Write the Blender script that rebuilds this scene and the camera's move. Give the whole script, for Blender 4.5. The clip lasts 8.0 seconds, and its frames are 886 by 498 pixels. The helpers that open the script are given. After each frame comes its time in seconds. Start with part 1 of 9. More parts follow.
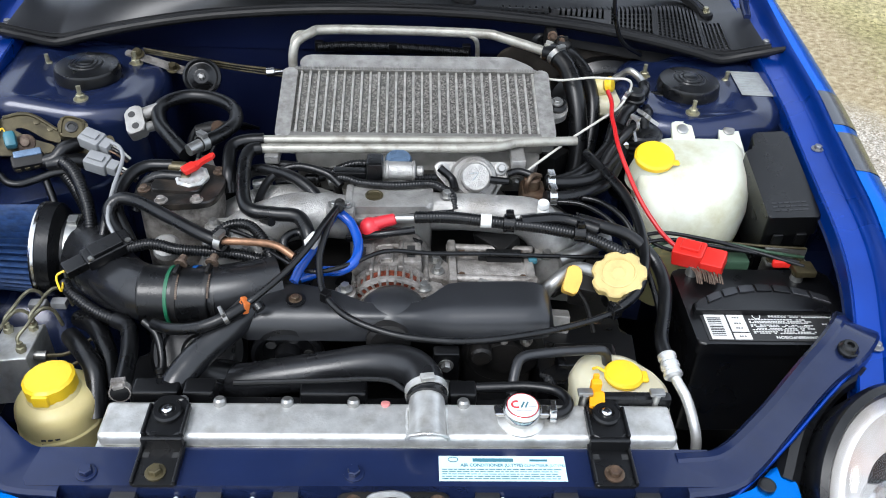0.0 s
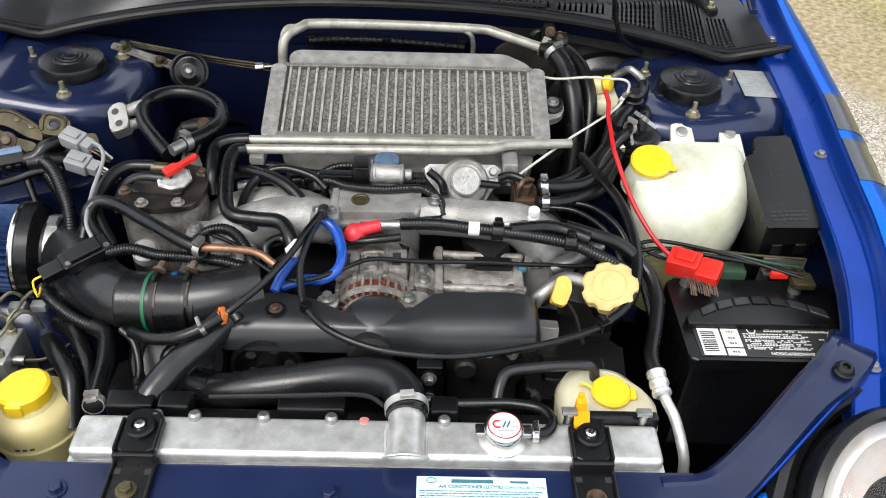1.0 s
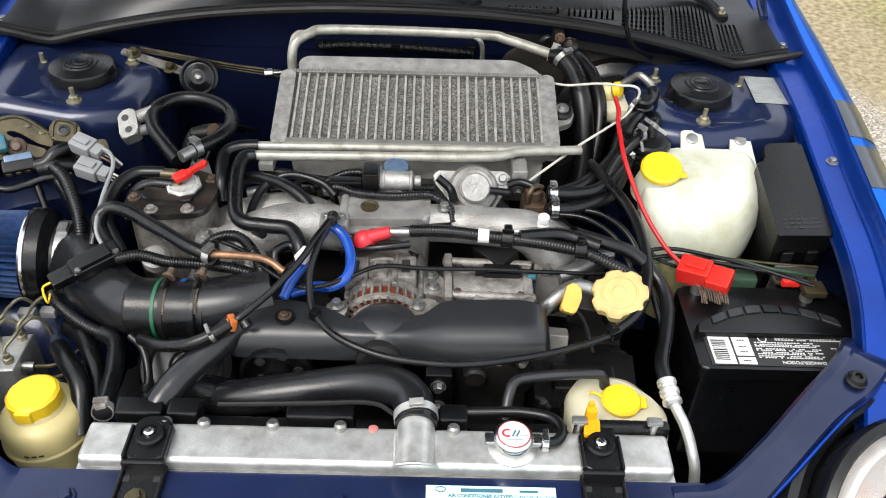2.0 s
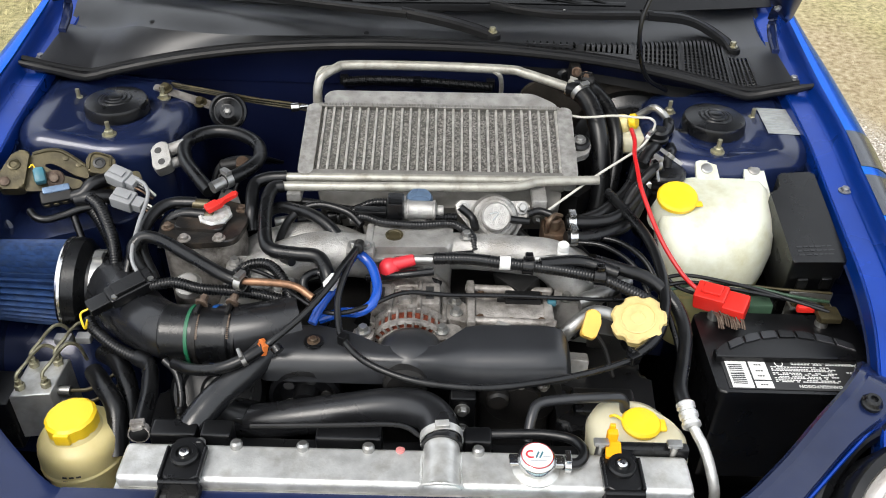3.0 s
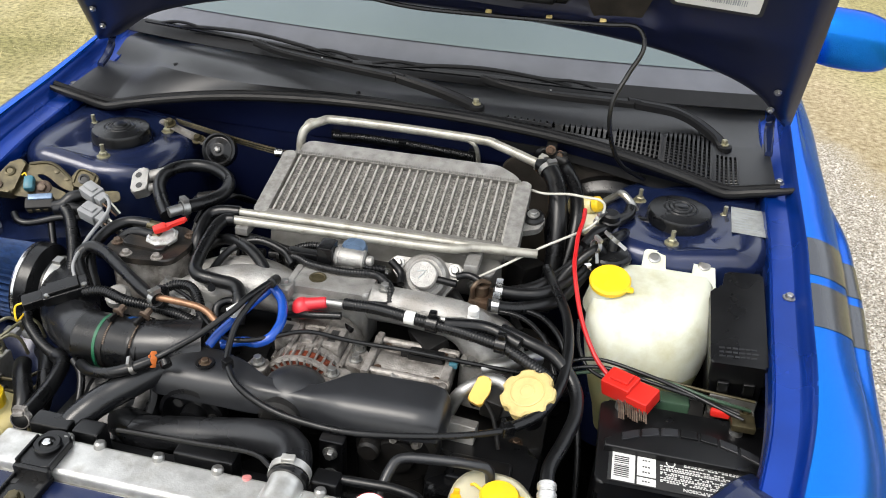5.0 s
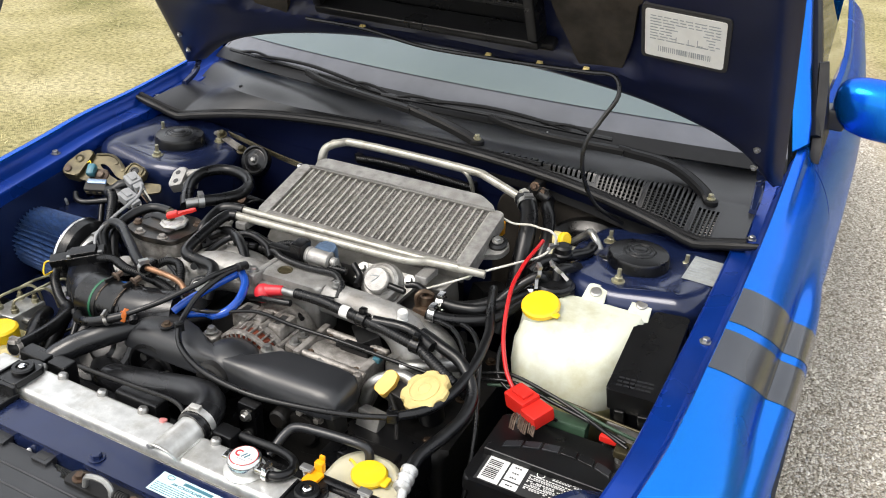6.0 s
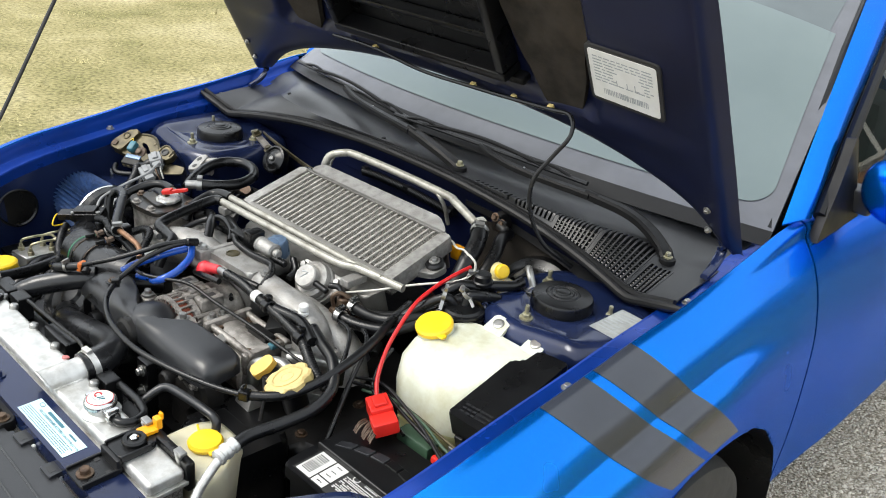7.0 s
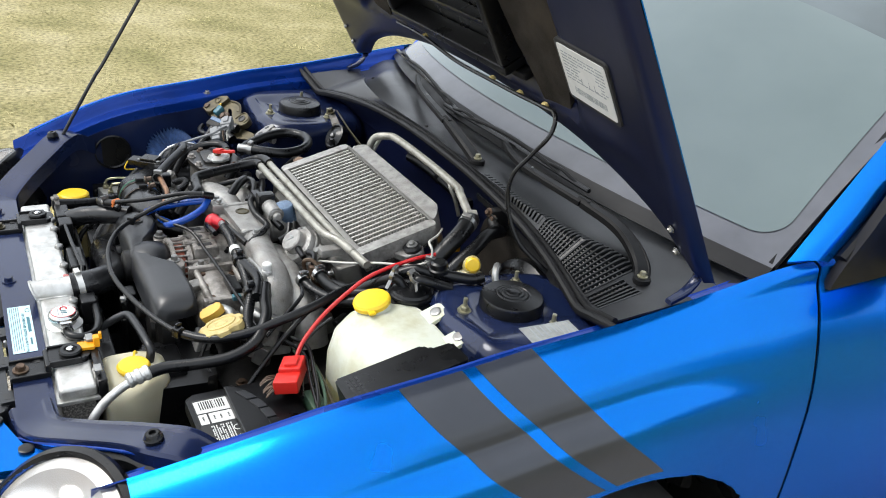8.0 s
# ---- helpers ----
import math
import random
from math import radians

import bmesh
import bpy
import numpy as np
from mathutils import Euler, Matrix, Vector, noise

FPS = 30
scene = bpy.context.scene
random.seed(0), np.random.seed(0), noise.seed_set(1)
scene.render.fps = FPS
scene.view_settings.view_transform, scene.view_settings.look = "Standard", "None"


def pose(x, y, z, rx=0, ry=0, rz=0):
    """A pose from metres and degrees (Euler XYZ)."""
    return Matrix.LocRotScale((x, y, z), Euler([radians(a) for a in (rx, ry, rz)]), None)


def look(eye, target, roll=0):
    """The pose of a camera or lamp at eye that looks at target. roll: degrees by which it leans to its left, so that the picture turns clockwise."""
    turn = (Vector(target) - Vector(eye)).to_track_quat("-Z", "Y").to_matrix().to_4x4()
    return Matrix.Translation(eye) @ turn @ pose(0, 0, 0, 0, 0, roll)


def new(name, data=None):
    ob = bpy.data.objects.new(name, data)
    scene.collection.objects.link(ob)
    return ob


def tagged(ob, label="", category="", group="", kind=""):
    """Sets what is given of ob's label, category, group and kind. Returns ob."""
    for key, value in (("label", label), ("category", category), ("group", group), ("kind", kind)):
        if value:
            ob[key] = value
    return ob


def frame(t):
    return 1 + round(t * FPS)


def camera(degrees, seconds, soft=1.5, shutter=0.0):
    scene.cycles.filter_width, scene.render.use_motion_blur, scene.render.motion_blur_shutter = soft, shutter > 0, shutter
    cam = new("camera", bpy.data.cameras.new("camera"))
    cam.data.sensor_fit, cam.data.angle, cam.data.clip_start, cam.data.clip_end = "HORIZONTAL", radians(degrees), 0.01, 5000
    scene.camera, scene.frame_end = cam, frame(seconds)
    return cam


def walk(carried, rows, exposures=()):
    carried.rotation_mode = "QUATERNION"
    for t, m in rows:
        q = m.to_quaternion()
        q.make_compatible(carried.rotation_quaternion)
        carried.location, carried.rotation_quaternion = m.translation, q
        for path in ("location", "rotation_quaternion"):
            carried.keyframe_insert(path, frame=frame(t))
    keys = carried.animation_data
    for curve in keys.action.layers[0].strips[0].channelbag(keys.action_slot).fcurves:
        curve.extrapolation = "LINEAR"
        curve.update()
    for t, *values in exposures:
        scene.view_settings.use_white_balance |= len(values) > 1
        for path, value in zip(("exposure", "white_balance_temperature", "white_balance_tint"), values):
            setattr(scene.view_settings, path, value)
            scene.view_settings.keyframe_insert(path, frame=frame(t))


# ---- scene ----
cam = camera(55.6, 8.0, 1.0)
PATH = [
    (0, (0.027, -0.706, 1.598), (0.117, 0.871, 0.371), 2.9),
    (0.5, (0.059, -0.665, 1.617), (0.132, 0.89, 0.361), 2.8),
    (1, (0.065, -0.65, 1.616), (0.127, 0.891, 0.341), 3.0),
    (1.5, (0.067, -0.639, 1.614), (0.124, 0.898, 0.336), 3.0),
    (3, (0.045, -0.677, 1.638), (0.059, 0.913, 0.425), 1.9),
    (3.5, (0.047, -0.702, 1.643), (0.055, 0.907, 0.456), 1.5),
    (4, (0.054, -0.719, 1.641), (0.052, 0.891, 0.455), 1.3),
    (4.5, (0.161, -0.696, 1.626), (0.052, 0.939, 0.479), 1.9),
    (4.7, (0.249, -0.676, 1.614), (0.057, 0.979, 0.508), 2.7),
    (5.8, (0.711, -0.722, 1.614), (0.046, 0.909, 0.666), 3.3),
    (6, (0.794, -0.699, 1.621), (0.042, 0.9, 0.685), 3.3),
    (6.5, (1.018, -0.576, 1.623), (0.051, 0.951, 0.767), 4.8),
    (7, (1.239, -0.458, 1.615), (0.054, 0.903, 0.751), 6.0),
    (7.5, (1.405, -0.298, 1.625), (0.035, 0.851, 0.729), 7.1),
    (8, (1.555, -0.086, 1.62), (0.024, 0.843, 0.73), 7.0),
]
# the clip's own white balance and exposure drift a little on the way
LIGHT = [(0, 1.46, 6150, 10), (0.5, 1.46, 6350, 10), (1, 1.47, 6700, 10), (4.5, 1.47, 6800, 10), (6, 1.50, 6950, 11), (6.5, 1.53, 6850, 9), (7, 1.52, 6750, 8), (7.5, 1.49, 6850, 6.5), (8, 1.36, 6580, 9)]
walk(cam, [(t, look(eye, target, roll)) for t, eye, target, roll in PATH], LIGHT)

# ---- world, sun and exposure ----
world = bpy.data.worlds.new("sky")
scene.world = world
world.use_nodes = True
_wn, _wl = world.node_tree.nodes, world.node_tree.links
_sky = _wn.new("ShaderNodeTexSky")
_sky.sky_type, _sky.sun_disc = "NISHITA", False
_sky.sun_elevation, _sky.sun_rotation = radians(55), radians(215)
_sky.air_density, _sky.dust_density, _sky.ozone_density = 1.0, 2.5, 1.0
_hs = _wn.new("ShaderNodeHueSaturation")
_hs.inputs["Saturation"].default_value = 0.5
_bg = _wn["Background"]
_bg.inputs["Strength"].default_value = 0.15
_wl.new(_sky.outputs["Color"], _hs.inputs["Color"])
_veil = _wn.new("ShaderNodeMix")
_veil.data_type = "RGBA"
_veil.inputs["Factor"].default_value = 0.7
_veil.inputs["B"].default_value = (4.3, 4.6, 4.95, 1)
_wl.new(_hs.outputs["Color"], _veil.inputs["A"])
_wl.new(_veil.outputs["Result"], _bg.inputs["Color"])

sun = new("sun", bpy.data.lights.new("sun", "SUN"))
sun.data.energy, sun.data.angle, sun.data.color = 0.9, radians(25), (1.0, 0.98, 0.95)
_az, _el = radians(215), radians(55)
sun.matrix_world = look((0, 0, 0), (-math.sin(_az) * math.cos(_el), -math.cos(_az) * math.cos(_el), -math.sin(_el)))

# ---- materials ----


def mat(name, color, rough=0.5, metal=0.0, vary=0.15, scale=30.0, bump=0.0, bscale=200.0, coat=0.0, dirt=0.0,
        dirt_color=(0.12, 0.1, 0.08), dscale=14.0, alpha_trans=0.0, sss=0.0, island=0.0, spec=0.5, rvary=0.15):
    """A surface with grain and stains at two scales."""
    m = bpy.data.materials.new(name)
    m.use_nodes = True
    n, l = m.node_tree.nodes, m.node_tree.links
    b = n["Principled BSDF"]
    tc = n.new("ShaderNodeTexCoord")
    n1 = n.new("ShaderNodeTexNoise")
    n1.inputs["Scale"].default_value, n1.inputs["Detail"].default_value = scale, 6
    l.new(tc.outputs["Object"], n1.inputs["Vector"])
    ramp = n.new("ShaderNodeMapRange")
    ramp.inputs["From Min"].default_value, ramp.inputs["From Max"].default_value = 0.3, 0.7
    ramp.inputs["To Min"].default_value, ramp.inputs["To Max"].default_value = 1 - vary, 1 + vary
    l.new(n1.outputs["Fac"], ramp.inputs["Value"])
    mul = n.new("ShaderNodeMix")
    mul.data_type, mul.blend_type = "RGBA", "MULTIPLY"
    mul.inputs["Factor"].default_value = 1
    mul.inputs["A"].default_value = (*color, 1)
    l.new(ramp.outputs["Result"], mul.inputs["B"])
    out = mul.outputs["Result"]
    if island:
        info = n.new("ShaderNodeObjectInfo")
        r2 = n.new("ShaderNodeMapRange")
        r2.inputs["To Min"].default_value, r2.inputs["To Max"].default_value = 1 - island, 1 + island
        l.new(info.outputs["Random"], r2.inputs["Value"])
        m2 = n.new("ShaderNodeMix")
        m2.data_type, m2.blend_type = "RGBA", "MULTIPLY"
        m2.inputs["Factor"].default_value = 1
        l.new(out, m2.inputs["A"])
        l.new(r2.outputs["Result"], m2.inputs["B"])
        out = m2.outputs["Result"]
    if dirt:
        n2 = n.new("ShaderNodeTexNoise")
        n2.inputs["Scale"].default_value, n2.inputs["Detail"].default_value, n2.inputs["Roughness"].default_value = dscale, 8, 0.65
        l.new(tc.outputs["Object"], n2.inputs["Vector"])
        r3 = n.new("ShaderNodeMapRange")
        r3.inputs["From Min"].default_value, r3.inputs["From Max"].default_value = 0.48, 0.72
        r3.inputs["To Max"].default_value = dirt
        l.new(n2.outputs["Fac"], r3.inputs["Value"])
        m3 = n.new("ShaderNodeMix")
        m3.data_type = "RGBA"
        l.new(r3.outputs["Result"], m3.inputs["Factor"])
        l.new(out, m3.inputs["A"])
        m3.inputs["B"].default_value = (*dirt_color, 1)
        out = m3.outputs["Result"]
    l.new(out, b.inputs["Base Color"])
    rr = n.new("ShaderNodeMapRange")
    rr.inputs["To Min"].default_value, rr.inputs["To Max"].default_value = max(0.02, rough - rvary), min(1, rough + rvary)
    n4 = n.new("ShaderNodeTexNoise")
    n4.inputs["Scale"].default_value, n4.inputs["Detail"].default_value = scale * 0.6, 4
    l.new(tc.outputs["Object"], n4.inputs["Vector"])
    l.new(n4.outputs["Fac"], rr.inputs["Value"])
    l.new(rr.outputs["Result"], b.inputs["Roughness"])
    b.inputs["Metallic"].default_value = metal
    b.inputs["Coat Weight"].default_value = coat
    b.inputs["Coat Roughness"].default_value = 0.04
    b.inputs["Specular IOR Level"].default_value = spec
    if sss:
        b.inputs["Subsurface Weight"].default_value = sss
        b.inputs["Subsurface Radius"].default_value = (0.02, 0.018, 0.012)
        b.inputs["Subsurface Scale"].default_value = 1.0
    if bump:
        n3 = n.new("ShaderNodeTexNoise")
        n3.inputs["Scale"].default_value, n3.inputs["Detail"].default_value = bscale, 5
        l.new(tc.outputs["Object"], n3.inputs["Vector"])
        bp = n.new("ShaderNodeBump")
        bp.inputs["Strength"].default_value, bp.inputs["Distance"].default_value = bump, 0.002
        l.new(n3.outputs["Fac"], bp.inputs["Height"])
        l.new(bp.outputs["Normal"], b.inputs["Normal"])
    return m


NAVY = mat("navy_bay_paint", (0.0078, 0.0140, 0.047), 0.22, 0.1, 0.3, 8, coat=0.16, dirt=0.25, dirt_color=(0.026, 0.031, 0.048), dscale=11, bump=0.03, spec=0.38)
STRIPE = mat("grey_stripe_vinyl", (0.027, 0.031, 0.041), 0.22, 0, 0.08, 12, rvary=0.05)
PAINT = mat("blue_body_paint", (0.0, 0.146, 0.60), 0.265, 0.85, 0.05, 4, coat=0.15, rvary=0.03)
SATIN = mat("satin_black_plastic", (0.0140, 0.0148, 0.0168), 0.33, 0, 0.25, 9, bump=0.06, bscale=900, dirt=0.3, dirt_color=(0.034, 0.035, 0.039), spec=0.5)
RUBBER = mat("black_rubber", (0.0035, 0.0037, 0.0042), 0.30, 0, 0.3, 40, bump=0.08, bscale=300, dirt=0.3, dirt_color=(0.016, 0.016, 0.017), dscale=25, spec=0.36)
GREENBAND = mat("green_rubber_band", (0.006, 0.09, 0.04), 0.5, 0, 0.1, 30)
# pinkish-grey blotches in this colour stand for what the reflector mirrors
SILVERW = mat("bright_lamp_reflector", (0.76, 0.745, 0.725), 0.18, 0.6, 0.12, 16, dirt=0.4, dirt_color=(0.52, 0.45, 0.41), dscale=12)
PAINT.node_tree.nodes["Principled BSDF"].inputs["Specular Tint"].default_value = (0.08, 0.35, 0.9, 1)
BLACKPL = mat("black_plastic", (0.0028, 0.0029, 0.0034), 0.30, 0, 0.3, 25, bump=0.10, bscale=600, dirt=0.2, dirt_color=(0.013, 0.013, 0.013), spec=0.4)
COWLM = mat("weathered_cowl_plastic", (0.0125, 0.0130, 0.0145), 0.34, 0, 0.35, 6, bump=0.08, bscale=500, dirt=0.55, dirt_color=(0.036, 0.037, 0.040), dscale=5, spec=0.48)
WIPERM = mat("matt_black_steel", (0.0035, 0.0035, 0.0040), 0.5, 0, 0.3, 30, bump=0.05, bscale=500, dirt=0.2, dirt_color=(0.014, 0.014, 0.014), spec=0.22)
DARK = mat("grimy_dark_metal", (0.008, 0.0078, 0.0077), 0.5, 0.2, 0.4, 18, bump=0.3, bscale=90, dirt=0.5, dirt_color=(0.022, 0.018, 0.015), spec=0.4)
CAST = mat("cast_aluminium", (0.335, 0.328, 0.313), 0.43, 0.5, 0.3, 60, bump=0.6, bscale=420, dirt=0.75, dirt_color=(0.095, 0.078, 0.060), dscale=30)
ALU = mat("brushed_aluminium", (0.57, 0.57, 0.552), 0.42, 0.72, 0.2, 40, bump=0.14, bscale=300, dirt=0.6, dirt_color=(0.28, 0.255, 0.21), dscale=30)
ICALU = mat("dull_intercooler_aluminium", (0.27, 0.262, 0.245), 0.48, 0.7, 0.18, 35, bump=0.1, bscale=400, dirt=0.4, dirt_color=(0.12, 0.105, 0.085), dscale=22)
PITTED = mat("pitted_aluminium", (0.36, 0.352, 0.335), 0.45, 0.6, 0.25, 90, bump=0.35, bscale=260, dirt=0.6, dirt_color=(0.17, 0.155, 0.13), dscale=55)
FIN = mat("dusty_fins", (0.17, 0.163, 0.150), 0.48, 0.4, 0.6, 260, dirt=0.9, dirt_color=(0.50, 0.48, 0.44), dscale=260)
STEEL = mat("zinc_steel", (0.32, 0.32, 0.31), 0.38, 0.85, 0.2, 60, dirt=0.35, dirt_color=(0.12, 0.09, 0.06))
OLIVE = mat("yellow_zinc_steel", (0.070, 0.058, 0.030), 0.36, 0.5, 0.4, 50, bump=0.2, bscale=200, dirt=0.7, dirt_color=(0.022, 0.018, 0.011), dscale=30)
WHITEPIPE = mat("pale_coated_pipe", (0.34, 0.33, 0.29), 0.36, 0.4, 0.15, 40, dirt=0.7, dirt_color=(0.13, 0.115, 0.09), dscale=45)
TANK = mat("translucent_white_plastic", (0.57, 0.59, 0.50), 0.42, 0, 0.06, 10, sss=0.3, dirt=0.8, dirt_color=(0.36, 0.33, 0.17), dscale=11)
CREAM = mat("aged_cream_plastic", (0.58, 0.495, 0.235), 0.40, 0, 0.12, 14, sss=0.3, dirt=0.35, dirt_color=(0.30, 0.22, 0.08))
OFFWHITE = mat("yellowed_white_plastic", (0.55, 0.52, 0.38), 0.42, 0, 0.07, 10, sss=0.3, dirt=0.25, dirt_color=(0.32, 0.27, 0.15))
YELLOW = mat("yellow_plastic", (0.77, 0.51, 0.015), 0.38, 0, 0.08, 20, dirt=0.35, dirt_color=(0.52, 0.35, 0.05), dscale=40)
PALEYEL = mat("faded_yellow_plastic", (0.52, 0.405, 0.165), 0.45, 0, 0.12, 25, dirt=0.45, dirt_color=(0.32, 0.22, 0.085), dscale=30)
RED = mat("red_plastic", (0.55, 0.018, 0.012), 0.38, 0, 0.1, 20)
PINK = mat("red_rubber_boot", (0.50, 0.02, 0.03), 0.42, 0, 0.12, 20)
BLUEHOSE = mat("blue_silicone_hose", (0.006, 0.055, 0.31), 0.2, 0, 0.15, 30)
FILTER = mat("blue_pleated_cotton", (0.016, 0.043, 0.125), 0.6, 0, 0.4, 90, bump=0.4, bscale=700, dirt=0.4, dirt_color=(0.06, 0.09, 0.15), dscale=60, spec=0.3)
PEACH = mat("peach_bulb_reflection", (0.80, 0.42, 0.28), 0.35, 0, 0.15, 30)
# the body's blue, darker and duller, for the fenders' inner edges
CHANNEL = mat("dark_inner_blue_paint", (0.0, 0.036, 0.27), 0.30, 0.55, 0.15, 9, coat=0.12, dirt=0.2, dirt_color=(0.008, 0.022, 0.10))
CHROME = mat("chrome", (0.58, 0.58, 0.57), 0.20, 1.0, 0.05, 20, rvary=0.06)
COPPER = mat("dull_copper_pipe", (0.26, 0.140, 0.080), 0.42, 0.6, 0.25, 40, dirt=0.7, dirt_color=(0.07, 0.045, 0.03), dscale=60)
WINDING = mat("copper_windings", (0.15, 0.036, 0.018), 0.35, 0.3, 0.6, 140)
GREYPL = mat("grey_connector_plastic", (0.22, 0.225, 0.23), 0.45, 0, 0.1, 30, dirt=0.4, dirt_color=(0.08, 0.075, 0.065))
GREENPL = mat("green_plastic", (0.03, 0.065, 0.038), 0.5, 0, 0.3, 30)
BLUEBAND = mat("blue_rubber_band", (0.008, 0.07, 0.26), 0.4, 0, 0.3, 60, dirt=0.4, dirt_color=(0.01, 0.02, 0.06), dscale=80)
DIPYEL = mat("orange_yellow_handle", (0.60, 0.36, 0.06), 0.45, 0, 0.1, 20, dirt=0.3, dirt_color=(0.35, 0.20, 0.04), dscale=60)
RUSTY = mat("corroded_copper", (0.085, 0.055, 0.038), 0.6, 0.3, 0.4, 120, dirt=0.6, dirt_color=(0.17, 0.155, 0.12), dscale=120)
HOSEM = mat("glossy_radiator_hose", (0.0088, 0.0092, 0.0104), 0.27, 0, 0.25, 12, bump=0.06, bscale=500, dirt=0.35, dirt_color=(0.028, 0.028, 0.030), spec=0.47)
ZINC = mat("pale_zinc_stud", (0.34, 0.32, 0.22), 0.35, 0.7, 0.3, 80, dirt=0.4, dirt_color=(0.12, 0.09, 0.05), dscale=60)
TEAL = mat("teal_connector", (0.03, 0.13, 0.17), 0.45, 0, 0.15, 30, dirt=0.4, dirt_color=(0.06, 0.06, 0.05))
ORANGE = mat("orange_plastic", (0.46, 0.12, 0.025), 0.45, 0, 0.15, 30, dirt=0.4, dirt_color=(0.2, 0.06, 0.02), dscale=80)
PLATEM = mat("oily_dusty_plate", (0.010, 0.0095, 0.009), 0.34, 0.1, 0.4, 30, bump=0.15, bscale=200, dirt=0.7, dirt_color=(0.065, 0.048, 0.034), dscale=22, spec=0.45)
CAPGREY = mat("clouded_plastic", (0.36, 0.365, 0.355), 0.3, 0, 0.35, 60, sss=0.2, dirt=0.6, dirt_color=(0.17, 0.14, 0.11), dscale=70)
GREYWIRE = mat("grey_wire_sheath", (0.50, 0.49, 0.44), 0.5, 0, 0.1, 30)
REDWIRE = mat("red_wire_sheath", (0.46, 0.008, 0.010), 0.35, 0, 0.1, 30)
LABELW = mat("white_label", (0.62, 0.62, 0.60), 0.4, 0, 0.05, 60, dirt=0.15, dirt_color=(0.4, 0.38, 0.33))
LABELC = mat("pale_cyan_label", (0.50, 0.70, 0.73), 0.35, 0, 0.08, 40, dirt=0.2, dirt_color=(0.4, 0.5, 0.5))
INK = mat("black_ink", (0.02, 0.02, 0.02), 0.5, 0, 0.1, 50)
GREYINK = mat("grey_ink", (0.28, 0.30, 0.31), 0.5, 0, 0.1, 50)
TEALINK = mat("dark_teal_ink", (0.03, 0.13, 0.17), 0.5, 0, 0.1, 50)
REDINK = mat("red_ink", (0.45, 0.02, 0.03), 0.5, 0, 0.1, 50)
RUST = mat("rusty_steel", (0.075, 0.045, 0.028), 0.5, 0.5, 0.5, 90, dirt=0.6, dirt_color=(0.16, 0.13, 0.09), dscale=60)
# bay navy without clear coat, darkened for the shade below bonnet and cowl
NAVYSHADE = mat("shaded_navy_paint", (0.0032, 0.0056, 0.0235), 0.36, 0, 0.3, 8, bump=0.03, dirt=0.25, dirt_color=(0.011, 0.013, 0.022), dscale=7, spec=0.36)
FELT = mat("scorched_felt_liner", (0.030, 0.026, 0.022), 0.95, 0, 0.4, 20, bump=0.5, bscale=500, dirt=0.6, dirt_color=(0.06, 0.048, 0.036), dscale=6, spec=0.1)
TYRE = mat("tyre_rubber", (0.02, 0.02, 0.02), 0.75, 0, 0.2, 40, bump=0.2)
RIM = mat("gold_rim", (0.4, 0.4, 0.38), 0.35, 0.8, 0.1, 20)


def pane_material(name, tint):
    """A clear tinted pane: see-through, with a mirror gloss that grows at a slant."""
    m = bpy.data.materials.new(name)
    m.use_nodes = True
    n, l = m.node_tree.nodes, m.node_tree.links
    n.remove(n["Principled BSDF"])
    clear = n.new("ShaderNodeBsdfTransparent")
    clear.inputs["Color"].default_value = (*tint, 1)
    gloss = n.new("ShaderNodeBsdfGlossy")
    gloss.inputs["Roughness"].default_value = 0.015
    fr = n.new("ShaderNodeFresnel")
    fr.inputs["IOR"].default_value = 1.45
    mix = n.new("ShaderNodeMixShader")
    l.new(fr.outputs[0], mix.inputs[0])
    l.new(clear.outputs[0], mix.inputs[1])
    l.new(gloss.outputs[0], mix.inputs[2])
    l.new(mix.outputs[0], n["Material Output"].inputs["Surface"])
    return m


GLASS = pane_material("window_glass", (0.80, 0.86, 0.84))
LENS = pane_material("headlamp_lens", (0.96, 0.96, 0.96))
CASTD = mat("grimy_cast_aluminium", (0.27, 0.252, 0.232), 0.45, 0.45, 0.4, 60, bump=0.6, bscale=350, dirt=0.9, dirt_color=(0.045, 0.033, 0.023), dscale=32)
BAR = mat("pale_core_bars", (0.54, 0.525, 0.49), 0.40, 0.6, 0.2, 80, bump=0.1, bscale=500, dirt=0.5, dirt_color=(0.24, 0.215, 0.175), dscale=60)
AMBERPL = mat("orange_yellow_plastic", (0.78, 0.33, 0.005), 0.4, 0, 0.08, 20)
PINKPL = mat("pink_plug", (0.55, 0.20, 0.19), 0.45, 0, 0.1, 30)
BLUEGREY = mat("faded_blue_cap", (0.10, 0.155, 0.24), 0.28, 0.3, 0.25, 60)
FLUID = mat("stained_tank_base", (0.42, 0.40, 0.20), 0.45, 0, 0.2, 12, sss=0.2, dirt=0.4, dirt_color=(0.22, 0.18, 0.06))


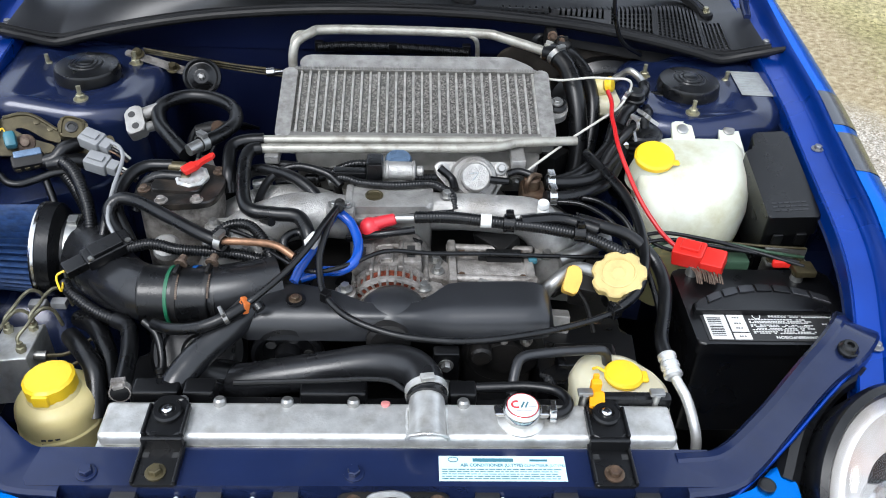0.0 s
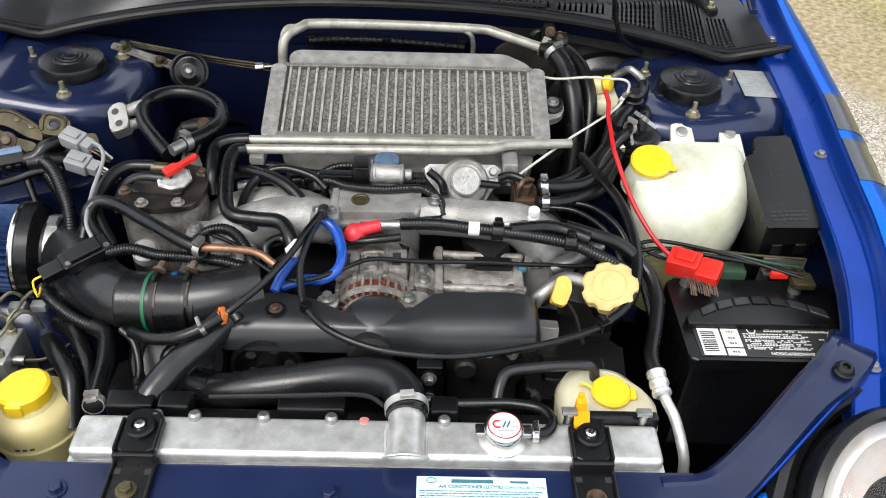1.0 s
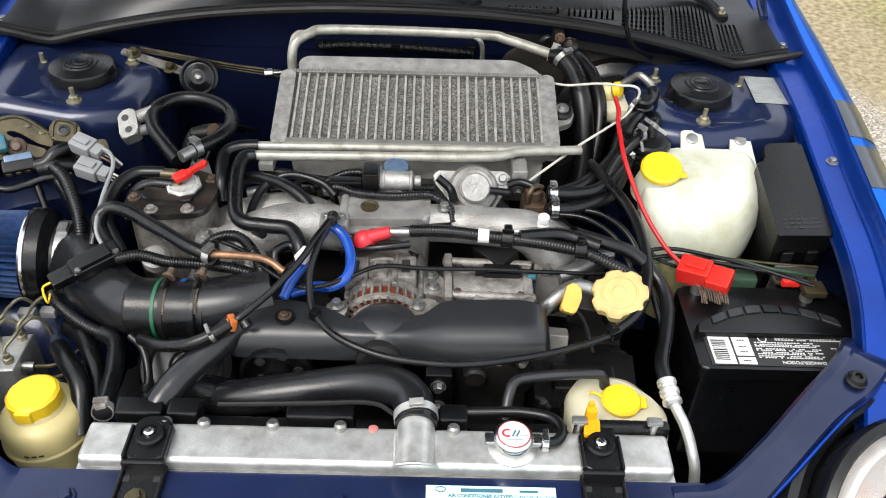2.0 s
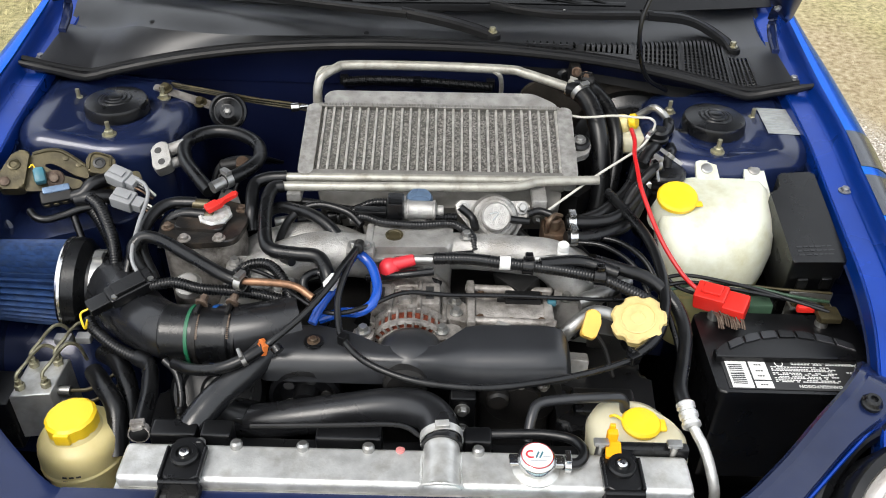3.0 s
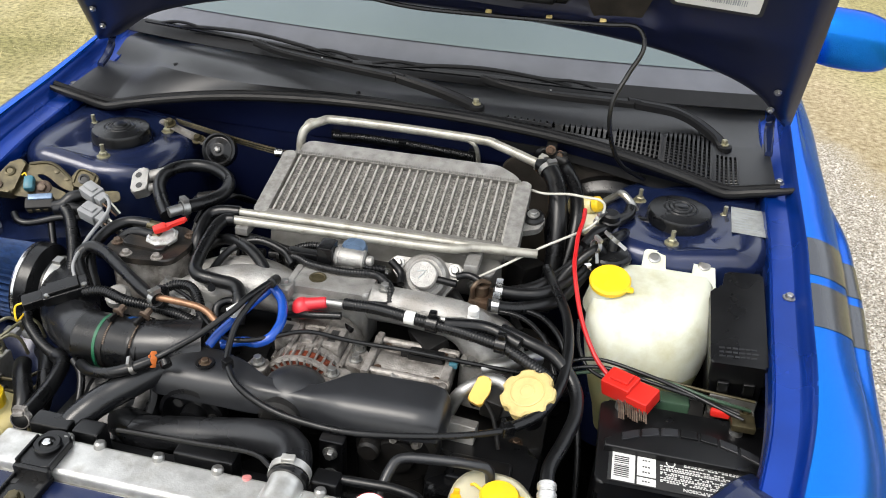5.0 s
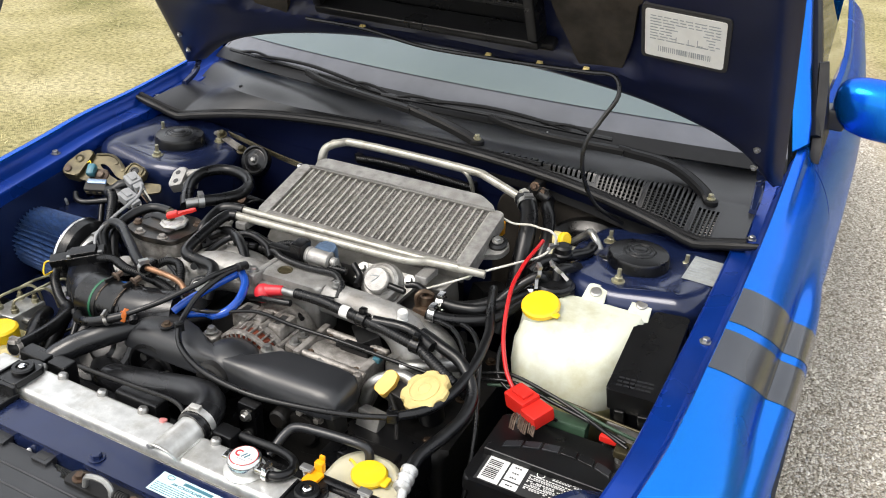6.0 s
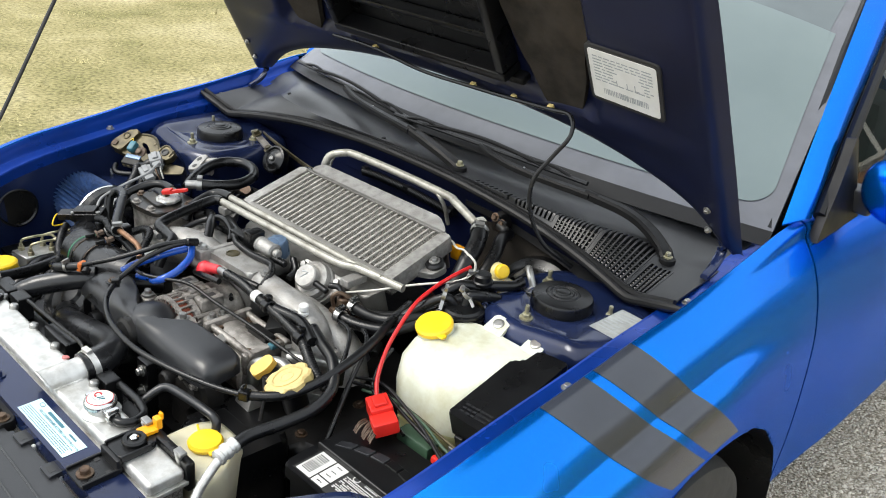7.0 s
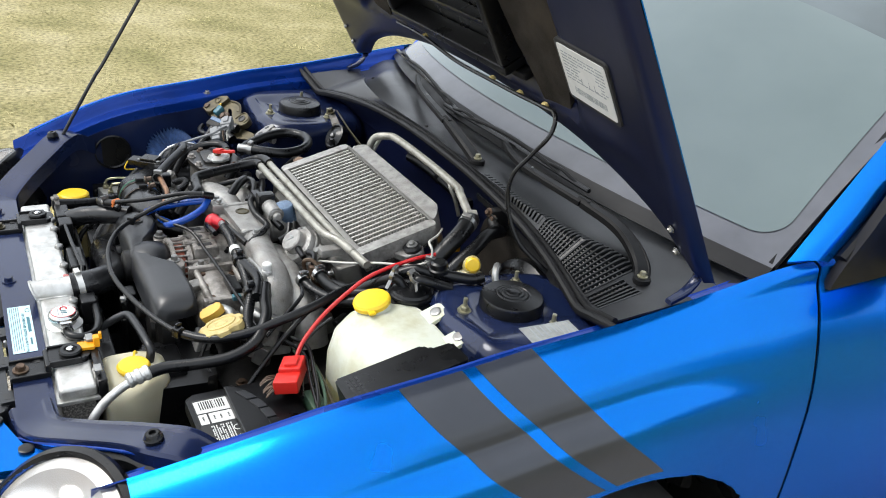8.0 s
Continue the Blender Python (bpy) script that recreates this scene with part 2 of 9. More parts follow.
def film_material():
    m = bpy.data.materials.new("pale_glass_film")
    m.use_nodes = True
    n, l = m.node_tree.nodes, m.node_tree.links
    b = n["Principled BSDF"]
    b.inputs["Specular IOR Level"].default_value = 0.36
    b.inputs["Roughness"].default_value = 0.06
    tc = n.new("ShaderNodeTexCoord")
    t = n.new("ShaderNodeTexNoise")
    t.inputs["Scale"].default_value, t.inputs["Detail"].default_value = 2.6, 4
    l.new(tc.outputs["Object"], t.inputs["Vector"])
    r = n.new("ShaderNodeMix")
    r.data_type = "RGBA"
    r.inputs["A"].default_value, r.inputs["B"].default_value = (0.085, 0.113, 0.113, 1), (0.155, 0.190, 0.186, 1)
    l.new(t.outputs["Fac"], r.inputs["Factor"])
    l.new(r.outputs["Result"], b.inputs["Base Color"])
    return m


FILM = film_material()
SHADE = mat("grey_shade_band", (0.085, 0.104, 0.108), 0.08, 0, 0.2, 4, rvary=0.03)
CABIN = mat("dark_cabin_trim", (0.008, 0.008, 0.0085), 0.8, 0, 0.2, 12, bump=0.1, bscale=300, spec=0.2)
ENAMEL = mat("dusty_grey_glass_border", (0.098, 0.101, 0.112), 0.10, 0, 0.12, 12, spec=0.42, rvary=0.03)
STICKER = mat("worn_grey_sticker", (0.26, 0.27, 0.26), 0.4, 0, 0.2, 60, dirt=0.5, dirt_color=(0.12, 0.13, 0.13), dscale=90)
SEAL = mat("rubber_seal", (0.0042, 0.0042, 0.0047), 0.45, 0, 0.2, 30, dirt=0.25, dirt_color=(0.015, 0.015, 0.016), spec=0.24)
BRICK = mat("tan_brick", (0.30, 0.17, 0.09), 0.85, 0, 0.25, 3, bump=0.3, bscale=30)
SIDING = mat("grey_siding", (0.33, 0.34, 0.32), 0.7, 0, 0.1, 2)
SHINGLE = mat("grey_shingles", (0.12, 0.12, 0.115), 0.9, 0, 0.3, 12, bump=0.5, bscale=40)
TRIMW = mat("white_window_trim", (0.7, 0.7, 0.68), 0.5, 0, 0.05, 8)
DARKGLASS = mat("dark_window_pane", (0.02, 0.035, 0.03), 0.08, 0, 0.1, 3, rvary=0.03)


# ---- mesh helpers ----


def part(name, bm, material, parent=None, label="", sharp=32):
    me = bpy.data.meshes.new(name)
    bm.normal_update()
    bm.to_mesh(me)
    bm.free()
    me.materials.append(material)
    for p in me.polygons:
        p.use_smooth = True
    me.set_sharp_from_angle(angle=radians(sharp))
    ob = new(name, me)
    sizes = sorted(p.area for p in me.polygons)
    if len(sizes) < 1500 and sizes and sizes[-1] > 8 * sizes[len(sizes) // 2]:
        # flat faces stay flat up to their rounded edges
        flat = ob.modifiers.new("flat_faces", "WEIGHTED_NORMAL")
        flat.mode, flat.weight, flat.keep_sharp = "FACE_AREA", 60, True
    if parent is not None:
        ob.parent = parent
        if parent.type == "EMPTY":
            ob.matrix_parent_inverse = Matrix.Translation(-parent.location)
    if label:
        ob["label"] = label
    return ob


def thing(name, label, category, at=(0, 0, 0), group="", kind=""):
    ob = new(name)
    ob.empty_display_size = 0.02
    ob.location = at
    return tagged(ob, label, category, group, kind)


def solo(name, bm, material, label, category, group="", kind="", sharp=32):
    return tagged(part(name, bm, material, None, "", sharp), label, category, group, kind)


def B():
    return bmesh.new()


def add(bm, verts, faces):
    vs = [bm.verts.new(v) for v in verts]
    fs = []
    for f in faces:
        try:
            fs.append(bm.faces.new([vs[i] for i in f]))
        except ValueError:
            pass
    return vs, fs


def box(bm, lo, hi, bev=0.003, m=None, seg=2):
    (x0, y0, z0), (x1, y1, z1) = lo, hi
    vs, fs = add(bm, [(x0, y0, z0), (x1, y0, z0), (x1, y1, z0), (x0, y1, z0), (x0, y0, z1), (x1, y0, z1), (x1, y1, z1), (x0, y1, z1)],
                 [(0, 3, 2, 1), (4, 5, 6, 7), (0, 1, 5, 4), (1, 2, 6, 5), (2, 3, 7, 6), (3, 0, 4, 7)])
    geom = set(vs)
    if bev:
        es = list({e for f in fs for e in f.edges})
        r = bmesh.ops.bevel(bm, geom=es, offset=bev, segments=seg, profile=0.5, affect="EDGES", clamp_overlap=True)
        geom = {v for v in geom if v.is_valid} | set(r["verts"])
    if m is not None:
        for v in geom:
            v.co = m @ v.co
    return bm


def prism(bm, poly, z0, z1, bev=0.004, m=None, seg=3, taper=1.0):
    """A polygon raised from z0 to z1, its upper edge rounded; taper scales its foot about the middle."""
    n = len(poly)
    cx, cy = sum(p[0] for p in poly) / n, sum(p[1] for p in poly) / n
    area = sum(poly[i][0] * poly[(i + 1) % n][1] - poly[(i + 1) % n][0] * poly[i][1] for i in range(n))
    if area < 0:
        poly = poly[::-1]
    vs, fs = add(bm, [(cx + (x - cx) * taper, cy + (y - cy) * taper, z0) for x, y in poly] + [(x, y, z1) for x, y in poly],
                 [tuple(range(n))[::-1], tuple(range(n, 2 * n))] + [(i, (i + 1) % n, n + (i + 1) % n, n + i) for i in range(n)])
    geom = set(vs)
    if bev:
        es = [e for e in fs[1].edges]
        r = bmesh.ops.bevel(bm, geom=es, offset=bev, segments=seg, profile=0.5, affect="EDGES", clamp_overlap=True)
        geom = {v for v in geom if v.is_valid} | set(r["verts"])
    if m is not None:
        for v in geom:
            v.co = m @ v.co
    return bm


def rounded(poly, r, seg=4):
    """A polygon with its corners rounded."""
    out, n = [], len(poly)
    for i in range(n):
        p, a, b = Vector(poly[i]), Vector(poly[i - 1]), Vector(poly[(i + 1) % n])
        da, db = (a - p), (b - p)
        k = min(r, da.length * 0.45, db.length * 0.45)
        s, e = p + da.normalized() * k, p + db.normalized() * k
        for j in range(seg + 1):
            t = j / seg
            out.append(tuple(s * (1 - t) ** 2 + p * 2 * t * (1 - t) + e * t * t))
    return out


def axes(d):
    d = Vector(d).normalized()
    a = d.orthogonal().normalized()
    return a, d.cross(a), d


def lathe(bm, profile, at, axis=(0, 0, 1), n=28, lobes=0, depth=0.0, cap=True):
    """Rings of (radius, height) about an axis; lobes makes a scalloped rim."""
    a, b, d = axes(axis)
    at = Vector(at)
    rings = []
    for r, h in profile:
        ring = []
        for i in range(n):
            t = 2 * math.pi * i / n
            rr = r * (1 + depth * max(-1, min(1, 2.4 * math.cos(lobes * t) + 1.1))) if lobes else r
            ring.append(bm.verts.new(at + d * h + (a * math.cos(t) + b * math.sin(t)) * rr))
        rings.append(ring)
    for k in range(len(rings) - 1):
        for i in range(n):
            j = (i + 1) % n
            bm.faces.new((rings[k][i], rings[k][j], rings[k + 1][j], rings[k + 1][i]))
    if cap:
        bm.faces.new(rings[0][::-1])
        bm.faces.new(rings[-1])
    return bm


def cyl(bm, p0, p1, r0, r1=None, n=20, ch=0.0):
    p0, p1 = Vector(p0), Vector(p1)
    r1 = r0 if r1 is None else r1
    L = (p1 - p0).length
    prof = [(r0, 0), (r1, L)] if not ch else [(r0 - ch, 0), (r0, ch), (r1, L - ch), (r1 - ch, L)]
    return lathe(bm, prof, p0, p1 - p0, n)


def spline(pts, res=8):
    P = [Vector(p) for p in pts]
    P = [2 * P[0] - P[1]] + P + [2 * P[-1] - P[-2]]
    out = []
    for i in range(1, len(P) - 2):
        a, b, c, d = P[i - 1], P[i], P[i + 1], P[i + 2]
        for j in range(res):
            t = j / res
            out.append(0.5 * ((2 * b) + (c - a) * t + (2 * a - 5 * b + 4 * c - d) * t * t + (3 * b - a - 3 * c + d) * t ** 3))
    out.append(P[-2])
    return out


def tube(bm, pts, r, n=12, res=8, ribs=0.0, pitch=0.0044, smooth=True):
    """A hose along a spline; ribs gives it corrugations of that height. r may be a list, one radius for each point."""
    path = spline(pts, res) if smooth else [Vector(p) for p in pts]
    rad = [r] * len(path) if not isinstance(r, (list, tuple)) else [
        r[min(len(r) - 1, int(k / res))] * (1 - (k / res) % 1) + r[min(len(r) - 1, int(k / res) + 1)] * ((k / res) % 1) for k in range(len(path))]
    if ribs:
        L = [0.0]
        for p, q in zip(path, path[1:]):
            L.append(L[-1] + (q - p).length)
        m = max(4, int(L[-1] / pitch) * 4)
        fine, fr = [], []
        k = 0
        for i in range(m + 1):
            s = L[-1] * i / m
            while k < len(L) - 2 and L[k + 1] < s:
                k += 1
            f = (s - L[k]) / max(1e-9, L[k + 1] - L[k])
            fine.append(path[k].lerp(path[k + 1], f))
            fr.append((rad[k] * (1 - f) + rad[k + 1] * f) - (ribs if i % 4 < 2 else 0))
        path, rad = fine, fr
    a = None
    rings = []
    for i, p in enumerate(path):
        d = (path[min(i + 1, len(path) - 1)] - path[max(i - 1, 0)]).normalized()
        a = d.orthogonal().normalized() if a is None else (a - d * a.dot(d)).normalized()
        b = d.cross(a)
        rings.append([bm.verts.new(p + (a * math.cos(2 * math.pi * j / n) + b * math.sin(2 * math.pi * j / n)) * rad[i]) for j in range(n)])
    for k in range(len(rings) - 1):
        for i in range(n):
            j = (i + 1) % n
            bm.faces.new((rings[k][i], rings[k][j], rings[k + 1][j], rings[k + 1][i]))
    bm.faces.new(rings[0][::-1])
    bm.faces.new(rings[-1])
    return bm


def bolt(bm, at, axis=(0, 0, 1), r=0.006, h=0.006, washer=True):
    if washer:
        lathe(bm, [(r * 1.55, 0), (r * 1.55, h * 0.3), (r * 1.3, h * 0.35)], at, axis, 16)
    at2 = Vector(at) + Vector(axis).normalized() * h * 0.3
    lathe(bm, [(r, 0), (r, h * 0.8), (r * 0.85, h)], at2, axis, 6)
    return bm


def clamp(bm, at, axis, r, w=0.010):
    """A hose clamp's band with its screw housing."""
    lathe(bm, [(r, -w / 2), (r + 0.0015, -w / 2), (r + 0.0015, w / 2), (r, w / 2)], at, axis, 28, cap=False)
    a, b, d = axes(axis)
    up = Vector((0, 0, 1)) - d * d.z
    up = up.normalized() if up.length > 0.1 else a
    m = Matrix((( *d.cross(up), 0), (*d, 0), (*up, 0), (0, 0, 0, 1))).transposed()
    m.translation = Vector(at) + up * (r + 0.003)
    box(bm, (-0.009, -w * 0.45, -0.003), (0.009, w * 0.45, 0.004), 0.001, m)
    return bm


def frame_m(o, x, y):
    """A matrix with origin o, x along x and y near y."""
    x = Vector(x).normalized()
    z = x.cross(Vector(y)).normalized()
    y = z.cross(x)
    return Matrix(((x.x, y.x, z.x, o[0]), (x.y, y.y, z.y, o[1]), (x.z, y.z, z.z, o[2]), (0, 0, 0, 1)))


def plate(bm, x0, x1, y0, y1, m, h=0.0006):
    return box(bm, (x0, y0, 0), (x1, y1, h), 0, m)


def text(body, size, m, material, parent, name="lettering", bold=0.0):
    cu = bpy.data.curves.new(name, "FONT")
    cu.body, cu.size, cu.extrude, cu.offset = body, size, 0.0003, bold
    ob = bpy.data.objects.new(name, cu)
    scene.collection.objects.link(ob)
    dg = bpy.context.evaluated_depsgraph_get()
    me = bpy.data.meshes.new_from_object(ob.evaluated_get(dg))
    bpy.data.objects.remove(ob)
    me.transform(m)
    me.materials.clear()
    me.materials.append(material)
    o = new(name, me)
    o.parent = parent
    if parent.type == "EMPTY":
        o.matrix_parent_inverse = Matrix.Translation(-parent.location)
    return o


def grid_sheet(bm, nu, nv, fn):
    """A sheet of quads through fn(u, v), u and v from 0 to 1."""
    vs = [[bm.verts.new(fn(i / nu, j / nv)) for j in range(nv + 1)] for i in range(nu + 1)]
    for i in range(nu):
        for j in range(nv):
            bm.faces.new((vs[i][j], vs[i + 1][j], vs[i + 1][j + 1], vs[i][j + 1]))
    return bm


def thicken(bm, t):
    bmesh.ops.recalc_face_normals(bm, faces=bm.faces[:])
    bmesh.ops.solidify(bm, geom=bm.faces[:], thickness=t)
    return bm


def interp(x, table):
    """Smooth reading of a table of (x, value)."""
    if x <= table[0][0]:
        return table[0][1]
    for i in range(len(table) - 1):
        (a, p), (b, q) = table[i], table[i + 1]
        if x <= b:
            h = b - a
            s0 = (q - p) / h
            sl = (p - table[i - 1][1]) / (a - table[i - 1][0]) if i else s0
            sr = (table[i + 2][1] - q) / (table[i + 2][0] - b) if i + 2 < len(table) else s0
            m0, m1 = (sl + s0) / 2, (s0 + sr) / 2
            t = (x - a) / h
            return (2 * t ** 3 - 3 * t * t + 1) * p + (t ** 3 - 2 * t * t + t) * h * m0 + (3 * t * t - 2 * t ** 3) * q + (t ** 3 - t * t) * h * m1
    return table[-1][1]


# ---- ground ----
GZ = 0.05


def ground_material():
    m = bpy.data.materials.new("lawn_and_gravel")
    m.use_nodes = True
    n, l = m.node_tree.nodes, m.node_tree.links
    b = n["Principled BSDF"]
    tc = n.new("ShaderNodeTexCoord")

    def tex(kind, scale, detail=5):
        t = n.new(kind)
        t.inputs["Scale"].default_value = scale
        if kind == "ShaderNodeTexNoise":
            t.inputs["Detail"].default_value = detail
        l.new(tc.outputs["Object"], t.inputs["Vector"])
        return t

    def ramp(src, stops):
        r = n.new("ShaderNodeValToRGB")
        el = r.color_ramp.elements
        el[0].position, el[0].color = stops[0][0], (*stops[0][1], 1)
        el[1].position, el[1].color = stops[-1][0], (*stops[-1][1], 1)
        for p, c in stops[1:-1]:
            e = el.new(p)
            e.color = (*c, 1)
        l.new(src, r.inputs["Fac"])
        return r.outputs["Color"]

    def mix(a, bb, f=None, blend="MIX"):
        x = n.new("ShaderNodeMix")
        x.data_type, x.blend_type = "RGBA", blend
        l.new(a, x.inputs["A"])
        l.new(bb, x.inputs["B"])
        if f is None:
            x.inputs["Factor"].default_value = 1
        else:
            l.new(f, x.inputs["Factor"])
        return x.outputs["Result"]

    big = tex("ShaderNodeTexNoise", 1.3, 8)
    fine = tex("ShaderNodeTexNoise", 38, 8)
    grass = mix(ramp(big.outputs["Fac"], [(0.3, (0.225, 0.21, 0.085)), (0.5, (0.38, 0.332, 0.165)), (0.7, (0.51, 0.445, 0.265))]),
                ramp(fine.outputs["Fac"], [(0.32, (0.52, 0.54, 0.50)), (0.5, (0.95, 0.95, 0.93)), (0.68, (1.28, 1.27, 1.25))]), None, "MULTIPLY")
    vor = tex("ShaderNodeTexVoronoi", 140)
    stones = mix(ramp(vor.outputs["Color"], [(0.1, (0.31, 0.27, 0.21)), (0.5, (0.60, 0.545, 0.455)), (0.9, (0.84, 0.79, 0.70))]),
                 ramp(vor.outputs["Distance"], [(0.35, (1, 1, 1)), (0.9, (0.45, 0.42, 0.38))]), None, "MULTIPLY")
    sep = n.new("ShaderNodeSeparateXYZ")
    l.new(tc.outputs["Object"], sep.inputs[0])
    edge = tex("ShaderNodeTexNoise", 2.2, 6)

    def calc(op, a, bb, c=None):
        k = n.new("ShaderNodeMath")
        k.operation = op
        for i, x in enumerate((a, bb) if c is None else (a, bb, c)):
            if isinstance(x, (int, float)):
                k.inputs[i].default_value = x
            else:
                l.new(x, k.inputs[i])
        return k.outputs[0]

    def smooth(src, lo, hi):
        r = n.new("ShaderNodeMapRange")
        r.inputs["From Min"].default_value, r.inputs["From Max"].default_value = lo, hi
        l.new(src, r.inputs["Value"])
        return r.outputs["Result"]

    # how far outside the gravel strip, in metres, with a ragged edge
    west = calc("MULTIPLY_ADD", sep.outputs["X"], -1, -0.78)
    east = calc("ADD", calc("MULTIPLY_ADD", sep.outputs["Y"], 0.34, -0.82), calc("SUBTRACT", sep.outputs["X"], 1.74))
    out = calc("ADD", calc("MAXIMUM", west, east), calc("MULTIPLY_ADD", edge.outputs["Fac"], 0.6, -0.3))
    dirt = ramp(fine.outputs["Fac"], [(0.3, (0.27, 0.20, 0.115)), (0.55, (0.46, 0.37, 0.235)), (0.75, (0.62, 0.53, 0.38))])
    verge = calc("MINIMUM", smooth(out, 0.75, 0.35), smooth(sep.outputs["X"], 0.0, 0.8))
    lawn = mix(grass, dirt, calc("MULTIPLY", verge, 0.85))
    l.new(mix(stones, lawn, smooth(out, -0.10, 0.12)), b.inputs["Base Color"])
    b.inputs["Roughness"].default_value = 0.95
    b.inputs["Specular IOR Level"].default_value = 0.15
    bp = n.new("ShaderNodeBump")
    bp.inputs["Strength"].default_value, bp.inputs["Distance"].default_value = 0.9, 0.012
    l.new(vor.outputs["Distance"], bp.inputs["Height"])
    bp.invert = True
    l.new(bp.outputs["Normal"], b.inputs["Normal"])
    return m


bm = B()
grid_sheet(bm, 40, 40, lambda u, v: (math.copysign(abs(2 * u - 1) ** 3, 2 * u - 1) * 600, math.copysign(abs(2 * v - 1) ** 3, 2 * v - 1) * 600, GZ))
solo("ground", bm, ground_material(), "dry patchy lawn with a strip of pale gravel beneath the car", "ground", kind="structure")

# ---- the car's body ----
car = thing("car", "bright blue saloon car with dark grey fender stripes, bonnet propped open", "car", (0, 1.2, GZ))

# the flank's cross-section at the front wheel, at the door and at the nose: share of the way down, outwards, up
PROF_F = [(0, 0, 0), (.08, .016, -.003), (.14, .031, -.010), (.20, .0455, -.021), (.32, .066, -.043), (.42, .0765, -.066), (.49, .0825, -.0825), (.52, .088, -.087), (.60, .108, -.097), (.67, .120, -.116), (.76, .127, -.165), (.88, .130, -.28), (1, .130, -.46)]
PROF_R = [(0, 0, 0), (.08, .018, -.007), (.14, .025, -.026), (.20, .034, -.034), (.32, .062, -.062), (.42, .083, -.098), (.49, .095, -.132), (.52, .099, -.150), (.60, .107, -.190), (.67, .112, -.235), (.76, .116, -.31), (.88, .118, -.43), (1, .112, -.57)]
PROF_N = [(0, 0, 0), (.08, .018, -.003), (.14, .034, -.009), (.20, .050, -.018), (.32, .074, -.037), (.42, .089, -.055), (.49, .098, -.069), (.52, .102, -.075), (.60, .114, -.093), (.67, .121, -.115), (.76, .127, -.165), (.88, .130, -.28), (1, .130, -.46)]
EDGE_X = [(-.12, .622), (.04, .672), (.12, .692), (.20, .708), (.28, .716), (.38, .721), (.60, .732), (1.10, .743), (1.17, .744), (1.5, .760), (2.2, .772), (3.4, .72)]
EDGE_Z = [(-.12, .782), (.04, .838), (.12, .866), (.20, .891), (.28, .909), (.38, .923), (.48, .936), (.58, .951), (.75, .967), (.95, .995), (1.10, 1.017), (1.17, 1.018), (1.5, 1.002), (2.2, .988), (3.4, .99)]


def side(y, s, off=0.0):
    """A point of the car's flank at length y, s from the upper edge (0) to the sill (1)."""
    k = min(1, max(0, (y - 0.72) / 0.42))
    k = k * k * (3 - 2 * k)
    n = min(1, max(0, (0.46 - y) / 0.34))
    n = n * n * (3 - 2 * n)
    pts = [(a, (b + (g - b) * n) * (1 - k) + e * k, (c + (h - c) * n) * (1 - k) + f * k) for (a, b, c), (_, e, f), (_, g, h) in zip(PROF_F, PROF_R, PROF_N)]
    dx, dz = interp(s, [(p[0], p[1]) for p in pts]), interp(s, [(p[0], p[2]) for p in pts])
    return Vector((interp(y, EDGE_X) + dx + off, y, interp(y, EDGE_Z) + dz + off))


def flank(y0, y1, ny, ns, arch=None, sgn=1, lean0=0.0, lean1=0.0):
    """A panel of the flank from y0 to y1; its end edges lean forward by lean0 and lean1 on the way down."""
    bm = B()

    def at(u, v):
        g = min(1, v / 0.5)
        return side(y0 + (y1 - y0) * u - g * g * (3 - 2 * g) * (lean0 * (1 - u) + lean1 * u ** 6), v)
    grid_sheet(bm, ny, ns, at)
    if arch:
        cy, cz, r = arch
        bad = [f for f in bm.faces if math.hypot(f.calc_center_median().y - cy, f.calc_center_median().z - cz) < r]
        bmesh.ops.delete(bm, geom=bad, context="FACES")
        for v in bm.verts:
            d = math.hypot(v.co.y - cy, v.co.z - cz)
            if d < r + 0.012 and v.co.z > 0.3:
                v.co.y, v.co.z = cy + (v.co.y - cy) * r / d, cz + (v.co.z - cz) * r / d
    if sgn < 0:
        for v in bm.verts:
            v.co.x = -v.co.x
    thicken(bm, 0.003)
    return bm


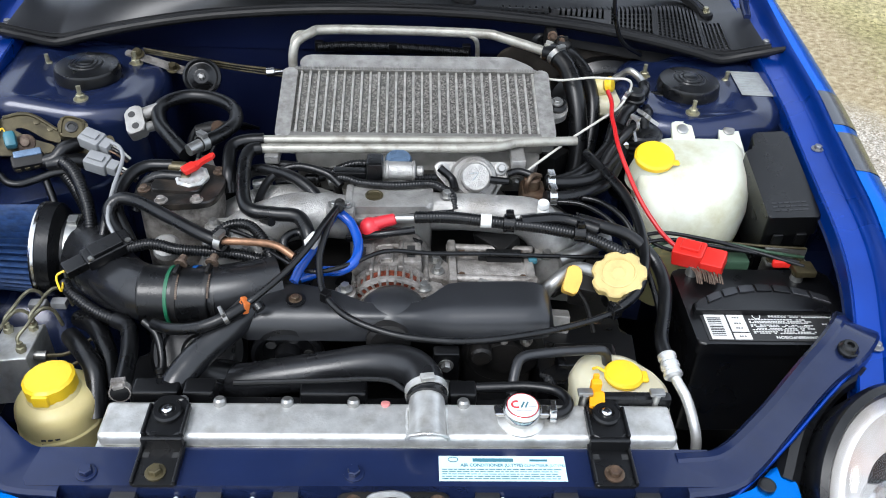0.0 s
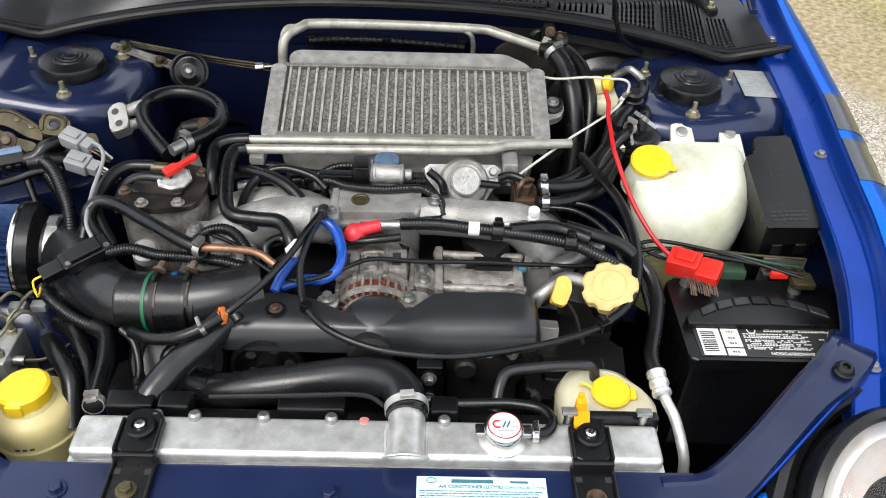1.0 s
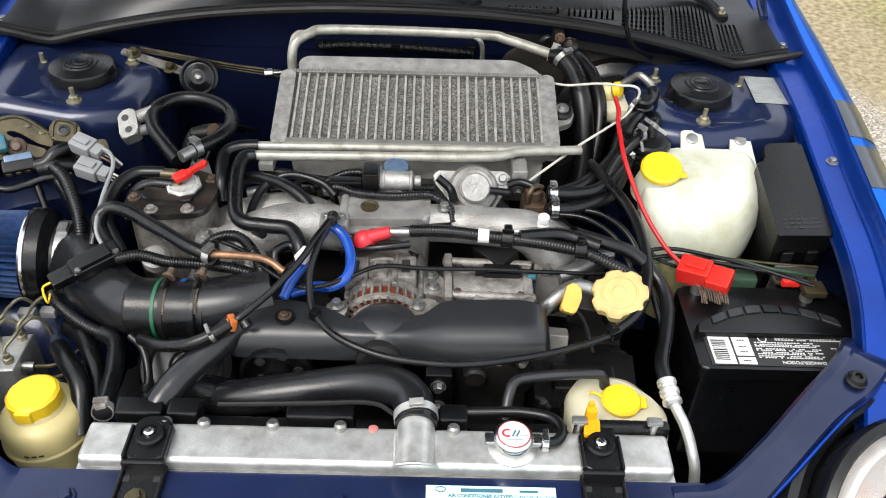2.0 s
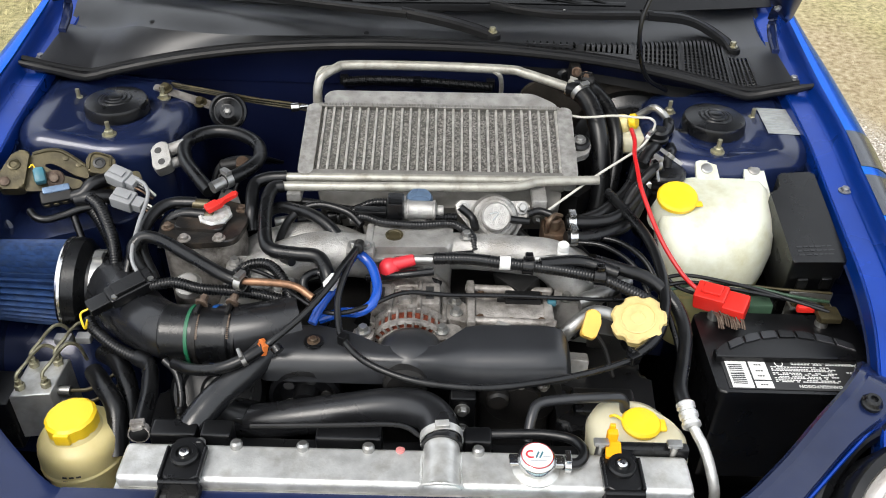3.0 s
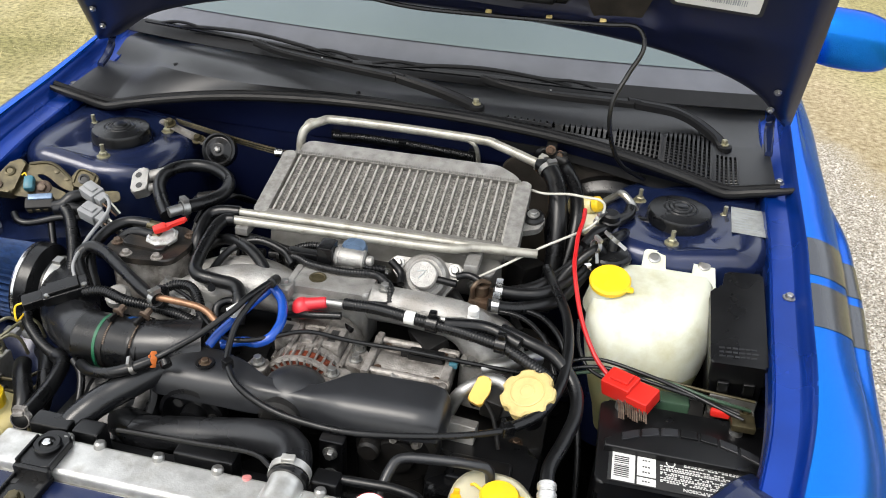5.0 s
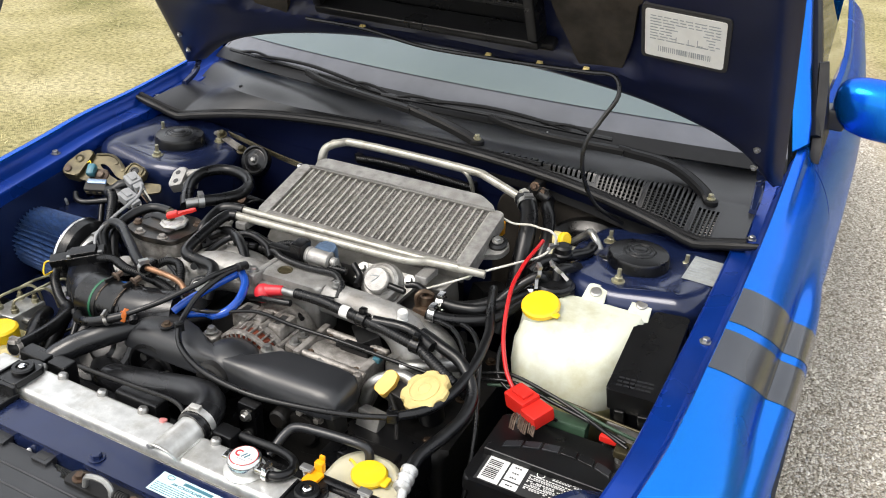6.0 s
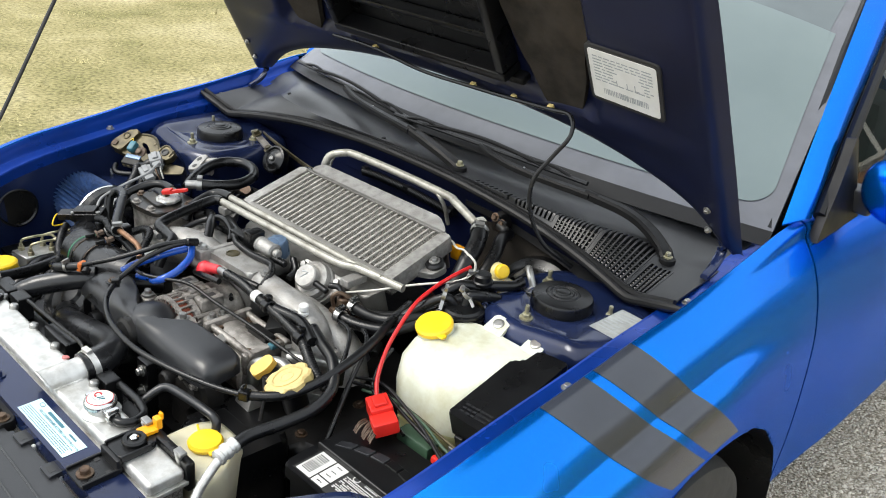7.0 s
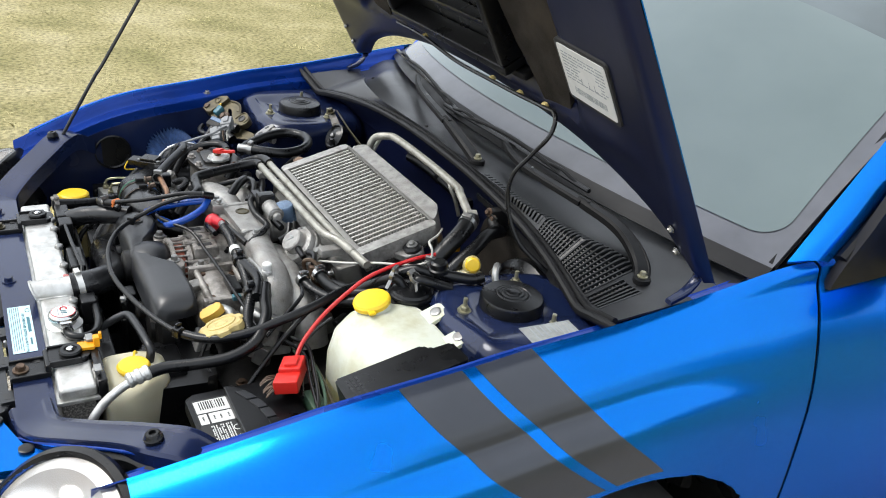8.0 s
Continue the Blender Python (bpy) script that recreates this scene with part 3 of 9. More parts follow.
WHEEL_Y, WHEEL_Z, WHEEL_R = 0.72, 0.36, 0.31
for sgn in (1, -1):
    fender = part("fender", flank(0.022, 1.160, 110, 90, (WHEEL_Y, WHEEL_Z, 0.398), sgn, 0, 0.048), PAINT, car, "bright blue metallic fender")
    # the bright channel inside the fender's upper edge
    bm = B()
    prof = [(0.0, 0.0), (-0.003, -0.003), (-0.006, -0.012), (-0.011, -0.027), (-0.015, -0.031), (-0.046, -0.034), (-0.0485, -0.032), (-0.0505, -0.035), (-0.051, -0.064)]
    grid_sheet(bm, 60, len(prof) - 1, lambda u, v: (sgn * (interp(-.02 + 1.1 * u, EDGE_X) + prof[round(v * (len(prof) - 1))][0]), -.02 + 1.1 * u,
                                                     interp(-.02 + 1.1 * u, EDGE_Z) + prof[round(v * (len(prof) - 1))][1]))
    thicken(bm, 0.002)
    part("fender_channel", bm, CHANNEL, fender)
    bm = B()
    for y in (0.09, 0.472, 0.80):
        bolt(bm, (sgn * (interp(y, EDGE_X) - 0.0225), y, interp(y, EDGE_Z) - 0.0325), (0, 0, 1), 0.0065, 0.006)
        part("bolt", bm, STEEL, fender)
        bm = B()
    bm.free()
    # dark lining of the wheel arch
    bm = B()
    grid_sheet(bm, 36, 2, lambda u, v: (sgn * (0.50 + 0.362 * v), WHEEL_Y + 0.397 * math.cos(math.pi * (1.36 * u - 0.18)), WHEEL_Z + 0.397 * math.sin(math.pi * (1.36 * u - 0.18))))
    cyl(bm, (sgn * 0.505, WHEEL_Y, WHEEL_Z), (sgn * 0.50, WHEEL_Y, WHEEL_Z), 0.392, n=36)
    part("arch_liner", bm, BLACKPL, car)
    # the wheel
    wheel = part("wheel", lathe(B(), [(0.06, -0.09), (0.20, -0.10), (0.205, -0.02), (0.07, 0.03), (0.05, 0.035)], (sgn * 0.765, WHEEL_Y, WHEEL_Z), (sgn, 0, 0), 40), RIM, car, "alloy wheel")
    tyre = B()
    lathe(tyre, [(0.205, -0.10), (0.27, -0.105), (0.300, -0.095), (WHEEL_R, -0.07), (WHEEL_R, 0.06), (0.300, 0.085), (0.27, 0.095), (0.205, 0.09)], (sgn * 0.75, WHEEL_Y, WHEEL_Z), (sgn, 0, 0), 64, cap=False)
    part("tyre", tyre, TYRE, wheel, "black rubber tyre")
    # door and rear flank
    door = part("door", flank(1.168, 2.2, 40, 30, None, sgn, 0.048, 0), PAINT, car, "bright blue door")
    part("rear_flank", flank(2.206, 3.4, 40, 40, (3.16, WHEEL_Z, 0.37), sgn), PAINT, car)
    rear = part("wheel", lathe(B(), [(0.06, -0.09), (0.20, -0.10), (0.205, -0.02), (0.07, 0.03), (0.05, 0.035)], (sgn * 0.755, 3.16, WHEEL_Z), (sgn, 0, 0), 40), RIM, car)
    part("tyre", lathe(B(), [(0.205, -0.10), (0.27, -0.105), (0.30, -0.095), (WHEEL_R, -0.07), (WHEEL_R, 0.06), (0.30, 0.085), (0.27, 0.095), (0.205, 0.09)],
                       (sgn * 0.745, 3.16, WHEEL_Z), (sgn, 0, 0), 48, cap=False), TYRE, rear)
    # vinyl stripes over the fender
    for a, b in ((0.376, 0.4725), (0.4935, 0.586)):
        bm = B()
        def slant(u, v):
            drop = interp(v * 0.80, [(p[0], -p[2]) for p in PROF_F])
            return side(a + (b - a) * u + 0.80 * drop + 1.0 * drop * drop, v * 0.80, 0.0006)
        grid_sheet(bm, 10, 60, slant)
        if sgn < 0:
            for v in bm.verts:
                v.co.x = -v.co.x
        cut = [f for f in bm.faces if math.hypot(f.calc_center_median().y - WHEEL_Y, f.calc_center_median().z - WHEEL_Z) < 0.403]
        bmesh.ops.delete(bm, geom=cut, context="FACES")
        bmesh.ops.recalc_face_normals(bm, faces=bm.faces[:])
        part("stripe", bm, STRIPE, fender, "dark grey vinyl stripe")
    # A-pillar, roof rail, side glass and mirror
    inner = spline([(0.734, 1.104, 1.020), (0.668, 1.36, 1.190), (0.602, 1.62, 1.345), (0.550, 1.82, 1.430)], 6)
    outer = spline([(0.760, 1.180, 1.021), (0.705, 1.42, 1.165), (0.655, 1.66, 1.310), (0.612, 1.84, 1.395)], 6)
    bm = B()

    def pillar(u, v):
        k = u * (len(inner) - 1)
        i = min(int(k), len(inner) - 2)
        p, q = inner[i].lerp(inner[i + 1], k - i), outer[i].lerp(outer[i + 1], k - i)
        c = p.lerp(q, v) + Vector((0.016, -0.006, 0.014)) * math.sin(math.pi * v) * min(1, 0.7 + u * 5)
        return (sgn * c.x, c.y, c.z)
    grid_sheet(bm, 30, 10, pillar)
    thicken(bm, 0.006)
    part("a_pillar", bm, PAINT, car)
    bm = B()
    tube(bm, [(sgn * 0.718, 1.085, 1.006), (sgn * 0.640, 1.44, 1.228), (sgn * 0.555, 1.80, 1.412)], 0.011, 8)
    part("pillar_seal", bm, SEAL, car)
    bm = B()
    add(bm, [(sgn * 0.758, 1.33, 1.008), (sgn * 0.775, 2.2, 0.988), (sgn * 0.60, 2.15, 1.385), (sgn * 0.60, 1.80, 1.385)], [(0, 1, 2, 3) if sgn > 0 else (3, 2, 1, 0)])
    o = part("side_window", bm, GLASS, door)
    bm = B()
    patch = spline([(0.777, 1.163, 0.984), (0.772, 1.19, 1.020), (0.762, 1.25, 1.078), (0.745, 1.325, 1.152), (0.740, 1.345, 1.158), (0.742, 1.36, 1.145), (0.760, 1.372, 1.06), (0.780, 1.378, 0.992)], 3)
    bm.faces.new([bm.verts.new((sgn * (p.x + 0.012), p.y, p.z)) for p in patch])
    bmesh.ops.triangulate(bm, faces=bm.faces[:])
    thicken(bm, 0.02)
    part("mirror_patch", bm, WIPERM, door)
    bm = B()
    tube(bm, [(sgn * 0.768, 1.20, 1.025), (sgn * 0.715, 1.45, 1.175), (sgn * 0.625, 1.85, 1.390)], 0.013, 8)
    part("door_frame", bm, SEAL, door)
    bm = B()
    bmesh.ops.create_uvsphere(bm, u_segments=28, v_segments=16, radius=1)
    for v in bm.verts:
        x, y, z = v.co
        v.co = Vector((sgn * (0.895 + math.copysign(abs(x) ** 0.7, x) * 0.112), 1.375 + (math.copysign(abs(y) ** 0.75, y) * (0.065 if y < 0 else 0.03)), 1.062 + math.copysign(abs(z) ** 0.7, z) * 0.066 - 0.012 * x))
    if sgn < 0:
        bmesh.ops.reverse_faces(bm, faces=bm.faces[:])
    mirror = part("wing_mirror", bm, PAINT, door, "bright blue wing mirror")
    box(bm := B(), (min(sgn * 0.74, sgn * 0.82), 1.34, 1.005), (max(sgn * 0.74, sgn * 0.82), 1.40, 1.055), 0.008)
    part("mirror_foot", bm, COWLM, mirror)

# roof, boot, cabin
bm = B()
grid_sheet(bm, 16, 10, lambda u, v: (1.16 * (u - 0.5), 1.72 + 1.0 * v + 0.09 * (2 * u - 1) ** 2, 1.445 - 0.045 * (2 * u - 1) ** 2 - 0.05 * (2 * v - 1) ** 2))
thicken(bm, 0.01)
part("roof", bm, PAINT, car)
bm = B()
grid_sheet(bm, 12, 8, lambda u, v: ((1.16 + 0.15 * v) * (u - 0.5), 2.72 + 0.45 * v, 1.39 - 0.36 * v - 0.03 * (2 * u - 1) ** 2))
thicken(bm, 0.004)
part("rear_window", bm, GLASS, car)
bm = B()
grid_sheet(bm, 12, 8, lambda u, v: (1.40 * (u - 0.5), 3.17 + 0.45 * min(1, v * 1.5), 1.03 - max(0, v - 0.66) * 1.6))
thicken(bm, 0.01)
part("boot_lid", bm, PAINT, car)
bm = B()
box(bm, (-0.70, 1.06, 0.45), (0.70, 1.32, 0.99), 0.05)
part("dashboard", bm, CABIN, car)
bm = B()
box(bm, (-0.70, 1.32, 0.30), (0.70, 3.3, 0.55), 0.03)
part("cabin_floor", bm, CABIN, car)
for x in (-0.36, 0.36):
    bm = B()
    box(bm, (x - 0.25, 2.05, 0.55), (x + 0.25, 2.25, 1.10), 0.06)
    box(bm, (x - 0.13, 2.10, 1.10), (x + 0.13, 2.20, 1.28), 0.05)
    part("seat", bm, CABIN, car)
bm = B()
tube(bm, [(0.36 + 0.185 * math.cos(a), 1.50 + 0.09 * math.sin(a), 0.99 + 0.165 * math.sin(a)) for a in [2 * math.pi * i / 24 for i in range(25)]], 0.016, 10, 2)
cyl(bm, (0.36, 1.50, 0.99), (0.36, 1.36, 0.95), 0.06, 0.04)
box(bm, (0.20, 1.485, 0.975), (0.52, 1.51, 1.005), 0.008)
part("steering_wheel", bm, CABIN, car)
# windscreen
def screen(u, v, off=0.0):
    w = 0.735 - 0.155 * v
    x = (2 * u - 1) * w / (w - 0.03)
    return Vector((x * (w - 0.03), 0.905 + 0.72 * v + 0.135 * x * x, 1.018 + 0.40 * v - 0.025 * x * x * (1 - v) - 0.03 * x * x * v + 0.03 * math.sin(math.pi * v) + off))


bm = B()
grid_sheet(bm, 32, 16, lambda u, v: screen(u, v))
bm.normal_update()
if sum(f.normal.z for f in bm.faces) < 0:
    bmesh.ops.reverse_faces(bm, faces=bm.faces[:])
screen_ob = part("windscreen", bm, GLASS, car, "tinted laminated windscreen")
screen_ob.visible_shadow = False


def pale_patch(a, b):
    """A point of the pale glass area, b upwards from its foot: a rectangle that narrows upwards, its corners rounded.
    """
    top = 0.865 - 0.115 * ((2 * a - 1) * 1.02) ** 2
    v = 0.092 + (top - 0.092) * b * b
    half = 0.487 - 0.028 * v
    if v < 0.157:
        half -= 0.036 * (1 - math.sqrt(max(0, 1 - ((0.157 - v) / 0.065) ** 2)))
    return screen(0.5 + (2 * a - 1) * half, v, 0.0045)


bm = B()
grid_sheet(bm, 32, 44, pale_patch)
part("pale_area", bm, FILM, screen_ob, "pale grey-green area of the glass")
bm = B()
grid_sheet(bm, 32, 6, lambda a, b: (lambda top: screen(0.5 + (2 * a - 1) * 0.455, top + (0.99 - top) * b, 0.0035))(0.860 - 0.115 * ((2 * a - 1) * 1.02) ** 2))
part("shade_band", bm, SHADE, screen_ob, "darker grey shade band along the top")
bm = B()
grid_sheet(bm, 40, 4, lambda u, v: screen(u, 0.15 * v, 0.0015))
part("windscreen_border", bm, ENAMEL, screen_ob, "black enamel border")
bm = B()
grid_sheet(bm, 40, 3, lambda u, v: screen(u, -0.010 + 0.042 * v, 0.004))
thicken(bm, 0.002)
part("windscreen_foot_strip", bm, SEAL, screen_ob, "black strip along the foot of the glass")
for sgn in (1, -1):
    bm = B()
    grid_sheet(bm, 3, 20, lambda u, v: screen(0.5 + sgn * (0.5 - 0.075 * u), 0.15 + 0.85 * v, 0.0015))
    part("windscreen_border", bm, ENAMEL, screen_ob)

# bumper front
bm = B()
grid_sheet(bm, 40, 10, lambda u, v: (lambda x: (x, -0.30 + 0.30 * abs(x / 0.80) ** 3 - 0.03 * math.sin(math.pi * v), 0.665 - 0.42 * v))(1.6 * (u - 0.5)))
thicken(bm, 0.004)
part("front_bumper", bm, PAINT, car)

# ---- engine bay shell ----
bm = B()
box(bm, (-0.70, -0.10, 0.28), (0.70, 0.84, 0.30), 0)
part("undertray", bm, BLACKPL, car)
bm = B()
box(bm, (-0.72, 0.835, 0.30), (0.72, 0.85, 0.935), 0.004)
part("firewall", bm, NAVYSHADE, car, "navy painted firewall")
for sgn in (1, -1):
    bm = B()
    grid_sheet(bm, 40, 8, lambda u, v: (sgn * (interp(-.06 + .9 * u, EDGE_X) - 0.051 - 0.02 * v + (0.080 * min(1, v * 20) * max(0, min(1, (0.42 - (-.06 + .9 * u)) / 0.05)) if sgn > 0 else 0)), -.06 + .9 * u, (interp(-.06 + .9 * u, EDGE_Z) - 0.058) * (1 - v) + 0.32 * v))
    if sgn > 0:
        bmesh.ops.reverse_faces(bm, faces=bm.faces[:])
    thicken(bm, 0.004)
    part("inner_apron", bm, NAVY, car, "dusty navy painted inner apron")
    # strut tower with its round cover
    tower = B()
    foot = rounded([(0.425, 0.575), (0.50, 0.548), (0.665, 0.552), (0.70, 0.60), (0.70, 0.84), (0.44, 0.84), (0.402, 0.70)], 0.06, 7)
    mid = Vector((0.548, 0.690))

    def tower_z(x, y):
        """Height of the stamped top: a low ring round the cover, a shelf beside the fender."""
        d = math.hypot(x - 0.54, y - 0.68)
        k = min(1, max(0, (x - 0.585) / 0.062))
        return 0.897 + 0.0155 * k * k * (3 - 2 * k) + 0.003 * math.exp(-((d - 0.074) / 0.009) ** 2)
    rings = [[tower.verts.new((mid.x + (x - mid.x) * 1.05, mid.y + (y - mid.y) * 1.05, 0.45)) for x, y in foot]]
    for k in range(8):
        t = math.pi / 2 * k / 7
        sc = 1 - 0.20 * (1 - math.cos(t))
        rings.append([tower.verts.new((mid.x + (x - mid.x) * sc, mid.y + (y - mid.y) * sc, tower_z(x, y) - 0.032 * (1 - math.sin(t)))) for x, y in foot])
    for k in range(1, 15):
        sc = 0.80 * (1 - k / 15)
        rings.append([tower.verts.new((q[0], q[1], tower_z(*q))) for q in [(mid.x + (x - mid.x) * sc, mid.y + (y - mid.y) * sc) for x, y in foot]])
    for r, q in zip(rings, rings[1:]):
        for i in range(len(foot)):
            tower.faces.new((r[i], r[(i + 1) % len(foot)], q[(i + 1) % len(foot)], q[i]))
    tower.faces.new(rings[-1])
    bmesh.ops.recalc_face_normals(tower, faces=tower.faces[:])
    if sgn < 0:
        for v in tower.verts:
            v.co.x = -v.co.x
        bmesh.ops.reverse_faces(tower, faces=tower.faces[:])
    tower = part("strut_tower", tower, NAVY, car, "navy painted strut tower")
    bm = B()
    lathe(bm, [(0.0555, 0), (0.0565, 0.004), (0.0555, 0.018), (0.053, 0.0225), (0.047, 0.0236), (0.031, 0.0256), (0.0295, 0.0244), (0.0280, 0.0250), (0.0265, 0.0272), (0.0235, 0.0276), (0.0225, 0.0262), (0.0205, 0.0266),
               (0.0190, 0.0290), (0.0165, 0.0292), (0.0155, 0.0278), (0.0135, 0.0282), (0.0122, 0.0308), (0.0085, 0.0318), (0.003, 0.032)], (sgn * 0.54, 0.68, 0.897), n=56)
    part("strut_cover", bm, RUBBER, tower, "black ribbed rubber cover")
    for a in (-98, 22, 142):
        bm = B()
        x, y = sgn * (0.54 + 0.087 * math.cos(radians(a))), 0.68 + 0.087 * math.sin(radians(a))
        bolt(bm, (x, y, 0.897), (0, 0, 1), 0.0080, 0.008)
        cyl(bm, (x, y, 0.903), (x, y, 0.922), 0.0040, n=10)
        part("stud", bm, ZINC, tower)
bm = B()
lathe(bm, [(0.044, 0), (0.046, 0.003), (0.043, 0.004), (0.040, 0.001), (0.038, -0.02), (0.015, -0.022)], (-0.648, 0.210, 0.772), (1, 0, 0.03), 40)
part("apron_duct", bm, BLACKPL, car, "round black air duct in the apron")
# the arch's hump below the air filter
bm = B()
grid_sheet(bm, 24, 16, lambda u, v: (-0.70 + 0.27 * u, 0.215 + 0.20 * v, 0.50 + 0.165 * math.sin(math.pi / 2 * min(1, v * 1.5)) * (1 - max(0, (u - 0.55) / 0.45) ** 2.2) + 0.02 * (1 - u)))
thicken(bm, 0.003)
part("apron_hump", bm, NAVY, car, "dusty navy inner arch")
# front ledges of the inner aprons
bm = B()
prism(bm, rounded([(-0.70, 0.30), (-0.70, 0.56), (-0.46, 0.56), (-0.47, 0.48), (-0.60, 0.42)], 0.03), 0.45, 0.80, 0.02)
part("apron_ledge", bm, NAVY, car)
bm = B()
lathe(bm, [(0.014, 0), (0.014, 0.002), (0.011, 0.003)], (-0.578, 0.5535, 0.862), (0.1, -1, 0.25), 20)
part("apron_plug", bm, GREENPL, car, "pale round plug")
# cooling fans' shroud: the deep dark behind the radiator
bm = B()
box(bm, (-0.33, 0.045, 0.33), (0.36, 0.075, 0.735), 0.006)
part("fan_shroud", bm, BLACKPL, car)

# the panel above the radiator, with its legs to the fenders
bm = B()
prism(bm, rounded([(-0.42, -0.092), (0.42, -0.092), (0.42, -0.036), (-0.42, -0.036)], 0.01), 0.735, 0.763, 0.006)
box(bm, (-0.40, -0.046, 0.70), (0.41, -0.036, 0.76), 0.002)
front_panel = part("front_panel", bm, NAVY, car, "navy painted crossmember above the radiator")


def leg_sheet(sgn):
    c = spline([(0.37, -0.070, 0.760), (0.435, -0.062, 0.765), (0.50, -0.018, 0.790), (0.565, 0.040, 0.818), (0.605, 0.075, 0.834), (0.636, 0.110, 0.838), (0.662, 0.150, 0.815)], 6)
    sec = [(-0.034, -0.035), (-0.033, -0.004), (-0.029, 0.001), (-0.020, 0.0015), (-0.012, 0.0015), (0.006, 0.0025), (0.013, 0.003), (0.017, 0.006), (0.026, 0.0055), (0.031, 0.0), (0.032, -0.04)]
    if sgn < 0:
        sec = [(a, min(h, 0.001)) for a, h in sec]
    bm = B()
    rows = []
    for i, p in enumerate(c):
        d = c[min(i + 1, len(c) - 1)] - c[max(i - 1, 0)]
        side_v = Vector((-d.y, d.x, 0)).normalized()
        w = 1 - (0.42 if sgn > 0 else 0) * math.sin(math.pi * min(1, i / 28)) ** 2
        rows.append([bm.verts.new(((p + side_v * a * (w if a < 0 else 1)).x * sgn, (p + side_v * a * (w if a < 0 else 1)).y, p.z + h)) for a, h in sec])
    for r, q in zip(rows, rows[1:]):
        for i in range(len(sec) - 1):
            bm.faces.new((r[i], q[i], q[i + 1], r[i + 1]))
    thicken(bm, 0.002)
    return bm


for sgn in (1, -1):
    leg = part("headlight_leg", leg_sheet(sgn), NAVY, front_panel)
    bm = B()
    lathe(bm, [(0.0135, 0), (0.0135, 0.004), (0.0115, 0.006), (0.0105, 0.010), (0.0085, 0.012), (0.0050, 0.012), (0.0042, 0.008)], (sgn * 0.609, 0.068, 0.838), (0, -0.15, 1), 24)
    part("rubber_stop", bm, RUBBER, leg, "round black rubber buffer")
    bm = B()
    tube(bm, [(sgn * 0.43, -0.098, 0.748), (sgn * 0.495, -0.050, 0.773), (sgn * 0.562, 0.006, 0.802), (sgn * 0.628, 0.062, 0.825), (sgn * 0.655, 0.095, 0.828)], 0.0028, 8)
    part("fender_lip", bm, CHANNEL, leg)

# headlights
for sgn in (1, -1):
    c, ax = Vector((sgn * 0.660, -0.082 if sgn > 0 else -0.105, 0.730 if sgn > 0 else 0.700)), Vector((sgn * 0.33, -0.66, 0.67))
    bm = B()
    lathe(bm, [(0.085, -0.13), (0.120, -0.06), (0.142, -0.012), (0.141, -0.002), (0.133, 0.004), (0.127, 0.0), (0.125, -0.01)], c, ax, 64)
    head = part("headlight", bm, RUBBER, car, "large oval headlight under a clear lens")
    bm = B()
    lathe(bm, [(0.127, 0.000), (0.121, 0.014), (0.106, 0.028), (0.080, 0.040), (0.044, 0.047), (0.002, 0.049)], c, ax, 64, cap=False)
    bm.normal_update()
    if sum(f.normal.dot(ax) for f in bm.faces) < 0:
        bmesh.ops.reverse_faces(bm, faces=bm.faces[:])
    o = part("lens", bm, LENS, head, "clear plastic lens")
    o.visible_shadow = False
    bm = B()
    lathe(bm, [(0.126, -0.002), (0.116, 0.002), (0.110, 0.006), (0.104, 0.004), (0.070, -0.008), (0.034, -0.014), (0.001, -0.016)], c, ax, 64, cap=False)
    part("reflector", bm, SILVERW, head, "bright silvered reflector")
    bm = B()
    lathe(bm, [(0.040, -0.02), (0.040, 0.008), (0.037, 0.012), (0.034, 0.008), (0.030, 0.0), (0.001, -0.004)], c + Vector((sgn * -0.035, -0.02, -0.004)), ax, 32, cap=False)
    part("lamp_ring", bm, CHROME, head, "round chromed lamp bezel")
    # the orange bulb's peach reflection, built as a solid cap
    bm = B()
    lathe(bm, [(0.034, -0.02), (0.030, 0.012), (0.018, 0.022), (0.001, 0.026)], c + Vector((sgn * 0.060, 0.022, -0.012)), ax, 24)
    part("bulb_reflection", bm, PEACH, head, "peach-coloured reflection of the bulb")
    bm = B()
    tube(bm, [(sgn * 0.505, -0.070, 0.742), (sgn * 0.540, -0.005, 0.772), (sgn * 0.60, 0.050, 0.795), (sgn * 0.665, 0.070, 0.79), (sgn * 0.74, 0.04, 0.75)], 0.018, 10)
    part("headlight_gasket", bm, RUBBER, head)
    bm = B()
    prism(bm, rounded([(sgn * x, y) for x, y in ((0.36, -0.125), (0.41, -0.106), (0.455, -0.090), (0.488, -0.058), (0.508, -0.054), (0.512, -0.085), (0.50, -0.17), (0.37, -0.22))], 0.008), 0.742, 0.756, 0.005)
    q = part("bumper_corner", bm, PAINT, car)
    for x, y in ((0.392, -0.122), (0.472, -0.086)):
        lathe(bm := B(), [(0.011, 0), (0.011, 0.004), (0.007, 0.006)], (sgn * x, y, 0.756), n=20)
        part("push_pin", bm, BLACKPL, q)

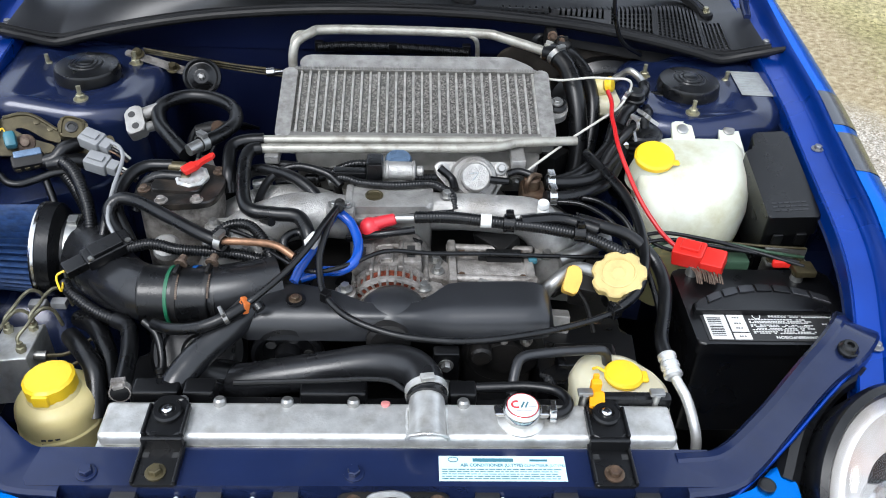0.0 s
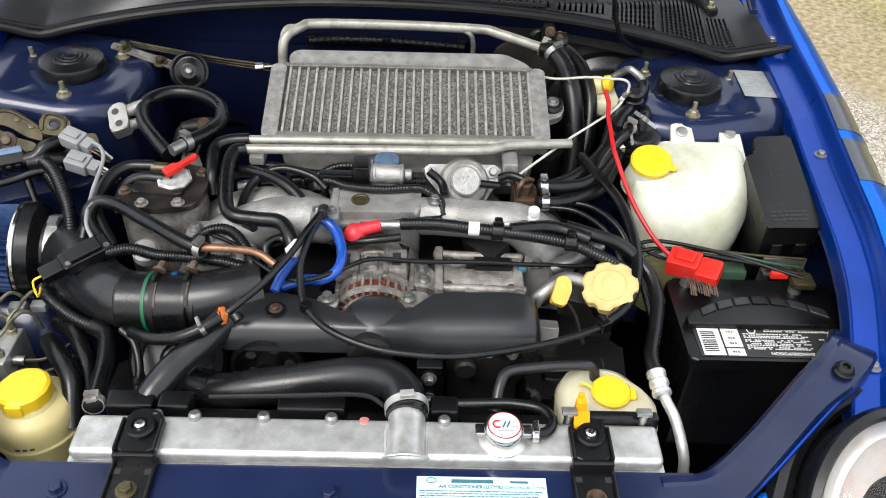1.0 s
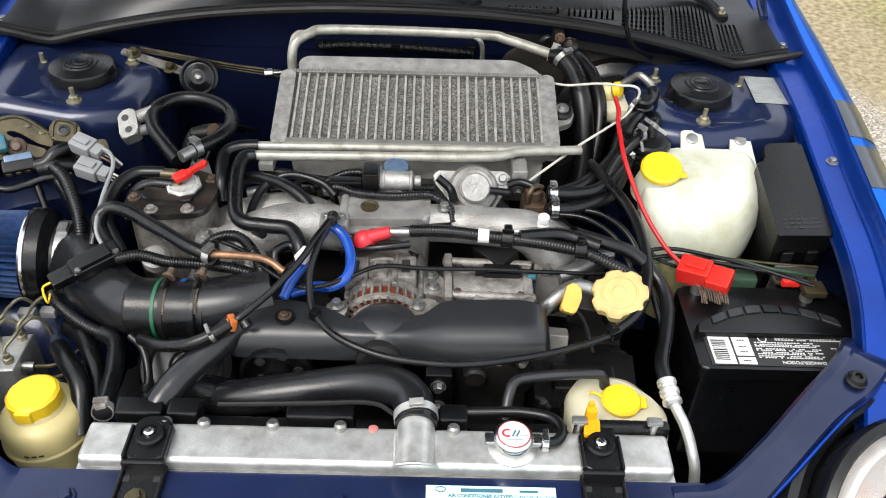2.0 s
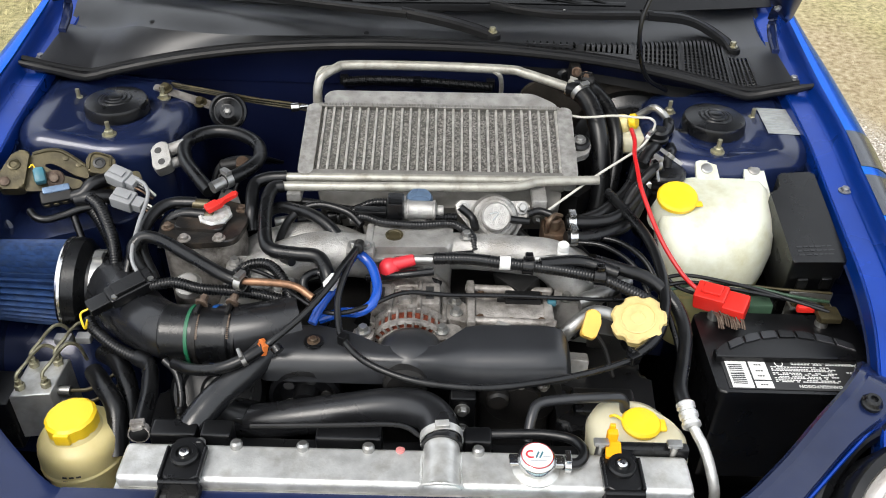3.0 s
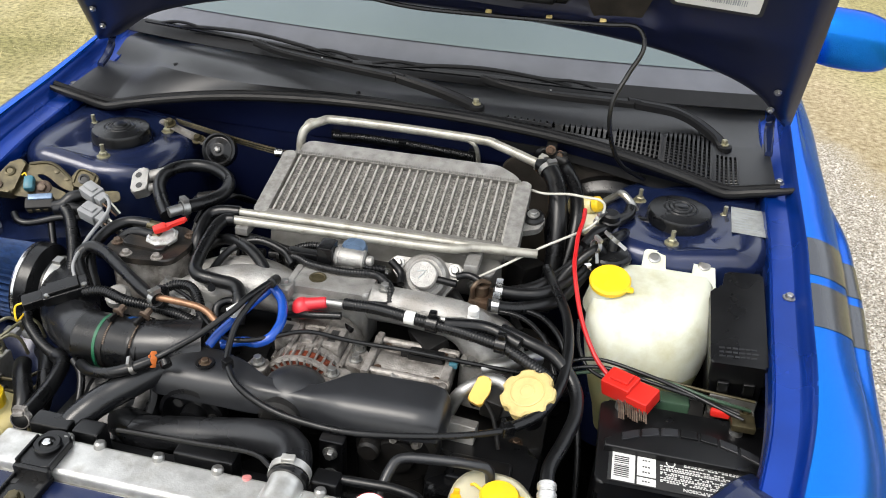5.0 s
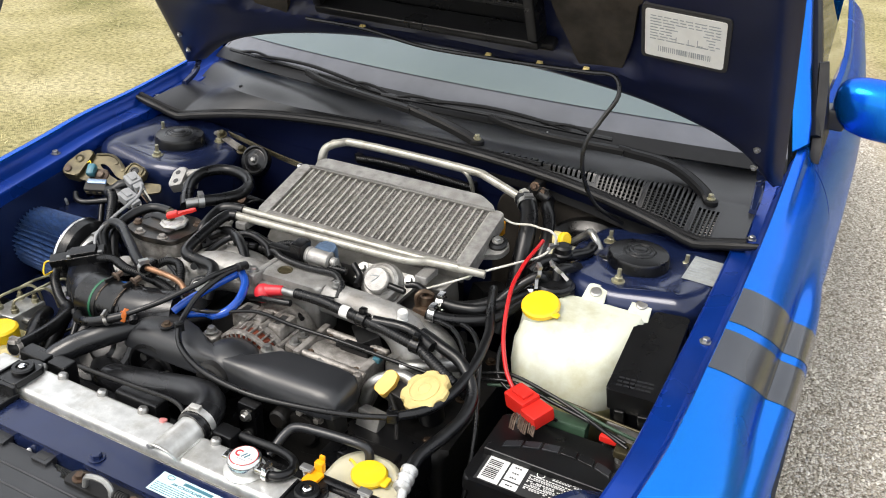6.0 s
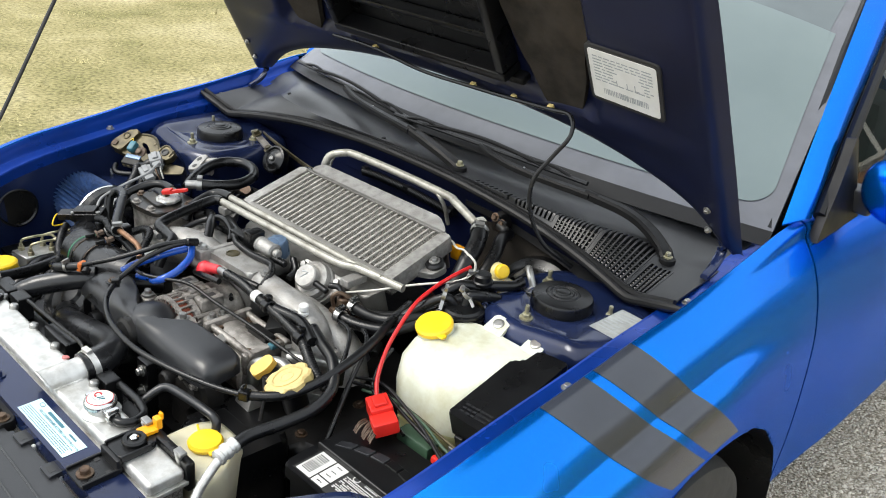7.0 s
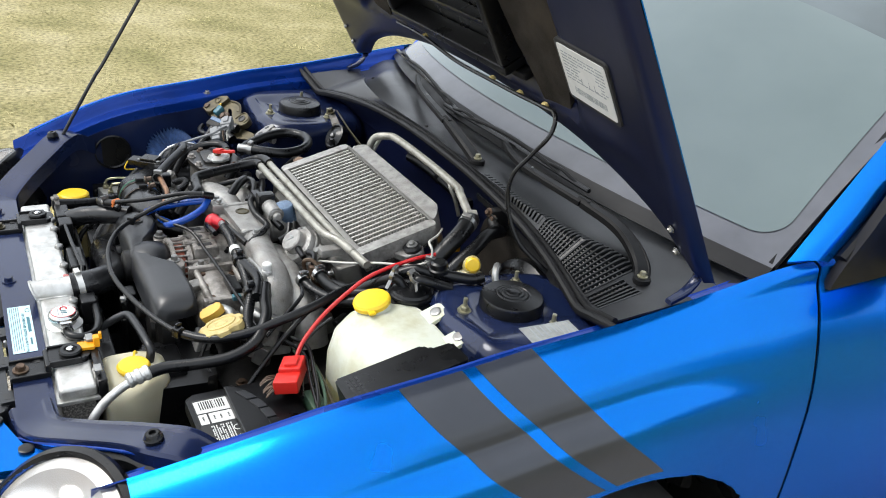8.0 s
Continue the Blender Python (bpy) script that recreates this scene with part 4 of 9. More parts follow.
# grille shroud in front of the panel
bm = B()
prism(bm, rounded([(-0.36, -0.29), (0.36, -0.29), (0.385, -0.165), (0.350, -0.100), (0.115, -0.100), (0.105, -0.112), (0.010, -0.116), (-0.070, -0.116), (-0.085, -0.100), (-0.350, -0.100), (-0.385, -0.165)], 0.008), 0.700, 0.746, 0.005)
shroud = part("grille_shroud", bm, SATIN, car, "dull black plastic grille shroud")
for x in (-0.30, -0.20, -0.11, 0.13, 0.225, 0.325):
    bm = B()
    prism(bm, rounded([(x - 0.016, -0.112), (x + 0.016, -0.112), (x + 0.014, -0.088), (x - 0.014, -0.088)], 0.003), 0.738, 0.751, 0.002)
    tab = part("clip", bm, SATIN, shroud)
    box(bm := B(), (x - 0.008, -0.107, 0.7505), (x + 0.008, -0.098, 0.7514), 0)
    part("clip_hole", bm, INK, tab)
for x in (-0.24, -0.15, 0.149, 0.237):
    lathe(bm := B(), [(0.0035, 0), (0.0035, 0.010), (0.002, 0.012)], (x, -0.0955, 0.732), n=12)
    part("stud", bm, LABELW, shroud)
for y0, y1 in ((-0.134, -0.131), (-0.162, -0.158), (-0.196, -0.192), (-0.232, -0.228)):
    bm = B()
    tube(bm, [(-0.345, y0 - 0.006, 0.7455), (-0.15, y0, 0.7462), (0.0, y0, 0.7464), (0.15, y0, 0.7462), (0.345, y0 - 0.006, 0.7455)], 0.0022, 6)
    part("rib", bm, SATIN, shroud)
# bonnet catch between panel and shroud
catch = thing("bonnet_catch", "grimy dark steel bonnet catch on the front panel", "catch", (0.02, -0.112, 0.735))
bm = B()
prism(bm, rounded([(-0.050, -0.122), (0.085, -0.122), (0.085, -0.094), (0.055, -0.090), (-0.020, -0.090), (-0.050, -0.096)], 0.006), 0.735, 0.752, 0.003)
part("plate", bm, DARK, catch)
for x in (-0.030, 0.070):
    bolt(bm := B(), (x, -0.108, 0.752), r=0.007, h=0.007)
    part("bolt", bm, RUST, catch)
tube(bm := B(), [(-0.012, -0.116, 0.752), (-0.008, -0.112, 0.768), (0.018, -0.110, 0.772), (0.034, -0.112, 0.766), (0.038, -0.116, 0.752)], 0.0045, 8)
part("striker_loop", bm, STEEL, catch)
cyl(bm := B(), (0.040, -0.112, 0.757), (0.062, -0.110, 0.757), 0.0075, n=14, ch=0.002)
for k in range(5):
    lathe(bm, [(0.0075, 0), (0.009, 0.0008), (0.009, 0.0020), (0.0075, 0.0028)], (0.042 + 0.004 * k, -0.112, 0.757), (1, 0.1, 0), 14, cap=False)
part("spring", bm, DARK, catch)

# cowl, seal, vents, wipers
def seal_y(x):
    return interp(abs(x), [(0, .803), (.2, .803), (.37, .798), (.49, .785), (.60, .765), (.72, .748)])


def seal_z(x):
    return .984 - .062 * min(1, abs(x) / .62) ** 2 + .028 * max(0, (abs(x) - .62)) / .1


RIDGE_Y = [(0, .813), (.2, .810), (.3, .812), (.4, .824), (.5, .846), (.55, .872), (.62, .900), (.72, .925)]
RIDGE_Z = [(0, .997), (.2, .994), (.3, .992), (.4, .989), (.5, .986), (.55, .979), (.60, .963), (.64, .956), (.72, .960)]


def cowl_at(x, v):
    """A point of the cowl: v from the bonnet seal (0) over the vent's slope to its ridge (0.4) and on to the windscreen (1)."""
    p0 = Vector((x, seal_y(x) + 0.010, seal_z(x) + 0.002))
    p1 = Vector((x, interp(abs(x), RIDGE_Y), interp(abs(x), RIDGE_Z)))
    p2 = Vector((x, 0.935 + 0.135 * (x / .7) ** 2, 1.013 - 0.022 * (x / .7) ** 2))
    if v <= 0.4:
        p = p0.lerp(p1, v / 0.4)
        p.z += 0.003 * math.sin(math.pi * v / 0.4) if x < 0 else 0
    else:
        k = (v - 0.4) / 0.6
        p = p1.lerp(p2, k)
        p.z -= 0.009 * math.sin(math.pi * k)
        if x < -0.1:
            p.z += min(1, (-0.1 - x) / 0.3) * (0.011 * math.sin(math.pi * k) + 0.005 * math.sin(2.6 * math.pi * k + 4 * x))
    return p


# groups of slots: from x to x, from v to v, pitch, whether cross bars close the lower part to a mesh
VENTS = [(0.198, 0.298, 0.27, 0.47, 0.0118, False), (0.308, 0.400, 0.20, 0.47, 0.0108, False), (0.410, 0.495, 0.07, 0.47, 0.0089, True), (0.504, 0.594, 0.05, 0.46, 0.0086, True), (0.602, 0.644, 0.05, 0.30, 0.0078, True)]
bm = B()
grid_sheet(bm, 282, 60, lambda u, v: cowl_at(1.41 * (u - 0.5), v))
holes = []
for fc in bm.faces:
    c = fc.calc_center_median()
    for x0, x1, v0, v1, _, _ in VENTS:
        if x0 < c.x < x1 and cowl_at(c.x, v0).y < c.y < cowl_at(c.x, v1).y:
            holes.append(fc)
            break
bmesh.ops.delete(bm, geom=holes, context="FACES")
thicken(bm, 0.003)
cowl = part("cowl_panel", bm, COWLM, car, "weathered black plastic cowl panel")
# a dark sheet added below the slots, so that they show black
bm = B()
grid_sheet(bm, 20, 6, lambda u, v: cowl_at(0.18 + 0.48 * u, 0.56 * v) - Vector((0, -0.004, 0.050)))
part("vent_backing", bm, CABIN, cowl)
# the vents' slats, broader towards the ridge, and the cross bars
for x0, x1, v0, v1, pitch, mesh in VENTS:
    n = round((x1 - x0) / pitch)
    for i in range(n + 1):
        x = x0 + (x1 - x0) * i / n
        bm = B()
        cut = [v0 + (v1 - v0) * k / 8 for k in range(9)]
        rows = []
        for v in cut:
            p = cowl_at(x, v)
            w = (0.0018 if mesh else 0.0028) + 0.0020 * max(0, (v - 0.33) / 0.14) ** 1.5
            rows.append([(p.x - w, p.y, p.z + 0.0010), (p.x + w, p.y, p.z + 0.0010), (p.x + w * 0.7, p.y + 0.002, p.z - 0.008), (p.x - w * 0.7, p.y + 0.002, p.z - 0.008)])
        add(bm, [q for r in rows for q in r], [(4 * k + a, 4 * k + (a + 1) % 4, 4 * k + 4 + (a + 1) % 4, 4 * k + 4 + a) for k in range(8) for a in range(4)] + [(0, 1, 2, 3), (35, 34, 33, 32)])
        bmesh.ops.recalc_face_normals(bm, faces=bm.faces[:])
        part("vent_slat", bm, COWLM, cowl)
    if not mesh:
        continue
    vt = min(v1, 0.34)
    span = (cowl_at((x0 + x1) / 2, vt) - cowl_at((x0 + x1) / 2, v0)).length
    bars = max(2, round(span / 0.0080))
    for j in range(1, bars + (1 if vt < v1 else 0)):
        v = v0 + (vt - v0) * j / bars
        bm = B()
        tube(bm, [cowl_at(x0 + (x1 - x0) * k / 6, v) - Vector((0, 0, 0.0040)) for k in range(7)], 0.0021, 6, 2)
        # the sunken bars get a blacker plastic to stand for their shade
        part("vent_bar", bm, BLACKPL, cowl)
bm = B()
tube(bm, [(x / 100, seal_y(x / 100), seal_z(x / 100)) for x in range(-74, 75, 4)], [0.0045] + [0.0085] * 36 + [0.0045], 10, 2)
tube(bm, [(x / 100, seal_y(x / 100) + 0.012, seal_z(x / 100) + 0.0055) for x in range(-73, 74, 4)], 0.0055, 8, 2)
part("cowl_seal", bm, SEAL, cowl, "black rubber bonnet seal")
for x in (0.399, -0.10, -0.52):
    lathe(bm := B(), [(0.005, 0), (0.005, 0.002), (0.002, 0.003)], cowl_at(x, 0.05 if x > 0 else 0.5), (0, -0.4, 1), 14)
    part("cowl_clip", bm, GREYPL if x > 0 else BLACKPL, cowl)
# the firewall's lip up to the seal
bm = B()
grid_sheet(bm, 48, 5, lambda u, v: (lambda x: (x, 0.834 + (seal_y(x) + 0.006 - 0.834) * v ** 1.6, 0.89 + (seal_z(x) - 0.007 - 0.89) * v))(1.42 * (u - 0.5)))
thicken(bm, 0.003)
part("firewall_lip", bm, NAVYSHADE, car)
# a dark sheet added to blacken the firewall's right side
bm = B()
prism(bm, rounded([(0.20, 0.60), (0.62, 0.60), (0.62, 0.90), (0.50, 0.925), (0.30, 0.93), (0.20, 0.90)], 0.03), 0, 0.010, 0.004, Matrix(((1, 0, 0, 0), (0, 0, -1, 0.834), (0, 1, 0, 0), (0, 0, 0, 1))))
part("dark_pad", bm, FELT, car, "dark pad on the firewall")
lathe(bm := B(), [(0.022, 0), (0.024, 0.004), (0.018, 0.010), (0.012, 0.014)], (0.285, 0.822, 0.925), (0, -1, 0.2), 24)
part("grommet", bm, RUBBER, car)


def strip(bm, pts, widths, h=0.010):
    """A pressed steel arm along a spline, its back rounded; one width for each point."""
    path = spline(pts, 8)
    rows = []
    for i, p in enumerate(path):
        d = path[min(i + 1, len(path) - 1)] - path[max(i - 1, 0)]
        sd = Vector((-d.y, d.x, 0)).normalized()
        k = min(i / 8, len(widths) - 1.001)
        w = widths[int(k)] * (1 - k % 1) + widths[int(k) + 1] * (k % 1)
        rows.append([bm.verts.new(p + sd * w * a + Vector((0, 0, h * z))) for a, z in ((-0.5, -0.8), (-0.5, 0.3), (-0.34, 0.75), (-0.28, 0.62), (0.28, 0.62), (0.34, 0.75), (0.5, 0.3), (0.5, -0.8))])
    for r, q in zip(rows, rows[1:]):
        for i in range(8):
            bm.faces.new((r[i], q[i], q[(i + 1) % 8], r[(i + 1) % 8]))
    bm.faces.new(rows[0])
    bm.faces.new(rows[-1][::-1])
    bmesh.ops.recalc_face_normals(bm, faces=bm.faces[:])
    return bm


def wiper(arm, arm_w, rod, b0, b1):
    p = Vector(arm[0])
    w = thing("wiper", "matt black windscreen wiper resting at the foot of the windscreen", "wiper", p, "windscreen wipers")
    part("arm", strip(B(), arm, arm_w), WIPERM, w)
    bm = B()
    lathe(bm, [(0.015, -0.012), (0.0165, -0.004), (0.0155, 0.004), (0.012, 0.006)], p, n=24)
    part("pivot_cap", bm, WIPERM, w)
    bm = B()
    bolt(bm, p + Vector((0, 0, 0.006)), (0, 0, 1), 0.006, 0.008)
    part("pivot_nut", bm, ZINC, w)
    bm = B()
    lathe(bm, [(0.0085, -0.012), (0.0085, 0.012)], Vector(arm[-1]), Vector(arm[-1]) - Vector(arm[-2]), 12)
    part("hinge_joint", bm, WIPERM, w)
    part("arm_rod", strip(B(), rod, [0.026, 0.021, 0.015, 0.012], 0.008), WIPERM, w)
    bolt(bm := B(), Vector(rod[1]) + Vector((0, 0, 0.006)), (0, 0, 1), 0.0022, 0.002, False)
    part("rivet", bm, STEEL, w)
    q0, q1 = Vector(b0), Vector(b1)
    up = Vector((0, -0.004, 0.012))
    bm = B()
    tube(bm, [q0, q0.lerp(q1, 0.5) + Vector((0, 0, 0.002)), q1], 0.0052, 8)
    part("blade", bm, RUBBER, w)
    bm = B()
    tube(bm, [q0.lerp(q1, .15), q0.lerp(q1, .30) + up, q0.lerp(q1, .5) + up * 1.6, q0.lerp(q1, .70) + up, q0.lerp(q1, .85)], 0.0045, 8)
    part("bridge", bm, WIPERM, w)
    for t in (.06, .70):
        bm = B()
        tube(bm, [q0.lerp(q1, t), q0.lerp(q1, t + .08) + up, q0.lerp(q1, t + .15) + up, q0.lerp(q1, t + .24)], 0.0035, 8)
        part("yoke", bm, WIPERM, w)
    return w


wiper([(0.618, 0.893, 0.957), (0.600, 0.905, 0.972), (0.560, 0.912, 0.994), (0.510, 0.905, 1.014), (0.435, 0.887, 1.026)], [0.026, 0.030, 0.032, 0.028, 0.022],
      [(0.435, 0.887, 1.026), (0.275, 0.876, 1.027), (0.19, 0.884, 1.030), (0.135, 0.898, 1.034)], (0.40, 0.925, 1.030), (-0.13, 0.893, 1.034))
wiper([(0.138, 0.832, 0.998), (0.105, 0.834, 1.009), (0.045, 0.836, 1.024), (-0.022, 0.842, 1.034)], [0.024, 0.028, 0.027, 0.022],
      [(-0.022, 0.842, 1.034), (-0.19, 0.876, 1.034), (-0.29, 0.905, 1.033), (-0.36, 0.935, 1.036)], (-0.08, 0.905, 1.030), (-0.66, 1.02, 1.024))

# ---- bonnet ----
HO = Vector((0, 0.936, 1.0))
HD, HN = Vector((0, -0.502, 0.865)), Vector((0, -0.865, -0.502))


def hood_p(x, v, d=0.0):
    """A point of the open bonnet: x across, v along from the hinges, d out of its underside."""
    return HO + Vector((x, 0, 0)) + HD * v + HN * (d - 0.035 * (1 - (x / 0.72) ** 2))


def hood_m(x, v, d=0.0):
    p = hood_p(x, v, d)
    return Matrix(((1, HD.x, HN.x, p.x), (0, HD.y, HN.y, p.y), (0, HD.z, HN.z, p.z), (0, 0, 0, 1)))


def rear_v(x):
    """Where the bonnet's rear edge lies: a long arc that drops quickly at the corners; the propped panel is slightly twisted."""
    if x < 0:
        return interp(-x, [(0, .170), (.15, .166), (.30, .150), (.47, .116), (.588, .072), (.65, .030), (.68, .008), (.72, -.005)])
    return interp(x, [(0, .170), (.15, .168), (.30, .161), (.448, .145), (.54, .123), (.627, .089), (.668, .060), (.69, .033), (.72, -.004)])


hood_w = [(0, .738), (.3, .724), (.7, .69), (1.02, .62)]
bm = B()
grid_sheet(bm, 40, 24, lambda u, v: (lambda w: hood_p((2 * u - 1) * w, 0.004 + rear_v((2 * u - 1) * w) * (1 - v) + 1.02 * v - 0.06 * v * (2 * u - 1) ** 2, -0.012))(interp(v, hood_w) - 0.016))
thicken(bm, 0.002)
hood = part("bonnet", bm, PAINT, car, "bright blue bonnet propped open, navy underside")
# inner frame with stamped ribs around the openings
bm = B()


def inner_h(x, v):
    """Height of the stamped inner frame."""
    e = min((interp(v, hood_w) - abs(x)) / 0.03, (v - rear_v(x)) / 0.028, 1)
    h = 0.028 * max(0, min(1, e)) ** 0.6
    def dent(cx, cv, hx, hv, depth, soft=0.025):
        k = min((hx - abs(x - cx)) / soft, (hv - abs(v - cv)) / soft)
        return depth * max(0, min(1, k))
    h -= dent(0.0, 0.62, 0.47, 0.40, 0.020)
    for sx in (0.53, -0.53):
        h += 0.008 * math.exp(-((x - sx) / 0.10) ** 2 - ((v - 0.235) / 0.028) ** 2)
    return h


grid_sheet(bm, 110, 80, lambda u, v: (lambda w: (lambda x: (lambda vv: hood_p(x, vv, -0.008 + inner_h(x, vv)))(
    rear_v(x) * (1 - v) + 1.0 * v - 0.06 * v * (2 * u - 1) ** 2))((2 * u - 1) * w))(interp(v, hood_w) - 0.001))
bmesh.ops.recalc_face_normals(bm, faces=bm.faces[:])
inner = part("inner_frame", bm, NAVYSHADE, hood, "navy painted stamped inner frame")
# scoop duct
bm = B()
m = hood_m(0.02, 0.40, 0.0)
duct = part("scoop_duct", box(bm, (-0.25, -0.135, 0.0), (0.25, 0.135, 0.004), 0, m), BLACKPL, hood, "black plastic scoop duct")
for k in range(3):
    bm = B()
    tube(bm, [m @ Vector((-0.25, 0.117 + 0.007 * k, 0.056)), m @ Vector((0.0, 0.117 + 0.007 * k, 0.057)), m @ Vector((0.25, 0.117 + 0.007 * k, 0.056))], 0.0028, 6)
    o = part("duct_ridge", bm, BLACKPL, hood)
    o.parent = duct
for lo, hi in (((-0.25, -0.135, 0.004), (0.25, -0.115, 0.055)), ((-0.25, 0.115, 0.004), (0.25, 0.135, 0.055)), ((-0.25, -0.115, 0.004), (-0.228, 0.115, 0.055)), ((0.228, -0.115, 0.004), (0.25, 0.115, 0.055)),
               ((-0.228, -0.06, 0.004), (0.228, -0.045, 0.034)), ((-0.228, 0.02, 0.004), (0.228, 0.03, 0.026))):
    o = part("duct_wall", box(B(), lo, hi, 0.006, m), BLACKPL, hood)
    o.parent = duct
bm = B()
box(bm, (-0.27, -0.155, 0.0), (0.27, -0.137, 0.03), 0.006, m)
part("scoop_seal", bm, SEAL, hood)
part("scoop_seal", box(B(), (-0.27, 0.137, 0.0), (0.27, 0.150, 0.03), 0.006, m), SEAL, hood)
# felt liner, cut round the duct
for sgn in (1, -1):
    poly = [(sgn * 0.275, 0.42), (sgn * 0.300, 0.33), (sgn * 0.335, 0.225), (sgn * 0.36, 0.200), (sgn * 0.415, 0.210), (sgn * 0.440, 0.30), (sgn * 0.452, 0.40), (sgn * 0.61, 0.425), (sgn * 0.60, 0.75), (sgn * 0.44, 0.93), (sgn * 0.28, 0.95)]
    bm = B()
    prism(bm, rounded(poly, 0.02), 0, 0.012, 0.005, hood_m(0, 0, 0.012))
    bmesh.ops.subdivide_edges(bm, edges=[e for e in bm.edges if e.calc_length() > 0.06], cuts=3, use_grid_fill=True)
    for v in bm.verts:
        v.co += HN * 0.004 * noise.noise(v.co * 18)
    bmesh.ops.recalc_face_normals(bm, faces=bm.faces[:])
    part("liner", bm, FELT, hood, "scorched dark felt liner")
# caution label with printed lines
m = hood_m(0.536, 0.342, 0.0235) @ pose(0, 0, 0, 0, -4.1, 0)
bm = B()
prism(bm, rounded([(-0.076, -0.058), (0.076, -0.058), (0.076, 0.058), (-0.076, 0.058)], 0.010), -0.012, 0.001, 0, m)
sheet = part("sticker", bm, INK, hood, "white printed caution sticker")
bm = B()
prism(bm, rounded([(-0.069, -0.051), (0.069, -0.051), (0.069, 0.051), (-0.069, 0.051)], 0.006), 0.001, 0.0018, 0, m)
part("paper", bm, LABELW, sheet)
bm = B()
rnd = random.Random(4)
for k in range(9):
    y = 0.037 - 0.0062 * k
    x = -0.06
    while x < 0.055:
        w = rnd.uniform(0.006, 0.022)
        if not (3 <= k <= 7 and -0.02 < x < 0.03):
            plate(bm, x, min(x + w, 0.06), y, y + 0.0022, m @ pose(0, 0, 0.0018), 0.0003)
        x += w + 0.003
for k in range(26):
    x = -0.045 + 0.0036 * k
    plate(bm, x, x + rnd.uniform(0.001, 0.0028), -0.038, -0.026, m @ pose(0, 0, 0.0018), 0.0003)
for lo in ((-0.015, -0.012), (0.006, -0.012), (0.022, -0.010)):
    plate(bm, lo[0], lo[0] + 0.010, lo[1], lo[1] + 0.0015, m @ pose(0, 0, 0.0018), 0.0003)
    plate(bm, lo[0], lo[0] + 0.0015, lo[1], lo[1] + 0.012, m @ pose(0, 0, 0.0018), 0.0003)
tagged(part("printing", bm, GREYINK, sheet), kind="stuff")
# clips, hose and bolts along the bonnet
bm = B()
tube(bm, [hood_p(-0.28, 0.225, 0.03), hood_p(-0.14, 0.225, 0.034), hood_p(0.0, 0.205, 0.036), hood_p(0.148, 0.208, 0.036), hood_p(0.26, 0.215, 0.036), hood_p(0.359, 0.225, 0.036),
          (0.415, 0.800, 1.195), (0.432, 0.785, 1.165), (0.412, 0.765, 1.12), (0.394, 0.745, 1.075), (0.398, 0.742, 1.02), (0.425, 0.760, 0.955), (0.476, 0.797, 0.912)], 0.0042, 8)
part("washer_hose", bm, RUBBER, hood, "thin black washer hose")
for x, v in ((-0.14, 0.225), (0.148, 0.208), (0.259, 0.214), (0.355, 0.224)):
    bm = B()
    box(bm, (-0.006, -0.005, 0), (0.006, 0.005, 0.010), 0.002, hood_m(x, v, 0.025))
    part("hose_clip", bm, PALEYEL, hood)
for sgn in (1, -1):
    for v in (0.115, 0.065):
        bm = B()
        bolt(bm, hood_p(sgn * 0.683, v, 0.022), HN, 0.0046, 0.005)
        part("hinge_bolt", bm, STEEL, hood)
    bm = B()
    strip(bm, [(sgn * 0.700, 0.880, 0.962), (sgn * 0.700, 0.915, 0.978), (sgn * 0.698, 0.935, 1.005), (sgn * 0.694, 0.915, 1.045)], [0.014, 0.018, 0.018, 0.016], 0.006)
    part("hinge", bm, NAVY, hood)

# prop rod
bm = B()
_r0, _rd = Vector((-0.620, 0.068, 0.795)), Vector((0.0142, 0.506, 0.862))
tube(bm, [_r0 + Vector((-.03, .03, -.012)), _r0 + Vector((0, .004, -.006)), _r0 + _rd * 0.03, _r0 + _rd * 0.22 + Vector((.004, -.004, 0)), _r0 + _rd * 0.30, _r0 + _rd * 0.95, _r0 + _rd * 0.985 + Vector((0, .015, 0))], 0.0042, 8)
solo("prop_rod", bm, SATIN, "thin dark steel bonnet prop rod in the bay's corner", "prop rod")
# ---- engine block and the deep parts ----
eng = thing("engine", "grimy flat engine block with cast rocker covers, deep in the bay", "engine", (0, 0.35, 0.45))
bm = B()
box(bm, (-0.19, 0.235, 0.42), (0.21, 0.60, 0.755), 0.02)
part("block", bm, DARK, eng)
for sgn in (1, -1):
    bm = B()
    prism(bm, rounded([(sgn * 0.20, 0.22), (sgn * 0.37, 0.24), (sgn * 0.37, 0.56), (sgn * 0.20, 0.58)], 0.03), 0.45, 0.69, 0.02)
    head = part("cylinder_head", bm, DARK, eng)
    for y in (0.27, 0.40, 0.53):
        bolt(b2 := B(), (sgn * 0.33, y, 0.69), r=0.007)
        part("bolt", b2, RUST, head)
bm = B()
box(bm, (-0.15, 0.60, 0.42), (0.15, 0.82, 0.70), 0.03)
part("gearbox_bell", bm, DARK, eng)
